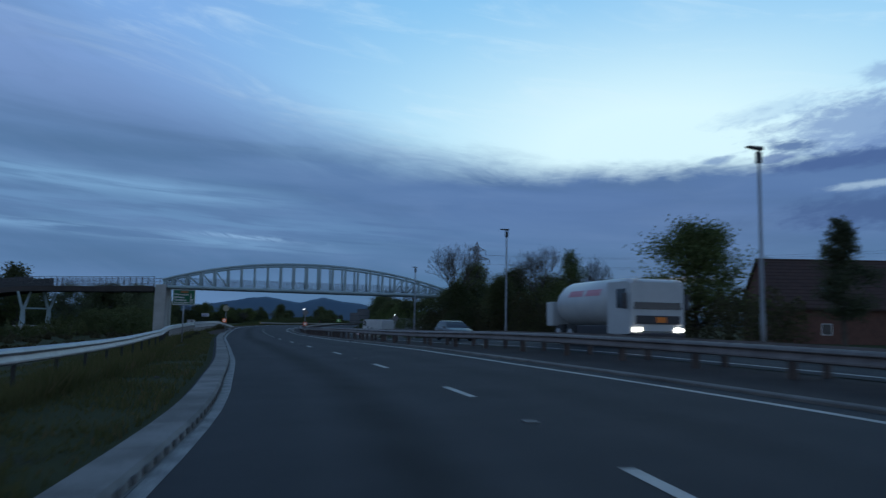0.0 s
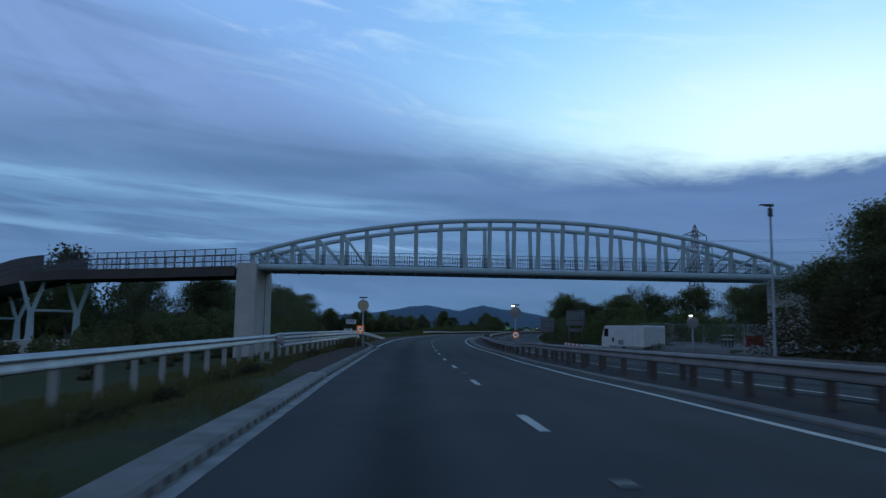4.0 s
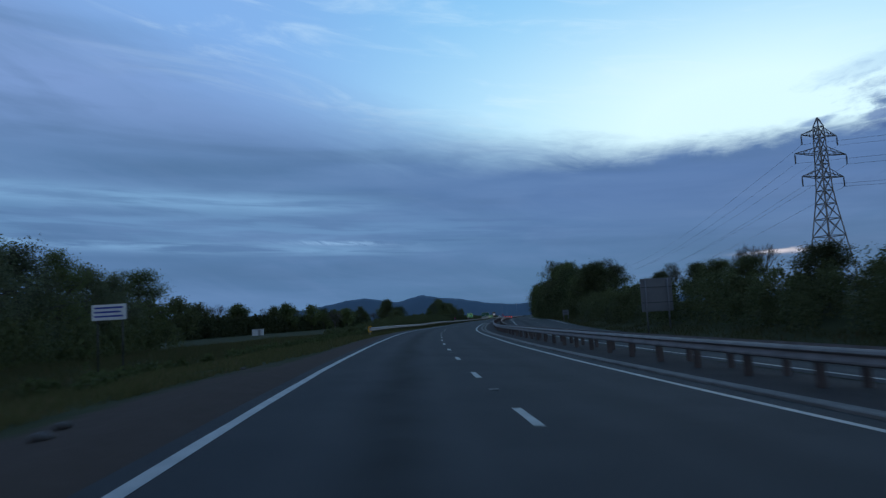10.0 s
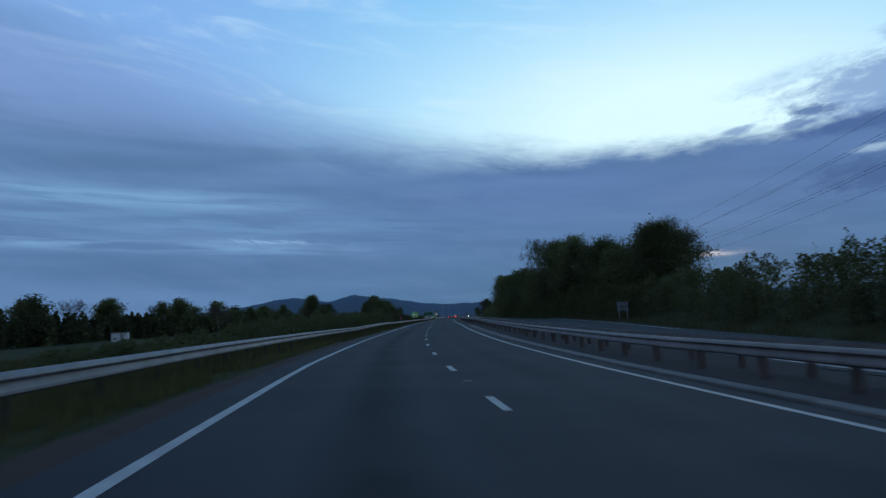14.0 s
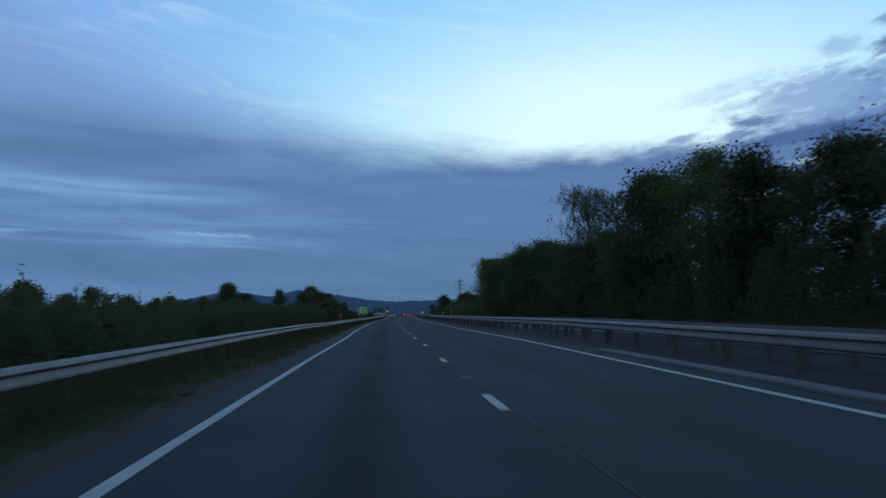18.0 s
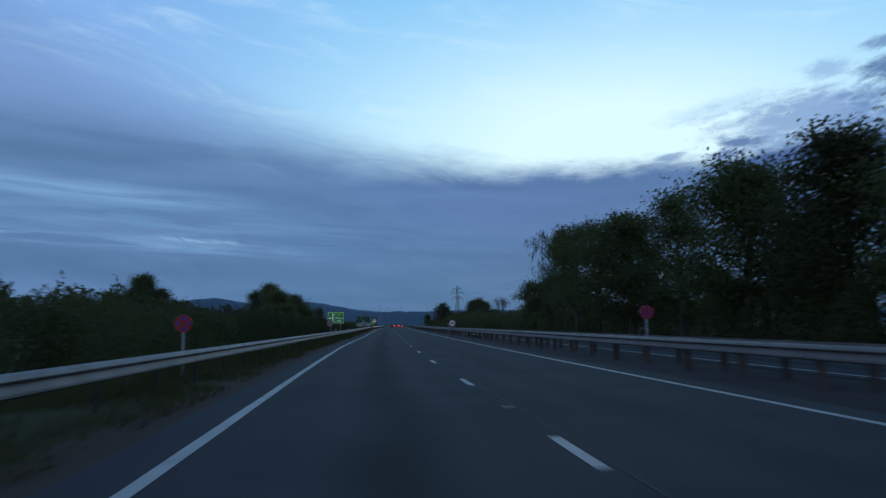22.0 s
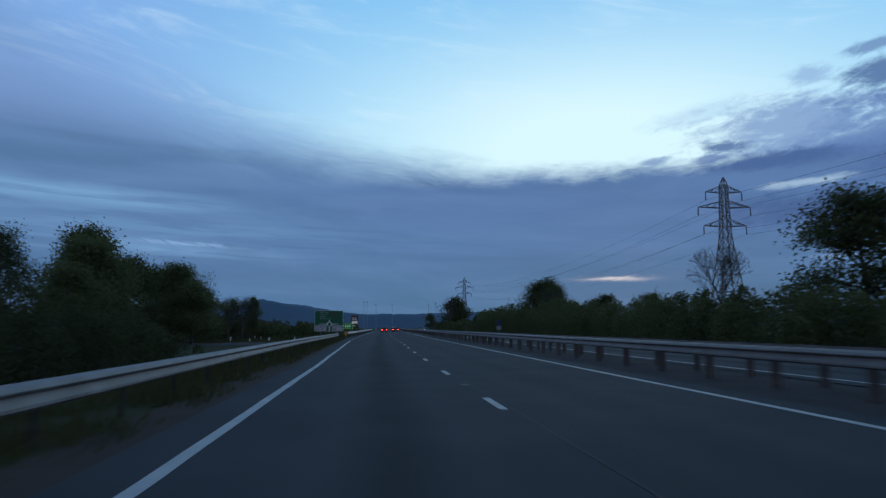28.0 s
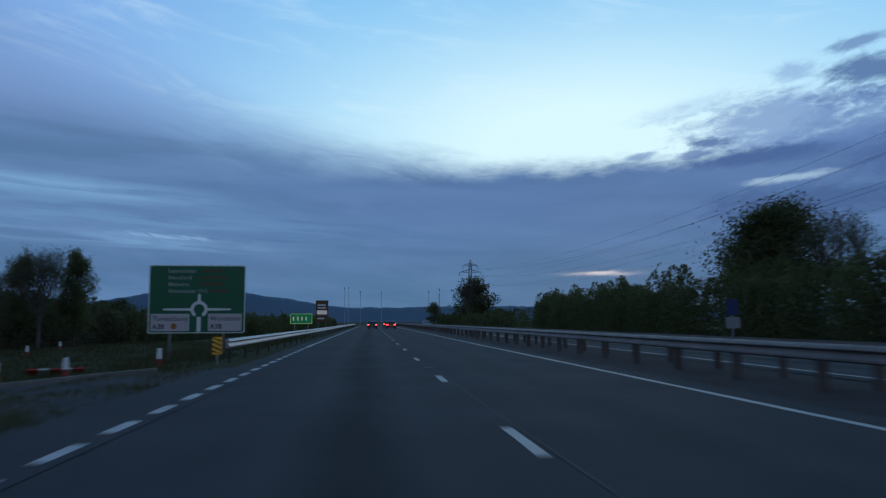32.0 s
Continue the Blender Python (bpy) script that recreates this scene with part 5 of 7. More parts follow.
cables(TA, TB, 6.0)
cables(TB, TC, 6.0)
cables(TZ, TA, 5.0)


M["navy"] = material("sign_navy", (0.018, 0.032, 0.13), (0.014, 0.026, 0.11), 1.0, 0.5, fine=20)
root = thing("tourist_sign", stand(616.5, 19.9, -0.1), "small dark blue sign over a grey plate on a post", "road sign")
posts(root, [0.0], 2.5, 0.04, 0.05, -0.8)
part("upper_plate", Shape().plate(rect(-0.34, 0.34, 1.72, 2.6, 0.04), -0.03, 0.0).mesh("upper_plate", "navy"), root, "blue panel")
part("lower_plate", Shape().plate(rect(-0.42, 0.42, 1.0, 1.62, 0.04), -0.03, 0.0).mesh("lower_plate", "grey"), root, "grey panel")


# ---- vehicles ----
M["car_glass"] = material("car_glass", (0.015, 0.018, 0.022), (0.02, 0.022, 0.026), 1, 0.15, fine=10, stain=0.05, spec=0.8)
M["silver"] = material("silver_paint", (0.42, 0.44, 0.46), (0.38, 0.40, 0.42), 1.5, 0.3, 0.5, fine=60, stain=0.08)
M["dull_silver"] = material("dull_silver_paint", (0.085, 0.09, 0.105), (0.07, 0.075, 0.09), 1.5, 0.3, 0.4, fine=60, stain=0.1)
M["dark_paint"] = material("dark_paint", (0.05, 0.05, 0.06), (0.04, 0.04, 0.05), 1.5, 0.3, 0.3, fine=60, stain=0.08)
M["red_paint"] = material("red_paint", (0.25, 0.03, 0.03), (0.2, 0.02, 0.02), 1.5, 0.3, 0.2, fine=60, stain=0.08)
M["tank_white"] = material("tank_white", (0.52, 0.55, 0.56), (0.43, 0.46, 0.48), 0.8, 0.35, fine=20, stain=0.12)
M["caravan_white"] = material("caravan_white", (0.68, 0.69, 0.68), (0.58, 0.59, 0.58), 1.2, 0.5, fine=14, stain=0.15)
M["pink"] = material("tank_lettering", (0.55, 0.22, 0.26), (0.5, 0.2, 0.24), 1.0, 0.5, fine=20)


def wheel(root, x, y, r, w=0.2):
    o = part("wheel", Shape().tube([(x - w / 2, y, r), (x - w / 2 + 0.03, y, r), (x + w / 2 - 0.03, y, r), (x + w / 2, y, r)], [r * 0.9, r, r, r * 0.9], 20).mesh("wheel", "rubber", True), root)
    part("rim", Shape().tube([(x - w / 2 - 0.008, y, r), (x + w / 2 + 0.008, y, r)], r * 0.58, 16).mesh("rim", "grey", True), o)
    return o


def car(s, u, rz, paint, label, rear="glow_red", front="white", wide=1.78, size=1.0):
    """Nose towards +y."""
    root = thing("car", stand(s, u, 0.0, rz) @ Matrix.Diagonal((size, size, size, 1)), label, "car", "cars on the road")
    w = wide / 2
    prof = [(-2.1, 0.32), (-2.15, 0.62), (-2.05, 0.92), (-1.55, 1.0), (0.85, 0.96), (1.75, 0.80), (2.1, 0.66), (2.15, 0.34)]
    rows = []
    for x, k in ((-w, 0.06), (-w * 0.97, 0.0), (-w * 0.6, -0.02), (w * 0.6, -0.02), (w * 0.97, 0.0), (w, 0.06)):
        rows.append([(x, y * (1 - k * 0.4), z - k * 0.5 if z > 0.5 else z) for y, z in prof])
    part("body", Shape().loft(rows, True, True).mesh("body", paint, True), root)
    cab = []
    for z, ya, yb, ww in ((0.93, -1.95, 0.95, w * 0.94), (1.2, -1.78, 0.45, w * 0.86), (1.42, -1.5, 0.0, w * 0.76), (1.48, -1.2, -0.35, w * 0.66)):
        cab.append([(-ww, ya, z), (ww, ya, z), (ww, yb, z), (-ww, yb, z)])
    part("cabin", Shape().loft(cab[:3], True, True).mesh("cabin", "car_glass"), root, "dark glass")
    part("roof", Shape().loft([[(x * 1.01, y, z + 0.004) for x, y, z in cab[2]], cab[3]], True, True).mesh("roof", paint), root)
    for k in (-1, 1):
        part("tail_light", Shape().box((k * w * 0.78 - 0.14, -2.175, 0.70), (k * w * 0.78 + 0.14, -2.10, 0.88), None, 0.02).mesh("tail_light", rear), root)
        part("headlight", Shape().box((k * w * 0.76 - 0.16, 2.06, 0.60), (k * w * 0.76 + 0.16, 2.16, 0.72), None, 0.02).mesh("headlight", front), root)
        part("mirror", Shape().box((k * (w + 0.08) - 0.09, 0.55, 0.92), (k * (w + 0.08) + 0.09, 0.70, 1.06), None, 0.03).mesh("mirror", paint), root)
        for y in (-1.3, 1.35):
            wheel(root, k * (w - 0.12), y, 0.32)
    part("rear_plate", Shape().box((-0.26, -2.17, 0.52), (0.26, -2.155, 0.63)).mesh("rear_plate", "yellow"), root)
    part("bumper", Shape().box((-w * 0.92, -2.2, 0.34), (w * 0.92, -2.1, 0.50), None, 0.04).mesh("bumper", "dark_paint"), root)
    return root


car(48.4, 13.1, 180, "dull_silver", "small dark silver hatchback with its headlights on, in the opposite lanes", "red", "headlight", size=0.92)
car(716, 0.2, 0, "dark_paint", "dark car with bright brake lights far down the road")
car(718, 3.7, 0, "red_paint", "red car with bright brake lights far down the road")
car(735, 0.1, 0, "silver", "silver car with red tail lights far down the road")
car(752, 3.7, 0, "dark_paint", "dark car with red tail lights far down the road")
car(770, 0.1, 0, "red_paint", "red car with red tail lights far down the road", "glow_red_dim")
car(760, 13.5, 180, "dark_paint", "dark oncoming car with headlights far down the road", "red", "headlight")


def tanker(s, u):
    root = thing("tanker_lorry", stand(s, u, 0.0, 180) @ Matrix.Diagonal((1, 1, 0.92, 1)), "white tanker lorry with lit headlights in the opposite lanes", "lorry")
    # nose towards +y
    cab = []
    for y, z0, z1, w in ((0.0, 0.75, 2.9, 1.2), (-0.12, 0.62, 2.98, 1.23), (-0.35, 0.6, 3.05, 1.24), (-1.9, 0.6, 3.05, 1.24)):
        cab.append([(-w, y, z0), (w, y, z0), (w, y, z1 - 0.12), (w - 0.12, y, z1), (-w + 0.12, y, z1), (-w, y, z1 - 0.12)])
    part("cab", Shape().loft(cab, True, True).mesh("cab", "tank_white"), root)
    part("windscreen", Shape().loft([[(-1.08, 0.015, 1.7), (1.08, 0.015, 1.7), (1.02, -0.08, 2.62), (-1.02, -0.08, 2.62)], [(-1.08, 0.03, 1.7), (1.08, 0.03, 1.7), (1.02, -0.06, 2.62), (-1.02, -0.06, 2.62)]], True, True).mesh("windscreen", "car_glass"), root)
    for k in (-1, 1):
        part("side_window", Shape().box((k * 1.25 - 0.01, -1.1, 1.75), (k * 1.25 + 0.01, -0.35, 2.6)).mesh("side_window", "car_glass"), root)
        part("mirror", Shape().box((k * 1.42 - 0.1, -0.2, 1.7), (k * 1.42 + 0.1, -0.08, 2.4), None, 0.03).mesh("mirror", "dark_paint"), root)
        part("headlight", Shape().box((k * 0.95 - 0.2, -0.02, 0.72), (k * 0.95 + 0.2, 0.05, 0.88), None, 0.02).mesh("headlight", "headlight"), root)
        part("marker_lamp", Shape().box((k * 0.9 - 0.12, -0.1, 2.96), (k * 0.9 + 0.12, -0.04, 3.0)).mesh("marker_lamp", "sign_pale"), root)
        for y in (-1.0, -5.6, -6.9):
            wheel(root, k * 1.05, y, 0.5, 0.32)
        part("side_guard", Shape().box((k * 1.2 - 0.03, -4.9, 0.55), (k * 1.2 + 0.03, -1.9, 0.95), None, 0.02).mesh("side_guard", "dark_paint"), root)
    part("grille", Shape().box((-1.0, 0.0, 1.05), (1.0, 0.05, 1.42), None, 0.02).mesh("grille", "dark_paint"), root)
    part("hazard_plate", Shape().box((-0.35, 0.05, 1.12), (0.1, 0.065, 1.36)).mesh("hazard_plate", "orange"), root)
    part("bumper", Shape().box((-1.22, -0.2, 0.4), (1.22, 0.06, 0.66), None, 0.05).mesh("bumper", "dark_paint"), root)
    part("chassis", Shape().box((-0.5, -8.0, 0.7), (0.5, -1.8, 1.0)).mesh("chassis", "dark_paint"), root)
    rows = []
    for y, r in ((-2.15, 0.25), (-2.25, 0.8), (-2.45, 1.05), (-2.8, 1.18), (-7.0, 1.18), (-7.4, 1.05), (-7.62, 0.75), (-7.7, 0.2)):
        rows.append([(r * math.cos(2 * math.pi * i / 24), y, 2.05 + r * math.sin(2 * math.pi * i / 24)) for i in range(24)])
    part("tank", Shape().loft(rows, True, True).mesh("tank", "tank_white", True), root)
    part("rear_locker", Shape().box((-1.15, -8.5, 0.9), (1.15, -7.75, 2.2), None, 0.05).mesh("rear_locker", "tank_white"), root)
    for k in (-1, 1):
        for j in range(2):
            arc = [(k * q * math.cos(radians(a)), 2.05 + q * math.sin(radians(a))) for q, angles in ((1.183, (16, 24, 32)), (1.192, (32, 24, 16))) for a in angles]
            part("tank_lettering", Shape().loft([[(x, yy, z) for x, z in arc] for yy in (-5.9 + 1.7 * j, -4.5 + 1.7 * j)], True, True).mesh("tank_lettering", "pink"), root)


tanker(26.6, 14.6)


# ---- the yard beyond the opposite carriageway ----
def gz(s, u):
    """How far the ground lies above the road's plane."""
    return ground_height(s, u) - float(fall(s, u))


def yard():
    rows = [[Vector(at(s, u, 0, False)) + Vector((0, 0, ground_height(s, u) + 0.05)) for u in (21.0, 21.5, 22, 23, 24.5, 27, 31, 36, 45)] for s in range(104, 161, 3)]
    structure("yard_surface", Shape().loft(rows).mesh("yard_surface", "kerb_old", True), "pale concrete hardstanding of the works yard", "ground")
    root = thing("caravan", stand(125.0, 21.0, ground_height(125, 21) - float(fall(125, 21)) + 0.02, -70) @ Matrix.Diagonal((1.7, 1.1, 1.14, 1)), "white boxy caravan with a dark front window in the works yard", "caravan")
    rows = []
    for z, a, b in ((0.45, -1.85, 1.9), (0.6, -2.0, 2.0), (1.3, -1.97, 2.0), (2.15, -1.72, 2.0), (2.28, -1.6, 1.94)):
        rows.append([(a, -1.05, z), (b, -1.05, z), (b, 1.05, z), (a, 1.05, z)])
    part("front_window", Shape().box((-1.72, -1.068, 1.35), (-1.32, -1.052, 2.02)).mesh("front_window", "car_glass"), root)
    part("side_skirt", Shape().box((-1.2, -1.066, 0.42), (1.9, -1.052, 0.6)).mesh("side_skirt", "grey"), root)
    part("body", Shape().loft(rows, True, True).mesh("body", "caravan_white"), root)
    part("door", Shape().box((0.3, -1.07, 0.6), (1.0, -1.052, 2.0)).mesh("door", "caravan_white"), root)
    part("hatch", Shape().box((-0.35, -1.07, 0.7), (0.15, -1.052, 1.1)).mesh("hatch", "grey"), root)
    part("stain", Shape().box((-0.95, -1.062, 0.9), (-0.75, -1.052, 1.3)).mesh("stain", "black"), root)
    for y in (-0.95, 0.95):
        wheel(root, 0.2, y, 0.3)
    part("tow_bar", Shape().tube([(-1.9, 0, 0.45), (-3.0, 0, 0.42)], 0.05, 6).mesh("tow_bar", "dark_paint"), root)
    part("jockey_wheel", Shape().tube([(-2.9, 0, 0.5), (-2.9, 0, 0.05)], 0.04, 6).mesh("jockey_wheel", "dark_paint"), root)
    # blocks
    block = None
    for k in range(19):
        s, u = 121.5 + 1.36 * k, 20.6
        m = stand(s, u, -0.25, 90 + (k * 37 % 7) - 3)
        if block is None:
            block = thing("concrete_block", m, "weathered concrete barrier block at the yard's edge", "concrete block", "concrete blocks")
            part("block_body", Shape().box((-0.6, -0.35, -0.1), (0.6, 0.35, 0.98), None, 0.06).mesh("block_body", "concrete"), block)
            part("lifting_eye", Shape().tube([(-0.15, 0, 0.96), (-0.1, 0, 1.1), (0.1, 0, 1.1), (0.15, 0, 0.96)], 0.02, 5).mesh("lifting_eye", "post_old"), block)
        else:
            copy_thing(block, m)
    for k in range(9):
        root = thing("water_barrier", stand(148.0 + 1.83 * k, 20.4, -0.1, 90), "red plastic road barrier block" if k % 2 else "white plastic road barrier block", "plastic barrier", "red and white barriers")
        c = "red" if k % 2 else "caravan_white"
        part("shell", Shape().loft([[(-0.9, -0.28, 0), (0.9, -0.28, 0), (0.9, 0.28, 0), (-0.9, 0.28, 0)], [(-0.9, -0.28, 0.15), (0.9, -0.28, 0.15), (0.9, 0.28, 0.15), (-0.9, 0.28, 0.15)],
                                    [(-0.88, -0.12, 0.45), (0.88, -0.12, 0.45), (0.88, 0.12, 0.45), (-0.88, 0.12, 0.45)], [(-0.88, -0.1, 0.78), (0.88, -0.1, 0.78), (0.88, 0.1, 0.78), (-0.88, 0.1, 0.78)]], True, True).mesh("shell", c), root)
        part("filler_cap", Shape().tube([(0, 0, 0.77), (0, 0, 0.81)], 0.06, 10).mesh("filler_cap", "black"), root)
    # mesh site fence
    for k in range(12):
        root = thing("site_fence_panel", stand(106.5 + 3.4 * k, 37 + 0.4 * (k % 2), gz(106.5 + 3.4 * k, 37) + 0.05, 90), "grey wire mesh site fence panel on feet", "fence panel", "site fence")
        s = Shape()
        for i in range(24):
            x = -1.6 + 3.2 * (i + 0.5) / 24
            s.box((x - 0.004, -0.004, 0.1), (x + 0.004, 0.004, 1.95))
        tagged(part("wire_mesh", s.mesh("wire_mesh", "grey"), root), kind="stuff")
        for a, b in (((-1.65, 0, 0.05), (-1.65, 0, 2.0)), ((1.65, 0, 0.05), (1.65, 0, 2.0)), ((-1.65, 0, 2.0), (1.65, 0, 2.0)), ((-1.65, 0, 0.12), (1.65, 0, 0.12))):
            part("frame_tube", Shape().tube([a, b], 0.022, 6).mesh("frame_tube", "grey"), root)
        part("foot", Shape().box((-1.85, -0.3, -0.1), (-1.45, 0.3, 0.08), None, 0.02).mesh("foot", "concrete"), root)
    # second line of panels, across the yard
    for k in range(5):
        root = thing("site_fence_panel", stand(133, 25.5 + 3.4 * k, gz(133, 25.5 + 3.4 * k) + 0.05, 4), "grey wire mesh site fence panel on feet", "fence panel", "site fence")
        s = Shape()
        for i in range(24):
            x = -1.6 + 3.2 * (i + 0.5) / 24
            s.box((x - 0.005, -0.005, 0.1), (x + 0.005, 0.005, 1.95))
        tagged(part("wire_mesh", s.mesh("wire_mesh", "grey"), root), kind="stuff")
        for a, b in (((-1.65, 0, 0.05), (-1.65, 0, 2.0)), ((1.65, 0, 0.05), (1.65, 0, 2.0)), ((-1.65, 0, 2.0), (1.65, 0, 2.0)), ((-1.65, 0, 0.12), (1.65, 0, 0.12))):
            part("frame_tube", Shape().tube([a, b], 0.022, 6).mesh("frame_tube", "grey"), root)
        part("foot", Shape().box((-1.85, -0.3, -0.1), (-1.45, 0.3, 0.08), None, 0.02).mesh("foot", "concrete"), root)
    for k, (s, u) in enumerate(((121, 31), (122.5, 33.5), (119.5, 35))):
        root = thing("red_barrier", stand(s, u, gz(s, u) + 0.05, 20 + 30 * k), "red plastic pedestrian barrier standing in the yard", "barrier", "red yard barriers")
        part("panel", Shape().box((-1.0, -0.03, 0.15), (1.0, 0.03, 1.0), None, 0.02).mesh("panel", "red_paint"), root)
        for x in (-0.8, 0.8):
            part("foot", Shape().box((x - 0.08, -0.3, 0.0), (x + 0.08, 0.3, 0.14), None, 0.02).mesh("foot", "red_paint"), root)
    # red skip and trestle tables
    root = thing("skip", stand(117, 33, gz(117, 33) - 0.02, 70), "red steel skip in the works yard", "skip")
    part("bin", Shape().loft([[(-1.2, -0.8, 0.1), (1.2, -0.8, 0.1), (1.2, 0.8, 0.1), (-1.2, 0.8, 0.1)], [(-1.8, -0.9, 1.2), (1.8, -0.9, 1.2), (1.8, 0.9, 1.2), (-1.8, 0.9, 1.2)],
                              [(-1.7, -0.82, 1.2), (1.7, -0.82, 1.2), (1.7, 0.82, 1.2), (-1.7, 0.82, 1.2)], [(-1.12, -0.72, 0.2), (1.12, -0.72, 0.2), (1.12, 0.72, 0.2), (-1.12, 0.72, 0.2)]], True, True).mesh("bin", "red_paint"), root)
    for k in range(3):
        root = thing("steel_rack", stand(116 + 2.5 * k, 26.5 + k, gz(116 + 2.5 * k, 26.5 + k) + 0.1, 60), "low steel storage rack on the yard", "rack", "steel racks")
        for z in (0.55, 0.9):
            part("shelf", Shape().box((-1.1, -0.35, z), (1.1, 0.35, z + 0.06), None, 0.01).mesh("shelf", "concrete"), root)
        for x in (-1.0, 1.0):
            for y in (-0.3, 0.3):
                part("leg", Shape().box((x - 0.03, y - 0.03, -0.1), (x + 0.03, y + 0.03, 0.95)).mesh("leg", "dark_paint"), root)


yard()


# ---- the house by the road ----
M["roof_tile"] = material("roof_tile", (0.075, 0.042, 0.034), (0.05, 0.03, 0.026), 1.5, 0.85, bump=0.4, fine=20, stain=0.35)
M["brick"] = material("brick", (0.15, 0.075, 0.055), (0.10, 0.05, 0.04), 2.0, 0.9, bump=0.4, fine=24, stain=0.4)


def house(s, u, w, d, eave, ridge, rz, label, sky=2, chimney=False):
    root = thing("house", stand(s, u, 0, rz), label, "house", "houses")
    part("wall", Shape().loft([[(-w, -d, -1), (w, -d, -1), (w, d, -1), (-w, d, -1)], [(-w, -d, eave), (w, -d, eave), (w, d, eave), (-w, d, eave)]], True, True).mesh("wall", "brick"), root)
    for x in (-w + 0.001, w - 0.001):
        part("gable", Shape().loft([[(x - 0.1, -d, eave), (x - 0.1, 0, ridge), (x - 0.1, d, eave)], [(x + 0.1, -d, eave), (x + 0.1, 0, ridge), (x + 0.1, d, eave)]], True, True).mesh("gable", "brick"), root)
    rf = part("roof", Shape().loft([[(-w - 0.4, -d - 0.5, eave - 0.25), (-w - 0.4, 0, ridge + 0.1), (-w - 0.4, d + 0.5, eave - 0.25), (-w - 0.4, d + 0.5, eave - 0.4), (-w - 0.4, 0, ridge - 0.06), (-w - 0.4, -d - 0.5, eave - 0.4)],
                                    [(w + 0.4, -d - 0.5, eave - 0.25), (w + 0.4, 0, ridge + 0.1), (w + 0.4, d + 0.5, eave - 0.25), (w + 0.4, d + 0.5, eave - 0.4), (w + 0.4, 0, ridge - 0.06), (w + 0.4, -d - 0.5, eave - 0.4)]], True, True).mesh("roof", "roof_tile"), root, "dark tiled roof")
    part("ridge_tile", Shape().tube([(-w - 0.4, 0, ridge + 0.1), (w + 0.4, 0, ridge + 0.1)], 0.11, 8).mesh("ridge_tile", "roof_tile"), rf)
    sl = (ridge - eave) / d
    for i in range(14):
        y0 = -d - 0.5 + (d + 0.5) * i / 14
        z0 = eave - 0.25 + (ridge + 0.35 - eave) * i / 14
        part("tile_course", Shape().box((-w - 0.4, y0, z0 + 0.01), (w + 0.4, y0 + 0.06, z0 + 0.055)).mesh("tile_course", "roof_tile"), rf)
    for k in range(sky):
        x = -w * 0.55 + k * 1.15
        y = -d * 0.72
        z = eave + (d + y) * sl + 0.22
        part("roof_window", Shape().loft([[(x - 0.3, y - 0.45, z - 0.45 * sl), (x + 0.3, y - 0.45, z - 0.45 * sl), (x + 0.3, y + 0.45, z + 0.45 * sl), (x - 0.3, y + 0.45, z + 0.45 * sl)],
                                          [(x - 0.3, y - 0.48, z - 0.45 * sl + 0.06), (x + 0.3, y - 0.48, z - 0.45 * sl + 0.06), (x + 0.3, y + 0.42, z + 0.45 * sl + 0.06), (x - 0.3, y + 0.42, z + 0.45 * sl + 0.06)]], True, True).mesh("roof_window", "steel"), rf)
    for k in range(3):
        x = -w * 0.6 + k * w * 0.6
        f = part("window", Shape().box((x - 0.55, -d - 0.03, 0.9), (x + 0.55, -d + 0.02, 2.1)).mesh("window", "white"), root)
        part("pane", Shape().box((x - 0.48, -d - 0.04, 0.97), (x + 0.48, -d - 0.031, 2.03)).mesh("pane", "car_glass"), f)
    part("door", Shape().box((w * 0.75 - 0.45, -d - 0.04, -0.2), (w * 0.75 + 0.45, -d + 0.02, 2.0)).mesh("door", "dark_paint"), root)
    if chimney:
        part("chimney", Shape().box((-w * 0.7, -0.4, ridge - 0.6), (-w * 0.7 + 0.7, 0.4, ridge + 1.2)).mesh("chimney", "brick"), root)
    return root


house(66.2, 66, 12.0, 4.8, 3.9, 9.0, -16, "dark brick house with a long tiled roof and small roof windows")
house(172, 62, 5.0, 4.0, 3.0, 6.2, -15, "brick house with a tiled roof behind the bushes", 0, True)

M["hut_white"] = material("hut_white", (0.6, 0.62, 0.64), (0.5, 0.52, 0.54), 1.0, 0.6, fine=14)
root = thing("field_hut", stand(383, -70, -0.9, 10), "small white metal hut at the edge of the field", "hut")
part("body", Shape().box((-1.7, -1.2, -0.2), (1.7, 1.2, 2.1), None, 0.05).mesh("body", "hut_white"), root)
part("roof", Shape().box((-1.85, -1.35, 2.1), (1.85, 1.35, 2.25), None, 0.04).mesh("roof", "grey"), root)
part("door", Shape().box((0.2, -1.23, 0.0), (1.0, -1.2, 1.9)).mesh("door", "grey"), root)

# side road at the junction
rows = []
for k in range(31):
    u = -3.0 - 45 * k / 30
    f = 5.5 * math.exp(-k * 0.27)
    rows.append([at(q, u, 0, False) + Vector((0, 0, 0.008 if k == 0 else max(ground_height(q, u), ground_height(593, u)) + 0.06)) for q in (588 - f, 591, 593, 596, 598.5 + f * 0.4)])
structure("side_road", Shape().loft(rows).mesh("side_road", "asphalt"), "dark asphalt side road joining from the verge", "road")


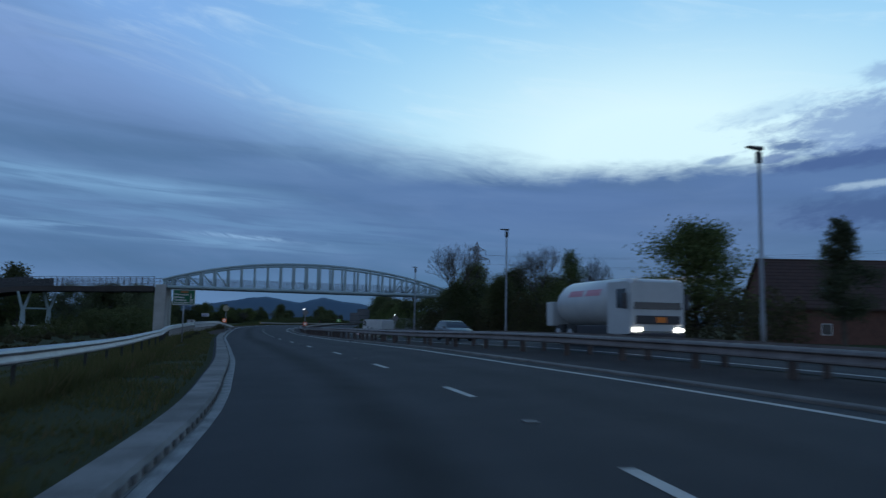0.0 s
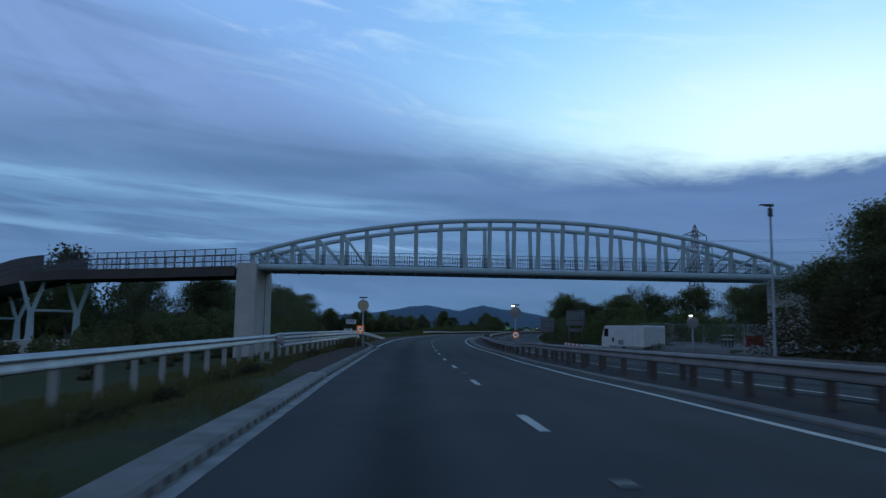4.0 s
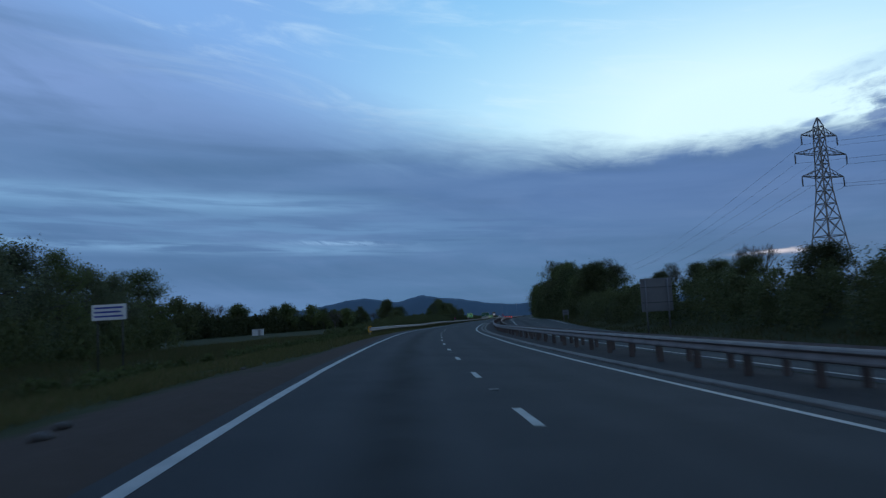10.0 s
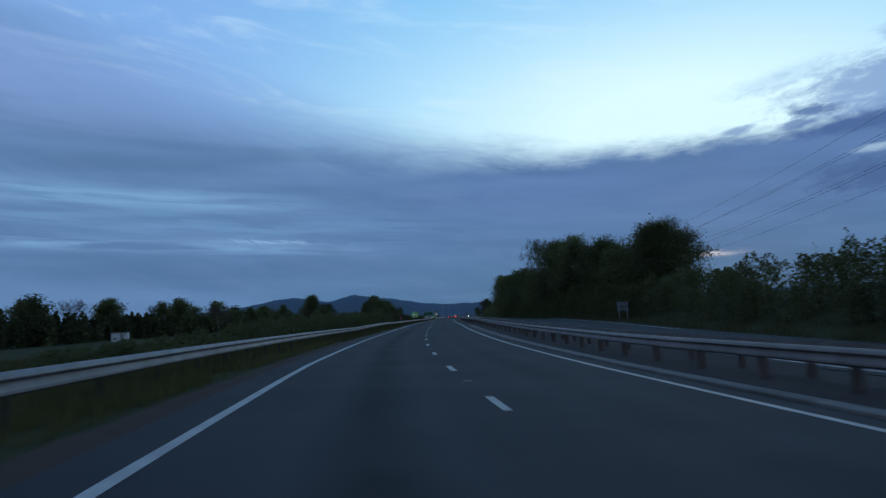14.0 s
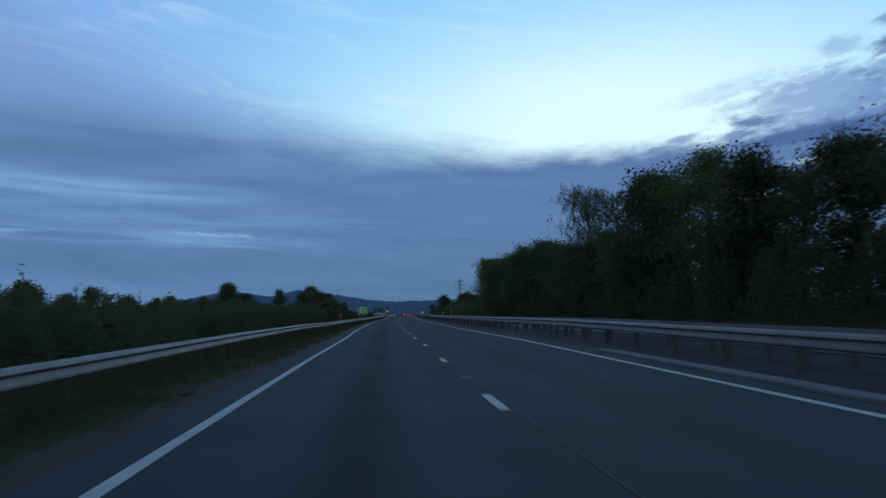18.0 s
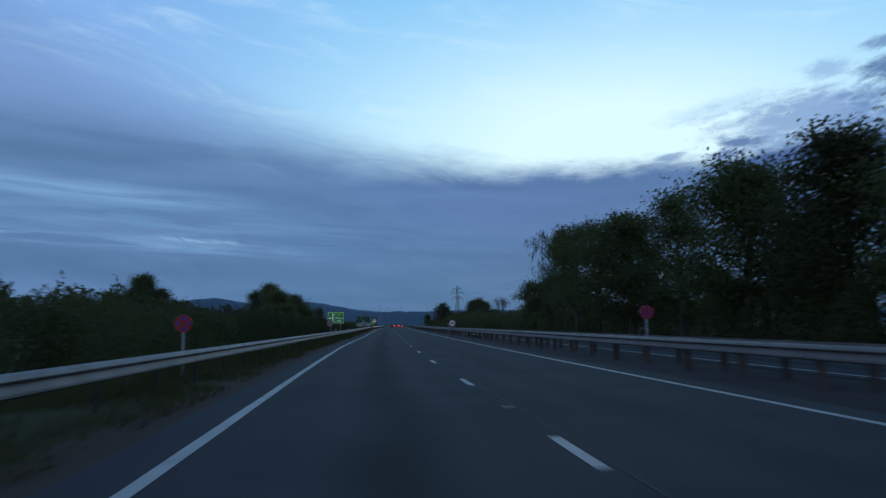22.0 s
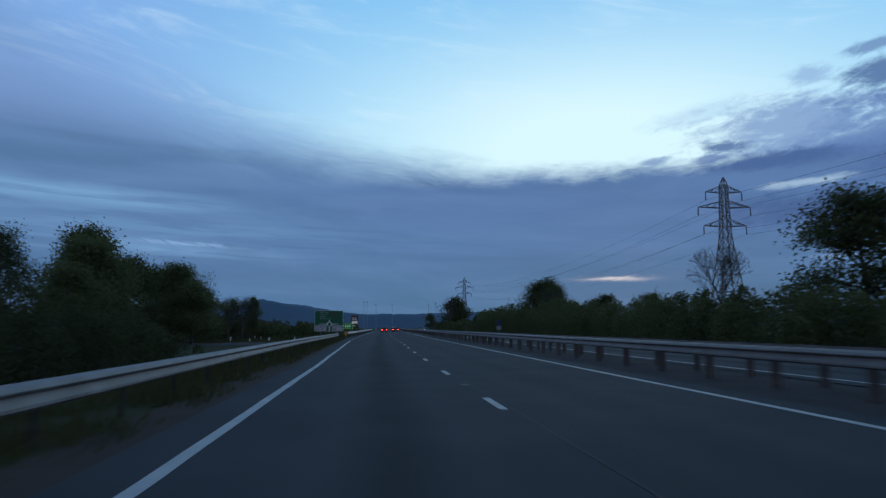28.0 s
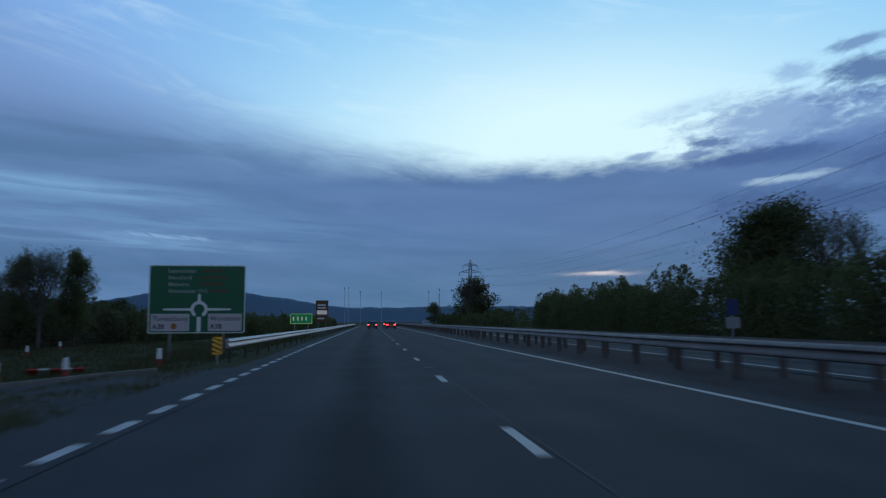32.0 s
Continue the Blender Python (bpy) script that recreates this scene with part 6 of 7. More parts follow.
def wooden_fence(a, b):
    """Posts and three rails between two places, each given along and beside the road."""
    root = thing("wooden_fence", Matrix.Identity(4), "weathered post and rail wooden fence beyond the side road", "fence", "wooden fences")
    p, q = at(*a, -0.85, False), at(*b, -0.85, False)
    n = int((q - p).length / 2.2)
    spin = math.degrees(math.atan2(q.y - p.y, q.x - p.x))
    pm = Shape().box((-0.06, -0.05, -0.3), (0.06, 0.05, 1.25), None, 0.015).mesh("post", "fence_wood")
    for i in range(n + 1):
        c = p.lerp(q, i / n)
        part("post", pm, root, m=pose(c.x, c.y, c.z, 0, (i * 37 % 5 - 2) * 0.8, spin))
        if i < n:
            d = p.lerp(q, (i + 1) / n)
            for z in (0.38, 0.74, 1.12):
                part("rail", Shape().tube([c + Vector((0, 0, z)), d + Vector((0, 0, z - 0.02))], 0.05, 5).mesh("rail", "fence_wood"), root)


M["fence_wood"] = material("fence_wood", (0.16, 0.14, 0.12), (0.09, 0.08, 0.07), 2.0, 0.9, bump=0.5, fine=18, stain=0.4)
wooden_fence((649, -31), (664, -62))
wooden_fence((649, -31), (668, -27))


def stone(s, u, r, k):
    rng = random.Random(k)
    rows = []
    for j, (z, w) in enumerate(((-0.4, 0.7), (0.0, 1.0), (0.4, 0.85), (0.62, 0.4))):
        rows.append([(w * r * 1.5 * math.cos(i * 0.785) * rng.uniform(0.8, 1.15), w * r * math.sin(i * 0.785) * rng.uniform(0.8, 1.15), z * r) for i in range(8)])
    root = thing("stone", stand(s, u, ground_height(s, u) - float(fall(s, u)) + 0.3 * r, k * 40), "grey stone lying on the bare verge", "stone", "stones on the verge")
    part("stone_body", Shape().loft(rows, True, True).mesh("stone_body", "kerb_old", True), root)


for k, (s, u, r) in enumerate(((156.8, -4.65, 0.11), (158.0, -4.9, 0.10), (129.2, -4.7, 0.13), (134, -5.6, 0.08), (171, -5.2, 0.07), (431, -3.6, 0.09), (440, -3.5, 0.12), (412, -3.55, 0.07), (36, -4.4, 0.07), (22, -3.8, 0.06), (300, -3.7, 0.08), (340, -3.6, 0.07))):
    stone(s, u, r, k)

def earth_heap(s, u, long, wide, high):
    rng = random.Random(5)
    p = at(s, u, 0, False)
    root = thing("earth_heap", pose(p.x, p.y, ground_height(s, u) - 0.1, 0, 0, turn(s) + 20), "brown heap of bare earth beside the ramp", "earth heap")
    rows = []
    for k, z in ((1.0, 0.0), (0.86, 0.28), (0.62, 0.62), (0.36, 0.88), (0.12, 1.0)):
        rows.append([(long * k * math.cos(i * 0.3142) * rng.uniform(0.9, 1.1), wide * k * math.sin(i * 0.3142) * rng.uniform(0.9, 1.1), high * z * rng.uniform(0.93, 1.05)) for i in range(20)])
    part("heap_body", Shape().loft(rows, True, True).mesh("heap_body", "earth", True), root)


M["earth"] = material("bare_earth", (0.075, 0.050, 0.040), (0.042, 0.030, 0.025), 0.9, 0.95, bump=0.8, fine=9, stain=0.5, spec=0.1)
earth_heap(80, -28.5, 6.0, 4.0, 2.6)

root = thing("wire_fence", Matrix.Identity(4), "bent wire stock fence behind the barrier end", "fence")
for k in range(4):
    q = at(126 + 4.2 * k, -9.2 - 0.25 * k, -0.9)
    part("stake", Shape().tube([q, q + Vector((0.05 * (k - 1), 0.1, 1.75 - 0.12 * k))], 0.03, 6).mesh("stake", "bark"), root)
for z in (0.75, 1.6):
    part("wire", Shape().tube([at(126 + 4.2 * k / 3, -9.2 - 0.25 * k / 3, -0.9 + z - 0.035 * k + 0.05 * math.sin(k * 2.1)) for k in range(10)], 0.012, 5).mesh("wire", "grey"), root)


def side_kerb():
    """Kerb stones along the far edge of the side road."""
    root = structure("kerb_side_road", None, "pale concrete kerb along the far side of the side road", "kerb")
    for k in range(18):
        a, b = -6.4 - 1.5 * k, -6.4 - 1.5 * k - 1.47
        s0 = [599.0 + 2.2 * math.exp(-(-u - 3.0) / 5.5) for u in (a, b)]
        z = [ground_height(q, u) + 0.04 for q, u in zip(s0, (a, b))]
        rows = [[at(s, u, zz - 0.1), at(s, u, zz + 0.13), at(s + 0.18, u, zz + 0.14), at(s + 0.2, u, zz - 0.1)] for s, u, zz in zip(s0, (a, b), z)]
        part("kerb_stone", Shape().loft(rows, True, True).mesh("kerb_stone", "kerb"), root)


side_kerb()


# ---- trees, hedges and grass ----
RNG = np.random.default_rng(7)


def leaf_mesh(name, centres, size, mat, rng, flat=0.35):
    """Many small pointed leaves, one island each."""
    n = len(centres)
    a = rng.normal(size=(n, 3))
    a /= np.linalg.norm(a, axis=1)[:, None]
    b = rng.normal(size=(n, 3))
    b -= a * (a * b).sum(1)[:, None]
    b /= np.linalg.norm(b, axis=1)[:, None]
    sz = size * rng.uniform(0.6, 1.35, (n, 1))
    c = np.asarray(centres)
    v = np.empty((n, 3, 3), np.float32)
    v[:, 0], v[:, 1], v[:, 2] = c + a * sz * 1.1, c - a * sz * 0.75 + b * sz * 0.72, c - a * sz * 0.75 - b * sz * 0.72
    me = bpy.data.meshes.new(name)
    me.vertices.add(n * 3)
    me.vertices.foreach_set("co", v.ravel())
    me.loops.add(n * 3)
    me.loops.foreach_set("vertex_index", np.arange(n * 3, dtype=np.int32))
    me.polygons.add(n)
    me.polygons.foreach_set("loop_start", np.arange(0, n * 3, 3, dtype=np.int32))
    me.materials.append(M[mat])
    me.update()
    me.validate()
    return me


def grow(rng, high, wide, first, limbs, forks, droop=0.0, lean=0.0):
    """A skeleton of limbs: tubes for the wood and the places of the twigs' ends."""
    wood, tips = Shape(), []
    r0 = high * 0.022
    top = Vector((lean * high, rng.uniform(-0.3, 0.3), high * 0.86))
    trunk = [Vector((0, 0, -0.6)), Vector((0, 0, 0)), Vector((lean * high * 0.2 + rng.uniform(-.15, .15), rng.uniform(-.15, .15), high * 0.3)), top * 0.62 + Vector((rng.uniform(-.2, .2), rng.uniform(-.2, .2), 0)), top]
    wood.tube(trunk, [r0 * 1.35, r0, r0 * 0.75, r0 * 0.45, r0 * 0.1], 8)
    for i in range(limbs):
        k = first + (0.97 - first) * (i + rng.uniform(0, 0.8)) / limbs
        p = trunk[1].lerp(top, k)
        a = i * 2.4 + rng.uniform(-0.5, 0.5)
        reach = wide * (1.0 - 0.75 * max(0.0, (k - 0.45)) / 0.55) * rng.uniform(0.7, 1.08)
        rise = reach * rng.uniform(0.35, 0.9) * (0.6 + 0.6 * k)
        e = p + Vector((math.cos(a) * reach, math.sin(a) * reach, rise - droop * reach))
        mid = p.lerp(e, 0.5) + Vector((0, 0, rise * 0.12))
        rr = r0 * 0.42 * (1.1 - k * 0.6)
        wood.tube([p, mid, e], [rr, rr * 0.6, rr * 0.15], 5)
        tips.append(e)
        for j in range(forks):
            f = rng.uniform(0.3, 0.95)
            q = p.lerp(mid, f * 2) if f < 0.5 else mid.lerp(e, f * 2 - 1)
            d = Vector(rng.normal(size=3)).normalized()
            d.z = abs(d.z) * 0.7 - droop * 0.8
            e2 = q + d * reach * rng.uniform(0.3, 0.55)
            wood.tube([q, e2], [rr * 0.4, rr * 0.1], 3, False)
            tips.append(e2)
            tips.append(q.lerp(e2, 0.6))
            for _ in range(2):
                e3 = e2 + Vector(rng.normal(size=3)) * reach * 0.13
                tips.append(e3)
    return wood, tips


def fan_tree(seed, high, wide, leaves=0, spread=0.3, size=0.05, mat="leaf_pale"):
    """Limbs rising from a short trunk and forking into a rounded fan of fine twigs, bare or thinly leaved."""
    rng = np.random.default_rng(seed)
    wood, twigs, tips = Shape(), Shape(), []
    wood.tube([(0, 0, -0.6), (0, 0, 0), (0.05, 0.03, high * 0.30)], [high * 0.022, high * 0.017, high * 0.013], 8)
    rx = high * (0.16 + 0.24 * wide)

    def inside(q):
        return (q.x / rx) ** 2 + (q.y / rx) ** 2 + ((q.z - high * 0.56) / (high * 0.44)) ** 2 < rng.uniform(0.86, 1.08)

    def fork(p, d, long, r, k):
        e = p + d * long
        for _ in range(4):
            if not inside(e):
                long *= 0.7
                e = p + d * long
        mid = p.lerp(e, 0.5) + Vector(rng.normal(size=3)) * long * 0.05
        (wood if k > 2 else twigs).tube([p, mid, e] if k > 2 else [p, e], [r, r * 0.8, r * 0.62] if k > 2 else [r, r * 0.55], 5 if k > 3 else 3, False)
        if k < 2:
            tips.append(e)
        if k:
            for _ in range(4 if k < 2 else 3):
                t = Vector(rng.normal(size=3)) * 0.40 + d
                t.z += 0.10
                fork(p.lerp(e, rng.uniform(0.5, 1.0)), t.normalized(), high * 0.25 * 0.72 ** (6 - k) * rng.uniform(0.8, 1.2), max(r * 0.58, 0.0045), k - 1)
    for i in range(7):
        a = i * 2.4
        lean = rng.uniform(0.15, 0.85) * wide
        fork(Vector((0.03, 0.02, high * rng.uniform(0.20, 0.34))), Vector((math.cos(a) * lean, math.sin(a) * lean, 1.0)).normalized(), high * 0.25, high * 0.008, 5)
    w, tw = wood.mesh("trunk", "bark", True), twigs.mesh("twigs", "bark")
    if not leaves:
        return w, tw, None
    t = np.array([tuple(p) for p in tips])
    c = t[rng.integers(0, len(t), leaves)] + np.clip(rng.normal(size=(leaves, 3)), -1.6, 1.6) * spread
    return w, leaf_mesh("crown", c, size, mat, rng), tw


def birch_tree(seed, high, wide, strings, mat):
    """A straight stem, steep limbs, and thin drooping strings of small leaves with gaps between."""
    rng = np.random.default_rng(seed)
    wood, twigs, leaves = Shape(), Shape(), []
    stem = [Vector((0, 0, -0.6)), Vector((0, 0, 0)), Vector((0.12, -0.08, high * 0.35)), Vector((-0.05, 0.1, high * 0.65)), Vector((0.1, 0, high * 0.95))]
    wood.tube(stem, [high * 0.02, high * 0.016, high * 0.012, high * 0.007, high * 0.002], 8)
    ends = []
    for i in range(30):
        k = 0.22 + 0.72 * (i + rng.uniform(0, 0.9)) / 30
        p = Vector((0.03, 0, high * k))
        reach = high * wide * math.sin(math.pi * min(1.0, 0.16 + 0.90 * (1 - k))) ** 0.7 * rng.uniform(0.55, 1.1)
        a = i * 2.4 + rng.uniform(-0.5, 0.5)
        e = p + Vector((math.cos(a) * reach, math.sin(a) * reach, min(high * 0.99 - p.z, reach * rng.uniform(0.6, 1.3))))
        mid = p.lerp(e, 0.5) + Vector((0, 0, reach * 0.15))
        wood.tube([p, mid, e], [high * 0.005, high * 0.003, high * 0.0012], 5)
        for f in np.linspace(0.35, 1.0, 9):
            q = p.lerp(mid, f * 2) if f < 0.5 else mid.lerp(e, f * 2 - 1)
            b = q + Vector(rng.normal(size=3)) * reach * 0.16
            twigs.tube([q, b], [0.012, 0.005], 3, False)
            ends.append(b)
    for i in range(strings):
        q = ends[i % len(ends)] + Vector(rng.normal(size=3)) * 0.16
        d = Vector((rng.normal() * 0.28, rng.normal() * 0.28, -1.0)) * high * rng.uniform(0.03, 0.10)
        twigs.tube([q, q + d * 0.6, q + d + Vector((0, 0, -0.1))], [0.005, 0.004, 0.002], 3, False)
        n = int(rng.integers(9, 20))
        f = rng.uniform(0, 1, (n, 1))
        leaves.append(np.array(q)[None] + np.array(d)[None] * f + rng.normal(size=(n, 3)) * 0.055)
    return wood.mesh("trunk", "bark", True), leaf_mesh("crown", np.concatenate(leaves), 0.042, mat, rng), twigs.mesh("twigs", "bark")


def tree_meshes(seed, high, wide, first, limbs, forks, leaves, spread, size, mat, droop=0.0):
    rng = np.random.default_rng(seed)
    wood, tips = grow(rng, high, wide, first, limbs, forks, droop)
    t = np.array([tuple(p) for p in tips])
    keep = t[rng.integers(0, len(t), leaves)]
    c = keep + np.clip(rng.normal(size=(leaves, 3)), -1.5, 1.5) * spread * np.array([1, 1, 0.8]) * rng.uniform(0.5, 1.2, (leaves, 1))
    return wood.mesh("trunk", "bark", True), leaf_mesh("crown", c, size, mat, rng), None


KINDS = {
    "broad": tree_meshes(11, 10, 3.7, 0.10, 20, 9, 20000, 0.72, 0.098, "leaf"),
    "broad_b": tree_meshes(12, 10, 3.4, 0.10, 20, 9, 20000, 0.72, 0.098, "leaf_dark"),
    "tall": tree_meshes(13, 10, 2.6, 0.08, 20, 8, 17000, 0.62, 0.098, "leaf_dark"),
    "airy": tree_meshes(14, 10, 2.9, 0.20, 18, 8, 15500, 0.54, 0.066, "leaf"),
    "willow": tree_meshes(15, 10, 3.6, 0.16, 18, 8, 14000, 0.62, 0.088, "leaf_pale", 0.25),
    "dark": tree_meshes(16, 10, 3.6, 0.06, 20, 8, 15000, 0.74, 0.112, "leaf_dark"),
    "far": tree_meshes(26, 10, 3.6, 0.08, 14, 5, 4200, 0.85, 0.20, "leaf_dark"),
    "far_b": tree_meshes(27, 10, 3.1, 0.12, 14, 5, 3800, 0.80, 0.20, "leaf"),
    "dome": tree_meshes(41, 10, 3.6, 0.10, 34, 11, 30000, 0.80, 0.095, "leaf_dark"),
    "birch": birch_tree(17, 10, 0.26, 1300, "leaf_dark"),
    "bare": fan_tree(18, 10, 0.95),
    "bare_b": fan_tree(19, 10, 0.6),
    "ash": fan_tree(20, 10, 0.7, leaves=5200, spread=0.26, size=0.048, mat="leaf_dark"),
    "spire": tree_meshes(31, 10, 2.3, 0.22, 26, 5, 9000, 0.34, 0.11, "leaf_pale", 0.35),
    "conifer": tree_meshes(21, 10, 1.7, 0.06, 26, 4, 6000, 0.26, 0.10, "leaf_dark", 0.45),
}
WORDS = {"dome": "dense dome-crowned dark green tree", "broad": "leafy broad-crowned tree", "broad_b": "dark leafy round-crowned tree", "tall": "tall narrow leafy tree", "airy": "light-crowned leafy tree",
         "willow": "pale grey-green willow", "dark": "dense dark green tree", "far": "dense dark green tree", "far_b": "leafy green tree", "birch": "slender thin-leaved birch", "bare": "leafless tree with fine twigs",
         "bare_b": "narrow leafless tree with twigs", "ash": "nearly leafless tufted tree", "spire": "pale grey-green pointed garden tree", "conifer": "small dark pointed conifer"}
_first = {}


def tree(kind, s, u, high, wide=1.0, where="", rz=None, z=None):
    p = at(s, u, 0, False)
    z = ground_height(s, u) if z is None else z
    rz = (s * 37.0 + u * 53.0) % 360 if rz is None else rz
    k = high / 10.0
    m = pose(p.x, p.y, z, 0, 0, rz) @ Matrix.Diagonal((k * wide, k * wide, k, 1))
    if kind not in _first:
        w, c, tw = KINDS[kind]
        root = tagged(new("tree"), WORDS[kind], "tree", "roadside trees")
        part("trunk", w, root, "brown bark")
        o = part("twig_mass" if c.name.startswith("twigs") else "crown", c, root)
        if o.name.startswith("twig_mass"):
            tagged(o, kind="stuff")
        if tw:
            tagged(part("twig_mass", tw, root), kind="stuff")
        _first[kind] = root
        root.matrix_world = m
        ob = root
    else:
        src = _first[kind]
        ob = tagged(new("tree"), WORDS[kind], "tree", "roadside trees")
        for ch in src.children:
            o = new(ch.name.split(".")[0], ch.data)
            o.parent = ob
            for key in ("label", "kind"):
                if key in ch:
                    o[key] = ch[key]
        ob.matrix_world = m
    if where:
        ob["label"] = WORDS[kind] + " " + where
    return ob


# beyond the opposite carriageway, before the bridge
for q in (("broad", 41, 27, 8.5, 1.05), ("bare", 64, 26.2, 9.4, 1.0), ("spire", 25.2, 22.4, 6.3, 0.75), ("bare", 80, 22.6, 11.6, 0.85), ("broad_b", 70, 24.4, 6.6, 0.8), ("dark", 77, 21.8, 6.4, 0.7), ("airy", 54, 24.8, 7.9, 0.65), ("bare_b", 63, 31, 8.6, 0.8),
          ("broad_b", 91, 33.5, 9.2, 0.9), ("broad_b", 103, 31.5, 10.6, 0.8), ("dark", 68, 29, 6.6, 1.1), ("tall", 88, 27.5, 7.6, 1.2), ("dark", 95, 27, 6.6, 1.2), ("dark", 80, 27.5, 6.0, 1.3), ("dark", 102, 27.5, 6.4, 1.2), ("bare_b", 100, 36, 9.5, 1.0), ("dark", 61, 27, 5.4, 1.3), ("dark", 50, 30, 5.4, 1.2)):
    tree(q[0], q[1], q[2], q[3], q[4], "behind the far verge")
# the knoll past the works yard
for q in (("dark", 150, 30, 5.6, 1.4), ("dark", 158, 27.5, 6.0, 1.4), ("broad_b", 165, 29, 6.6, 1.3), ("dark", 143, 33, 6.4, 1.3), ("bare", 176, 34, 8.6, 1.0), ("broad", 140, 46, 7.8, 1.1), ("broad_b", 150, 46, 8.6, 1.1), ("dark", 160, 47, 7.6, 1.1), ("broad", 169, 47, 7.6, 1.0), ("bare", 156, 50, 10.5, 1.0), ("dark", 144, 42, 6.4, 1.2), ("bare", 132, 52, 10, 1.1), ("dark", 126, 50, 7.0, 1.3), ("dark", 174, 26.5, 5.6, 1.3), ("dark", 184, 28, 5.2, 1.3), ("dark", 118, 52, 7.5, 1.2), ("dark", 108, 46, 7.5, 1.2)):
    tree(q[0], q[1], q[2], q[3], q[4], "above the bushes")
for q in (("bare_b", 252, 44, 8.0, 1.0), ("ash", 243, 31, 5.6, 0.9), ("broad_b", 241, 29, 4.6, 1.0), ("dark", 222, 30, 4.6, 1.2), ("bare_b", 262, 36, 5.4, 1.0), ("conifer", 322, 58, 6.6, 1.3), ("bare", 236, 40, 6.6, 1.0), ("dark", 198, 29, 4.6, 1.3), ("dark", 214, 30, 4.4, 1.3), ("broad_b", 232, 31, 4.6, 1.2)):
    tree(q[0], q[1], q[2], q[3], q[4], "on the bank")
# the wood
for q in (("broad_b", 299, 29, 10.0, 1.25), ("ash", 305, 32, 11.6, 1.2), ("broad", 309, 27.0, 8.6, 1.0), ("bare_b", 330, 31, 12.5, 0.8), ("tall", 313, 28.5, 8.8, 1.3), ("broad", 316, 27, 10.4, 1.05), ("dark", 326, 28.5, 10.2, 1.1), ("tall", 336, 27, 12.2, 1.2),
          ("airy", 346, 28.0, 14.8, 1.25), ("broad_b", 355, 27, 14.4, 1.05), ("birch", 364.6, 26.4, 13.4, 1.25), ("birch", 383.3, 28.0, 16.4, 1.05), ("birch", 374, 29, 9.6, 1.3), ("dark", 360, 29.5, 8.4, 1.3), ("dark", 379, 30.5, 8.8, 1.3), ("dark", 372, 25.8, 9.4, 1.15), ("broad_b", 386, 26.5, 10.2, 1.1),
          ("broad", 395, 26.5, 11.2, 1.1), ("broad_b", 404.8, 26.5, 12.6, 1.05), ("broad", 414, 25.0, 13.0, 1.05), ("airy", 424, 24.5, 12.8, 1.2), ("tall", 434, 23.6, 12.8, 1.35), ("airy", 443, 23.0, 13.4, 1.05), ("airy", 450.5, 22.6, 14.0, 0.95), ("airy", 456.5, 22.8, 14.6, 0.75), ("birch", 473, 25.4, 14.2, 0.9), ("birch", 470, 26, 13.4, 0.8),
          ("dark", 366, 31, 8.0, 1.2), ("airy", 340, 33, 11.0, 1.2), ("dark", 352, 34, 7.5, 1.3), ("dark", 398, 32, 7.0, 1.3), ("airy", 416, 32, 10.0, 1.2), ("tall", 318, 33, 9.5, 1.3), ("dark", 306, 34, 9.0, 1.2), ("dark", 432, 31, 5.5, 1.3)):
    tree(q[0], q[1], q[2], q[3], q[4], "in the strip of wood")
for q in (("bare_b", 487, 28.5, 10.4, 1.0), ("bare_b", 483, 29.5, 10.2, 1.0), ("dark", 474, 29, 5.0, 1.1), ("broad_b", 534, 39, 11.4, 1.1), ("dark", 543, 36, 11.2, 1.2), ("dark", 477, 25.5, 4.8, 1.0), ("dark", 491, 26, 6.0, 1.0), ("broad_b", 464, 27.5, 4.6, 1.0), ("bare", 552, 29, 8.2, 0.9), ("dome", 631, 31, 10.0, 1.15), ("ash", 622.5, 30.5, 8.6, 1.1), ("broad_b", 640, 35, 9.4, 1.1),
          ("far", 770, 27, 12.6, 1.15), ("bare_b", 765, 24.5, 13, 1.0), ("far", 785, 29, 10.5, 1.3), ("far", 820, 20.5, 7.6, 1.1), ("dark", 598, 33, 5.5, 1.1), ("dark", 574, 31, 4.6, 1.2), ("dark", 660, 30, 5.0, 1.3), ("dark", 690, 29, 5.2, 1.3), ("dark", 614, 29.5, 5.8, 1.2), ("dark", 606, 30, 4.8, 1.2)):
    tree(q[0], q[1], q[2], q[3], q[4], "over the far hedge")
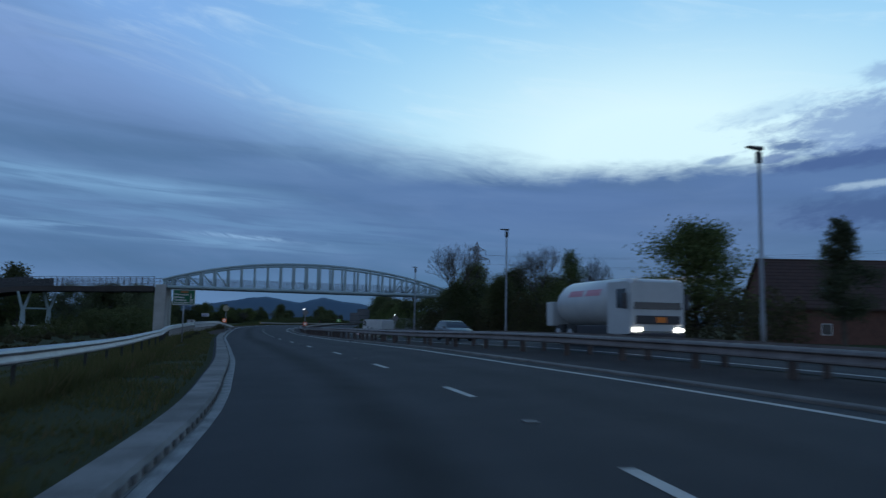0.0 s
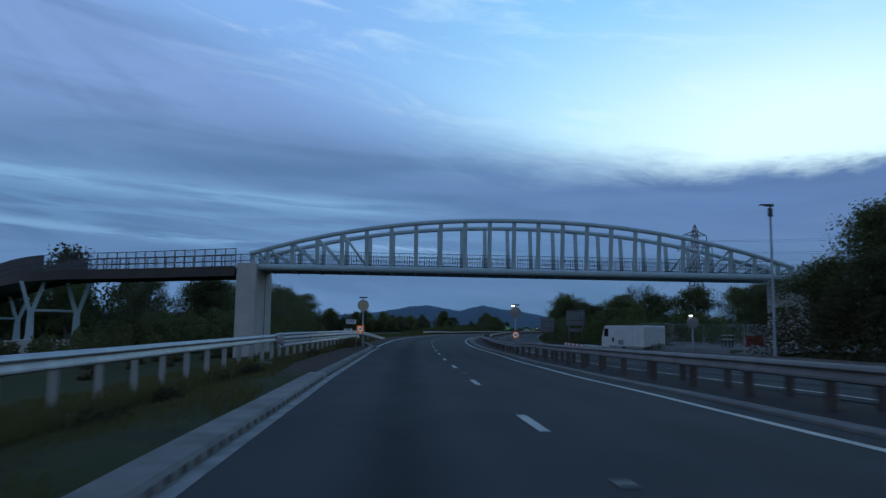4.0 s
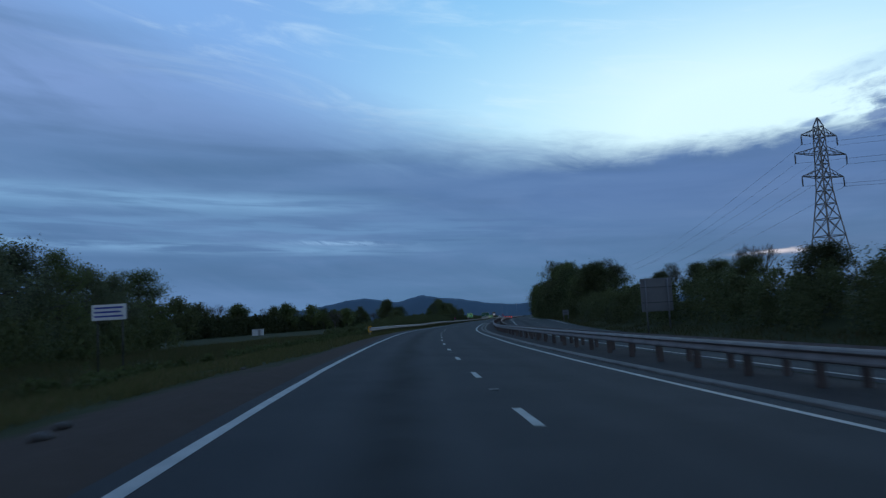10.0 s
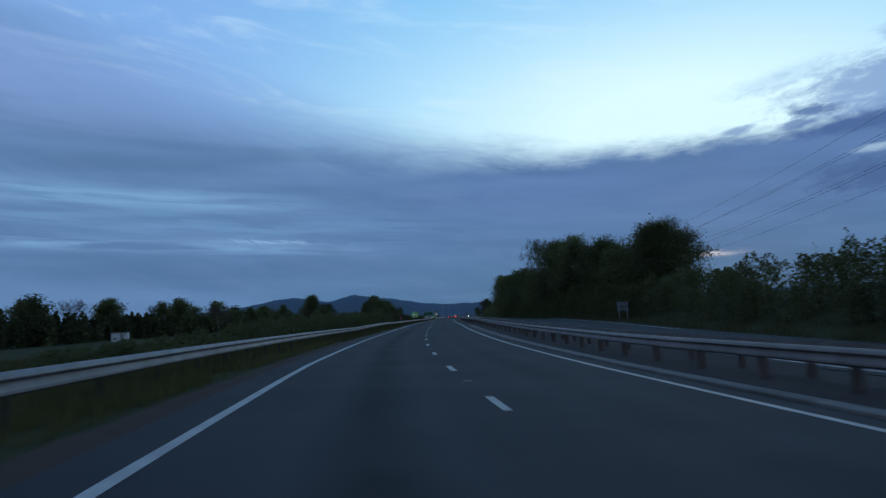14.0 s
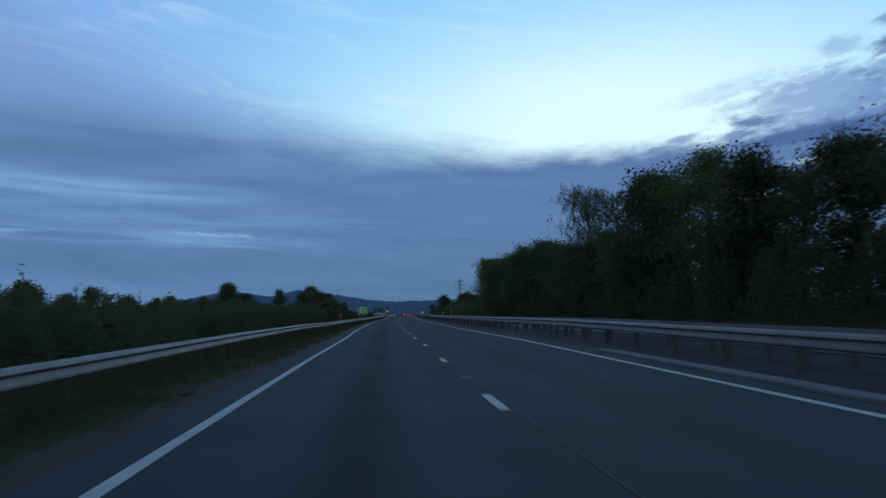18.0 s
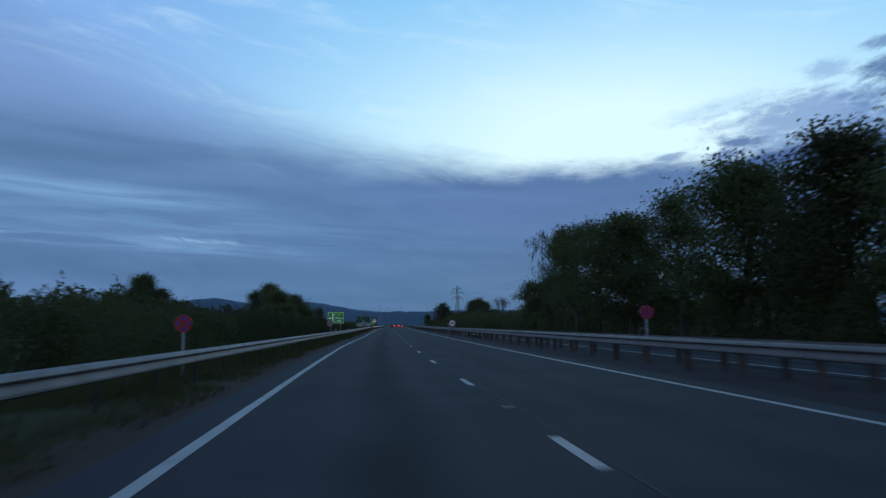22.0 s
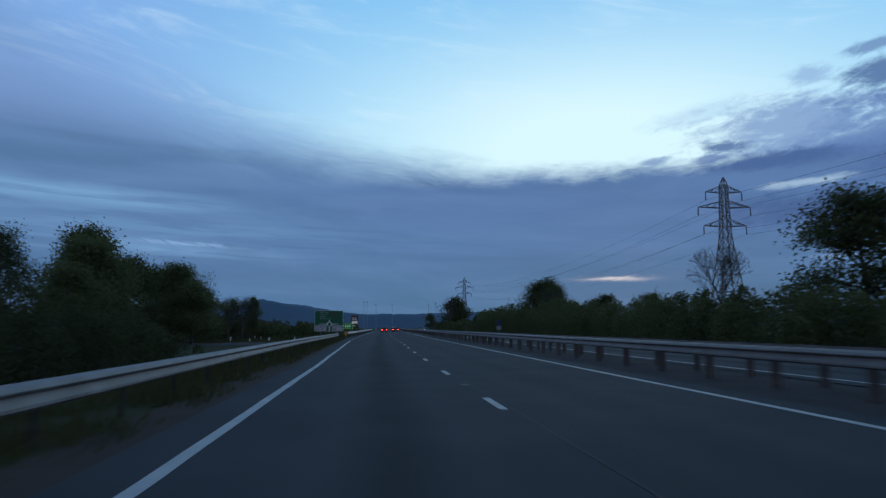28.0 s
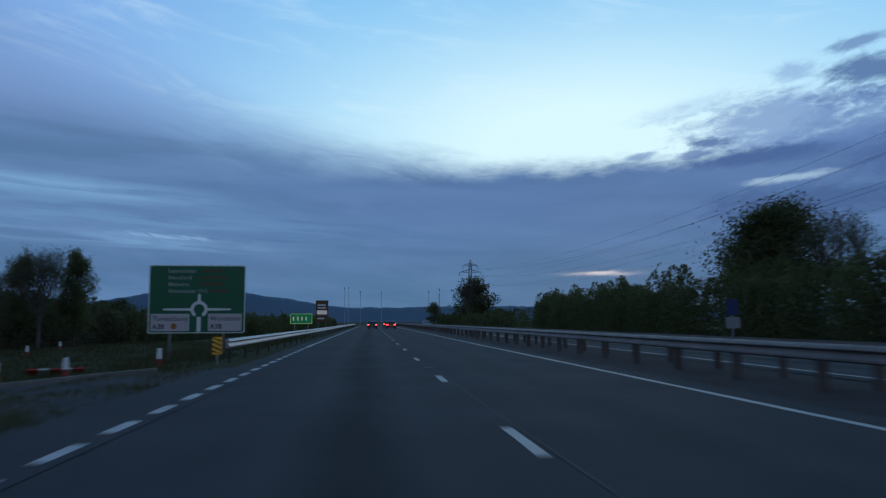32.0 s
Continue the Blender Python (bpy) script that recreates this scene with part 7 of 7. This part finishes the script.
# left: behind the ramp and along the field
for q in (("dark", 150, -27, 9.0, 1.1), ("willow", 143, -32, 9.0, 1.1), ("airy", 136, -38, 9.0, 1.2), ("willow", 168, -31, 9.6, 1.1), ("willow", 160, -33, 9.2, 1.1), ("far", 140, -40, 11.6, 0.95), ("far", 168, -46, 10, 1.2), ("willow", 186, -31, 10.8, 1.05), ("airy", 195, -33.5, 11.4, 1.05), ("willow", 204, -33.5, 11.4, 1.05), ("willow", 212, -35.5, 11.4, 1.1), ("airy", 221, -36.5, 12.0, 1.0),
          ("willow", 230, -38.5, 11.0, 1.0), ("willow", 239, -40, 10.8, 1.0), ("airy", 251.5, -42.5, 12.4, 1.35), ("far", 200, -44, 10.0, 1.3), ("far", 225, -48, 10.0, 1.3), ("far", 250, -55, 9.0, 1.3), ("dark", 176, -36, 8.5, 1.1), ("far", 196, -72, 11, 1.3), ("far", 180, -90, 11, 1.3), ("far", 220, -100, 12, 1.3),
          ("far", 128, -60, 8.0, 1.4), ("broad_b", 118, -75, 9.0, 1.4), ("far", 160, -62, 9, 1.3), ("far", 150, -85, 10, 1.4), ("dark", 105, -52, 6, 1.3), ("far", 96, -58, 8.5, 1.2), ("far", 112, -66, 9.5, 1.2)):
    tree(q[0], q[1], q[2], q[3], q[4], "beside the field")
_r = np.random.default_rng(3)
for k in range(34):
    s = 300 + 13 * k + _r.uniform(-5, 5)
    u = -(74 + 0.09 * k * 12 + _r.uniform(-8, 22))
    tree(["far", "far_b", "far", "bare", "far_b", "willow"][k % 6], s, u, _r.uniform(9.2, 14.2), _r.uniform(1.0, 1.35), "on the far side of the field")
for q in (("far", 692, -107, 14.8, 1.0), ("broad_b", 543, -57, 15.0, 0.95), ("far", 560, -62, 12, 1.1), ("broad_b", 578, -33.5, 14.6, 0.95), ("dark", 570, -30, 12.0, 1.0), ("dark", 590, -33, 12.0, 1.0), ("broad_b", 603, -30, 12.4, 1.0), ("dark", 607, -35, 12.0, 1.15), ("dark", 598, -26.5, 9.0, 1.1), ("broad_b", 616, -35, 10.6, 1.2), ("dark", 613, -31.5, 10.4, 1.1), ("dark", 625, -31.5, 9.4, 1.05), ("willow", 560, -34, 12.0, 0.9),
          ("dark", 520, -46, 10.0, 1.1), ("broad_b", 500, -44, 9.0, 1.1), ("dark", 478, -40, 7.6, 1.1), ("airy", 391, -14.6, 6.6, 0.7), ("ash", 643, -28, 9.6, 1.0), ("tall", 647, -26.6, 9.4, 0.62), ("airy", 645, -30.5, 8.8, 0.8), ("ash", 650, -32, 9.8, 1.0), ("bare", 634, -29, 7.4, 1.0), ("bare_b", 655, -30, 6.4, 1.0), ("far", 660, -50, 8, 1.2), ("far", 700, -40, 6, 1.3),
          ("dark", 540, -27, 7.2, 1.1), ("dark", 553, -25, 7.6, 1.0), ("bare", 336, -33, 6.4, 1.0)):
    tree(q[0], q[1], q[2], q[3], q[4], "behind the hedge")


def belt(name, s0, s1, ufn, wide, hfn, label, mat="leaf_dark", dens=1.0, size=0.096, seed=1):
    """A ragged belt of shrubs, as one mass of leaves."""
    rng = np.random.default_rng(seed)
    n = int((s1 - s0) * wide * 0.30 * dens)
    pts = []
    for _ in range(n):
        s = rng.uniform(s0, s1)
        k = rng.uniform(0, 1)
        u = ufn(s) + wide * k
        h = hfn(s) * (0.62 + 0.38 * math.sin(k * math.pi)) * rng.uniform(0.74, 1.12)
        r = rng.uniform(0.7, 1.25) * min(1.0, 0.35 + h / 5)
        base = ground_height(s, u)
        p = at(s, u, 0, False)
        m = int(62 * (h + 0.8) * (0.15 / size) ** 1.2)
        t = rng.uniform(0, 1, m) ** 0.8
        ang = rng.uniform(0, 2 * math.pi, m)
        rad = r * np.sqrt(np.clip(1 - (t * 0.98) ** 3, 0.03, 1)) * rng.uniform(0.55, 1.15, m)
        pts.append(np.stack([p.x + rad * np.cos(ang), p.y + rad * np.sin(ang), base + h * t + rng.normal(size=m) * 0.08], 1))
        # a few shoots above the mass
        if rng.uniform() < 0.2:
            j = 14
            tt = np.linspace(0, 1, j)
            pts.append(np.stack([p.x + rng.normal() * 0.3 * tt + rng.normal(size=j) * 0.07, p.y + rng.normal() * 0.3 * tt + rng.normal(size=j) * 0.07, base + h * 0.9 + tt * rng.uniform(0.5, 1.4)], 1))
    me = leaf_mesh(name, np.concatenate(pts), size, mat, rng)
    return tagged(new(name, me), label, "bushes", kind="stuff")


belt("bushes", 30, 104, lambda s: 23.2, 5.0, lambda s: np.interp(s, [30, 50, 75, 104], [3.0, 4.2, 4.6, 4.4]), "dark bushes on the far verge before the bridge", "leaf_brown", seed=1)
belt("bushes", 134, 178, lambda s: np.interp(s, [134, 150, 178], [26.5, 23.6, 23.4]), 9.0, lambda s: np.interp(s, [134, 146, 160, 178], [3.0, 4.2, 5.0, 4.6]), "dense green bushes on the knoll", "leaf", seed=2)
belt("bushes", 176, 292, lambda s: 23.4, 6.5, lambda s: np.interp(s, [176, 200, 225, 260, 292], [3.8, 3.5, 3.6, 3.6, 3.8]), "tangled bushes on the bank beyond the road", "leaf_dark", seed=3)
belt("bushes", 290, 470, lambda s: 22.6, 5.0, lambda s: np.interp(s, [290, 330, 420, 450, 470], [3.8, 4.6, 4.4, 3.0, 2.8]), "dark undergrowth along the edge of the wood", seed=4)
belt("bushes", 466, 690, lambda s: 22.4, 7.0, lambda s: np.interp(s, [466, 500, 560, 620, 690], [3.0, 3.2, 3.7, 5.2, 5.2]), "long dark hedge of bushes on the far verge", seed=5, dens=1.25, size=0.105)
belt("bushes", 690, 830, lambda s: 21.5, 5.0, lambda s: 3.4, "distant dark hedge on the far verge", seed=6, dens=0.6, size=0.24)
belt("hedge", 240, 420, lambda s: np.interp(s, [240, 300, 420], [-15.5, -16.5, -17.0]), 6.5, lambda s: np.interp(s, [240, 262, 285, 330, 420], [1.4, 1.9, 2.7, 3.5, 3.9]), "thick dark hedge behind the barrier", seed=7, dens=1.3, size=0.078)
belt("hedge", 418, 560, lambda s: np.interp(s, [418, 530, 560], [-18.0, -18.5, -23.0]), 7.0, lambda s: np.interp(s, [418, 480, 535, 552, 560], [3.7, 3.8, 3.6, 1.6, 0.8]), "thick dark hedge behind the barrier", seed=8, dens=1.3, size=0.08)
belt("hedge", 660, 800, lambda s: np.interp(s, [660, 690, 800], [-32, -24, -16]), 6.0, lambda s: 3.6, "dark hedge beyond the side road", seed=9, dens=1.1, size=0.18)
belt("undergrowth", 596, 640, lambda s: np.interp(s, [596, 640], [-38, -37]), 6.0, lambda s: 4.2, "dark undergrowth below the trees by the side road", seed=24, dens=0.9, size=0.12)
belt("undergrowth", 640, 684, lambda s: np.interp(s, [640, 684], [-37, -30]), 7.0, lambda s: 3.9, "dark tangled scrub behind the fence", "leaf_brown", seed=25, dens=0.9, size=0.13)
belt("undergrowth", 655, 705, lambda s: -80.0, 46.0, lambda s: 6.6, "dark mass of bushes behind the wooden fence", seed=20, dens=0.55, size=0.22)
belt("undergrowth", 104, 256, lambda s: np.interp(s, [104, 140, 186, 256], [-30, -26, -33, -46]), 8.0, lambda s: np.interp(s, [104, 118, 130, 256], [1.4, 2.6, 4.2, 4.6]), "dark undergrowth below the field trees", seed=10, size=0.125)
belt("undergrowth", 256, 700, lambda s: np.interp(s, [256, 300, 400, 700], [-66, -84, -92, -110]), 9.0, lambda s: 7.2, "dark tree line across the field", seed=11, dens=0.8, size=0.40)
belt("undergrowth", 20, 110, lambda s: np.interp(s, [20, 60, 110], [-44, -36, -30]), 7.0, lambda s: 1.2, "low dark scrub before the ramp", seed=12, dens=0.7, size=0.14)


belt("undergrowth", 96, 190, lambda s: np.interp(s, [96, 130, 190], [-66, -72, -78]), 7.0, lambda s: 6.4, "dark trees' undergrowth beyond the ramp", seed=17, dens=0.8, size=0.3)
belt("undergrowth", 136, 166, lambda s: np.interp(s, [136, 166], [-48, -42]), 6.0, lambda s: 6.0, "dense dark trees and scrub beyond the ramp", seed=18, dens=1.2, size=0.16)
belt("scrub", 24, 116, lambda s: np.interp(s, [24, 60, 116], [-46, -40, -36]), 24.0, lambda s: 0.45, "rough brown scrub and brambles below the ramp", "leaf_brown", dens=0.28, size=0.13, seed=19)
belt("hawthorn", 216, 300, lambda s: 23.0, 3.0, lambda s: 2.6, "pale blossoming hawthorn among the bushes", "leaf_pale", dens=0.22, size=0.10, seed=13)


def turf(name, s0, s1, ua, ub, per, high, label, seed, mat="grass"):
    """Blades of grass along the verge."""
    rng = np.random.default_rng(seed)
    n = int((s1 - s0) * per)
    s = rng.uniform(s0, s1, n)
    a = np.array([ua(x) for x in s])
    b = np.array([ub(x) for x in s])
    u = a + (b - a) * rng.uniform(0, 1, n)
    clump = np.array([noise.noise((x * 0.35, y * 0.5, 2.0)) for x, y in zip(s, u)])
    ok = clump + rng.uniform(-0.3, 0.5, n) > 0.0
    s, u, clump = s[ok], u[ok], clump[ok]
    n = len(s)
    z = np.array([ground_height(x, y) for x, y in zip(s, u)])
    base = np.array([tuple(at(x, y, 0, False)) for x, y in zip(s, u)])
    base[:, 2] = z
    h = high * rng.uniform(0.35, 1.2, n) * (0.8 + clump)
    ang = rng.uniform(0, 2 * math.pi, n)
    w = rng.uniform(0.012, 0.03, n)
    v = np.empty((n, 3, 3), np.float32)
    d = np.stack([np.cos(ang), np.sin(ang), np.zeros(n)], 1)
    v[:, 0], v[:, 1] = base - d * w[:, None], base + d * w[:, None]
    v[:, 2] = base + np.stack([rng.normal(size=n) * 0.3 * h, rng.normal(size=n) * 0.3 * h, h], 1)
    me = bpy.data.meshes.new(name)
    me.vertices.add(n * 3)
    me.vertices.foreach_set("co", v.ravel())
    me.loops.add(n * 3)
    me.loops.foreach_set("vertex_index", np.arange(n * 3, dtype=np.int32))
    me.polygons.add(n)
    me.polygons.foreach_set("loop_start", np.arange(0, n * 3, 3, dtype=np.int32))
    me.materials.append(M[mat])
    me.update()
    me.validate()
    tagged(new(name, me), label, "grass", kind="stuff")


turf("verge_grass", 0, 112, lambda s: LEFT_LINE(s) - float(np.interp(s, [0, 70, 90, 112], [1.0, 1.0, 3.0, 3.6])), lambda s: -10.0, 800, 0.17, "short rough grass on the verge", 21)
turf("verge_grass", 112, 262, lambda s: -13.0, lambda s: float(np.interp(s, [112, 118, 160, 182], [-5.6, -6.4, -6.2, -4.0])), 800, 0.30, "patchy grass on the verge", 22)
turf("verge_grass", 260, 600, lambda s: -9.5, lambda s: LEFT_LINE(s) - 1.25, 420, 0.20, "rough grass between road and barrier", 23)
turf("verge_grass", 118, 320, lambda s: 20.6, lambda s: 24.0, 90, 0.45, "long grass on the far bank", 24)

turf("rough_grass", 150, 300, lambda s: -34.0, lambda s: -12.5, 900, 0.55, "long rough grass beside the field", 25)
belt("weeds", 150, 262, lambda s: np.interp(s, [150, 200, 262], [-14, -13, -12]), 4.0, lambda s: np.interp(s, [150, 215, 240, 262], [0.5, 0.7, 0.9, 1.4]), "dark weeds and low scrub beyond the verge", "leaf", seed=14, dens=0.9, size=0.09)

belt("undergrowth", 296, 486, lambda s: 36.0, 5.0, lambda s: 3.6, "dark trees' undergrowth behind the wood", seed=15, dens=0.6, size=0.2)
turf("verge_grass", 600, 660, lambda s: -30.0, lambda s: -5.9, 700, 0.3, "rough grass beyond the side road", 26)
turf("verge_grass", 0, 84, lambda s: LEFT_RAIL_A(s) - 0.4, lambda s: LEFT_RAIL_A(s) + 0.8, 420, 0.55, "long grass growing up round the barrier posts", 27)
turf("verge_grass", 225, 577, lambda s: LEFT_RAIL_B(s) - 3.5, lambda s: LEFT_RAIL_B(s) + 0.5, 160, 0.5, "long grass growing up round the barrier posts", 28)
turf("verge_grass", 84, 128, lambda s: LEFT_RAIL_A(s) - 1.0, lambda s: LEFT_RAIL_A(s) + 1.5, 330, 0.32, "ragged grass and weeds round the barrier feet", 29)
belt("weeds", 104, 111, lambda s: -4.9, 1.3, lambda s: 0.62, "low weeds round the foot of the sign", "leaf_brown", seed=21, dens=2.2, size=0.05)
belt("weeds", 66, 100, lambda s: LEFT_RAIL_A(s) + 0.5, 0.9, lambda s: 0.30, "low weeds along the bare verge", "leaf_brown", seed=22, dens=0.9, size=0.05)
belt("weeds", 442, 449, lambda s: NEAR_RAIL(s) + 0.1, 0.7, lambda s: 0.42, "clumps of weeds in the central reserve", "leaf_brown", seed=23, dens=2.0, size=0.05)
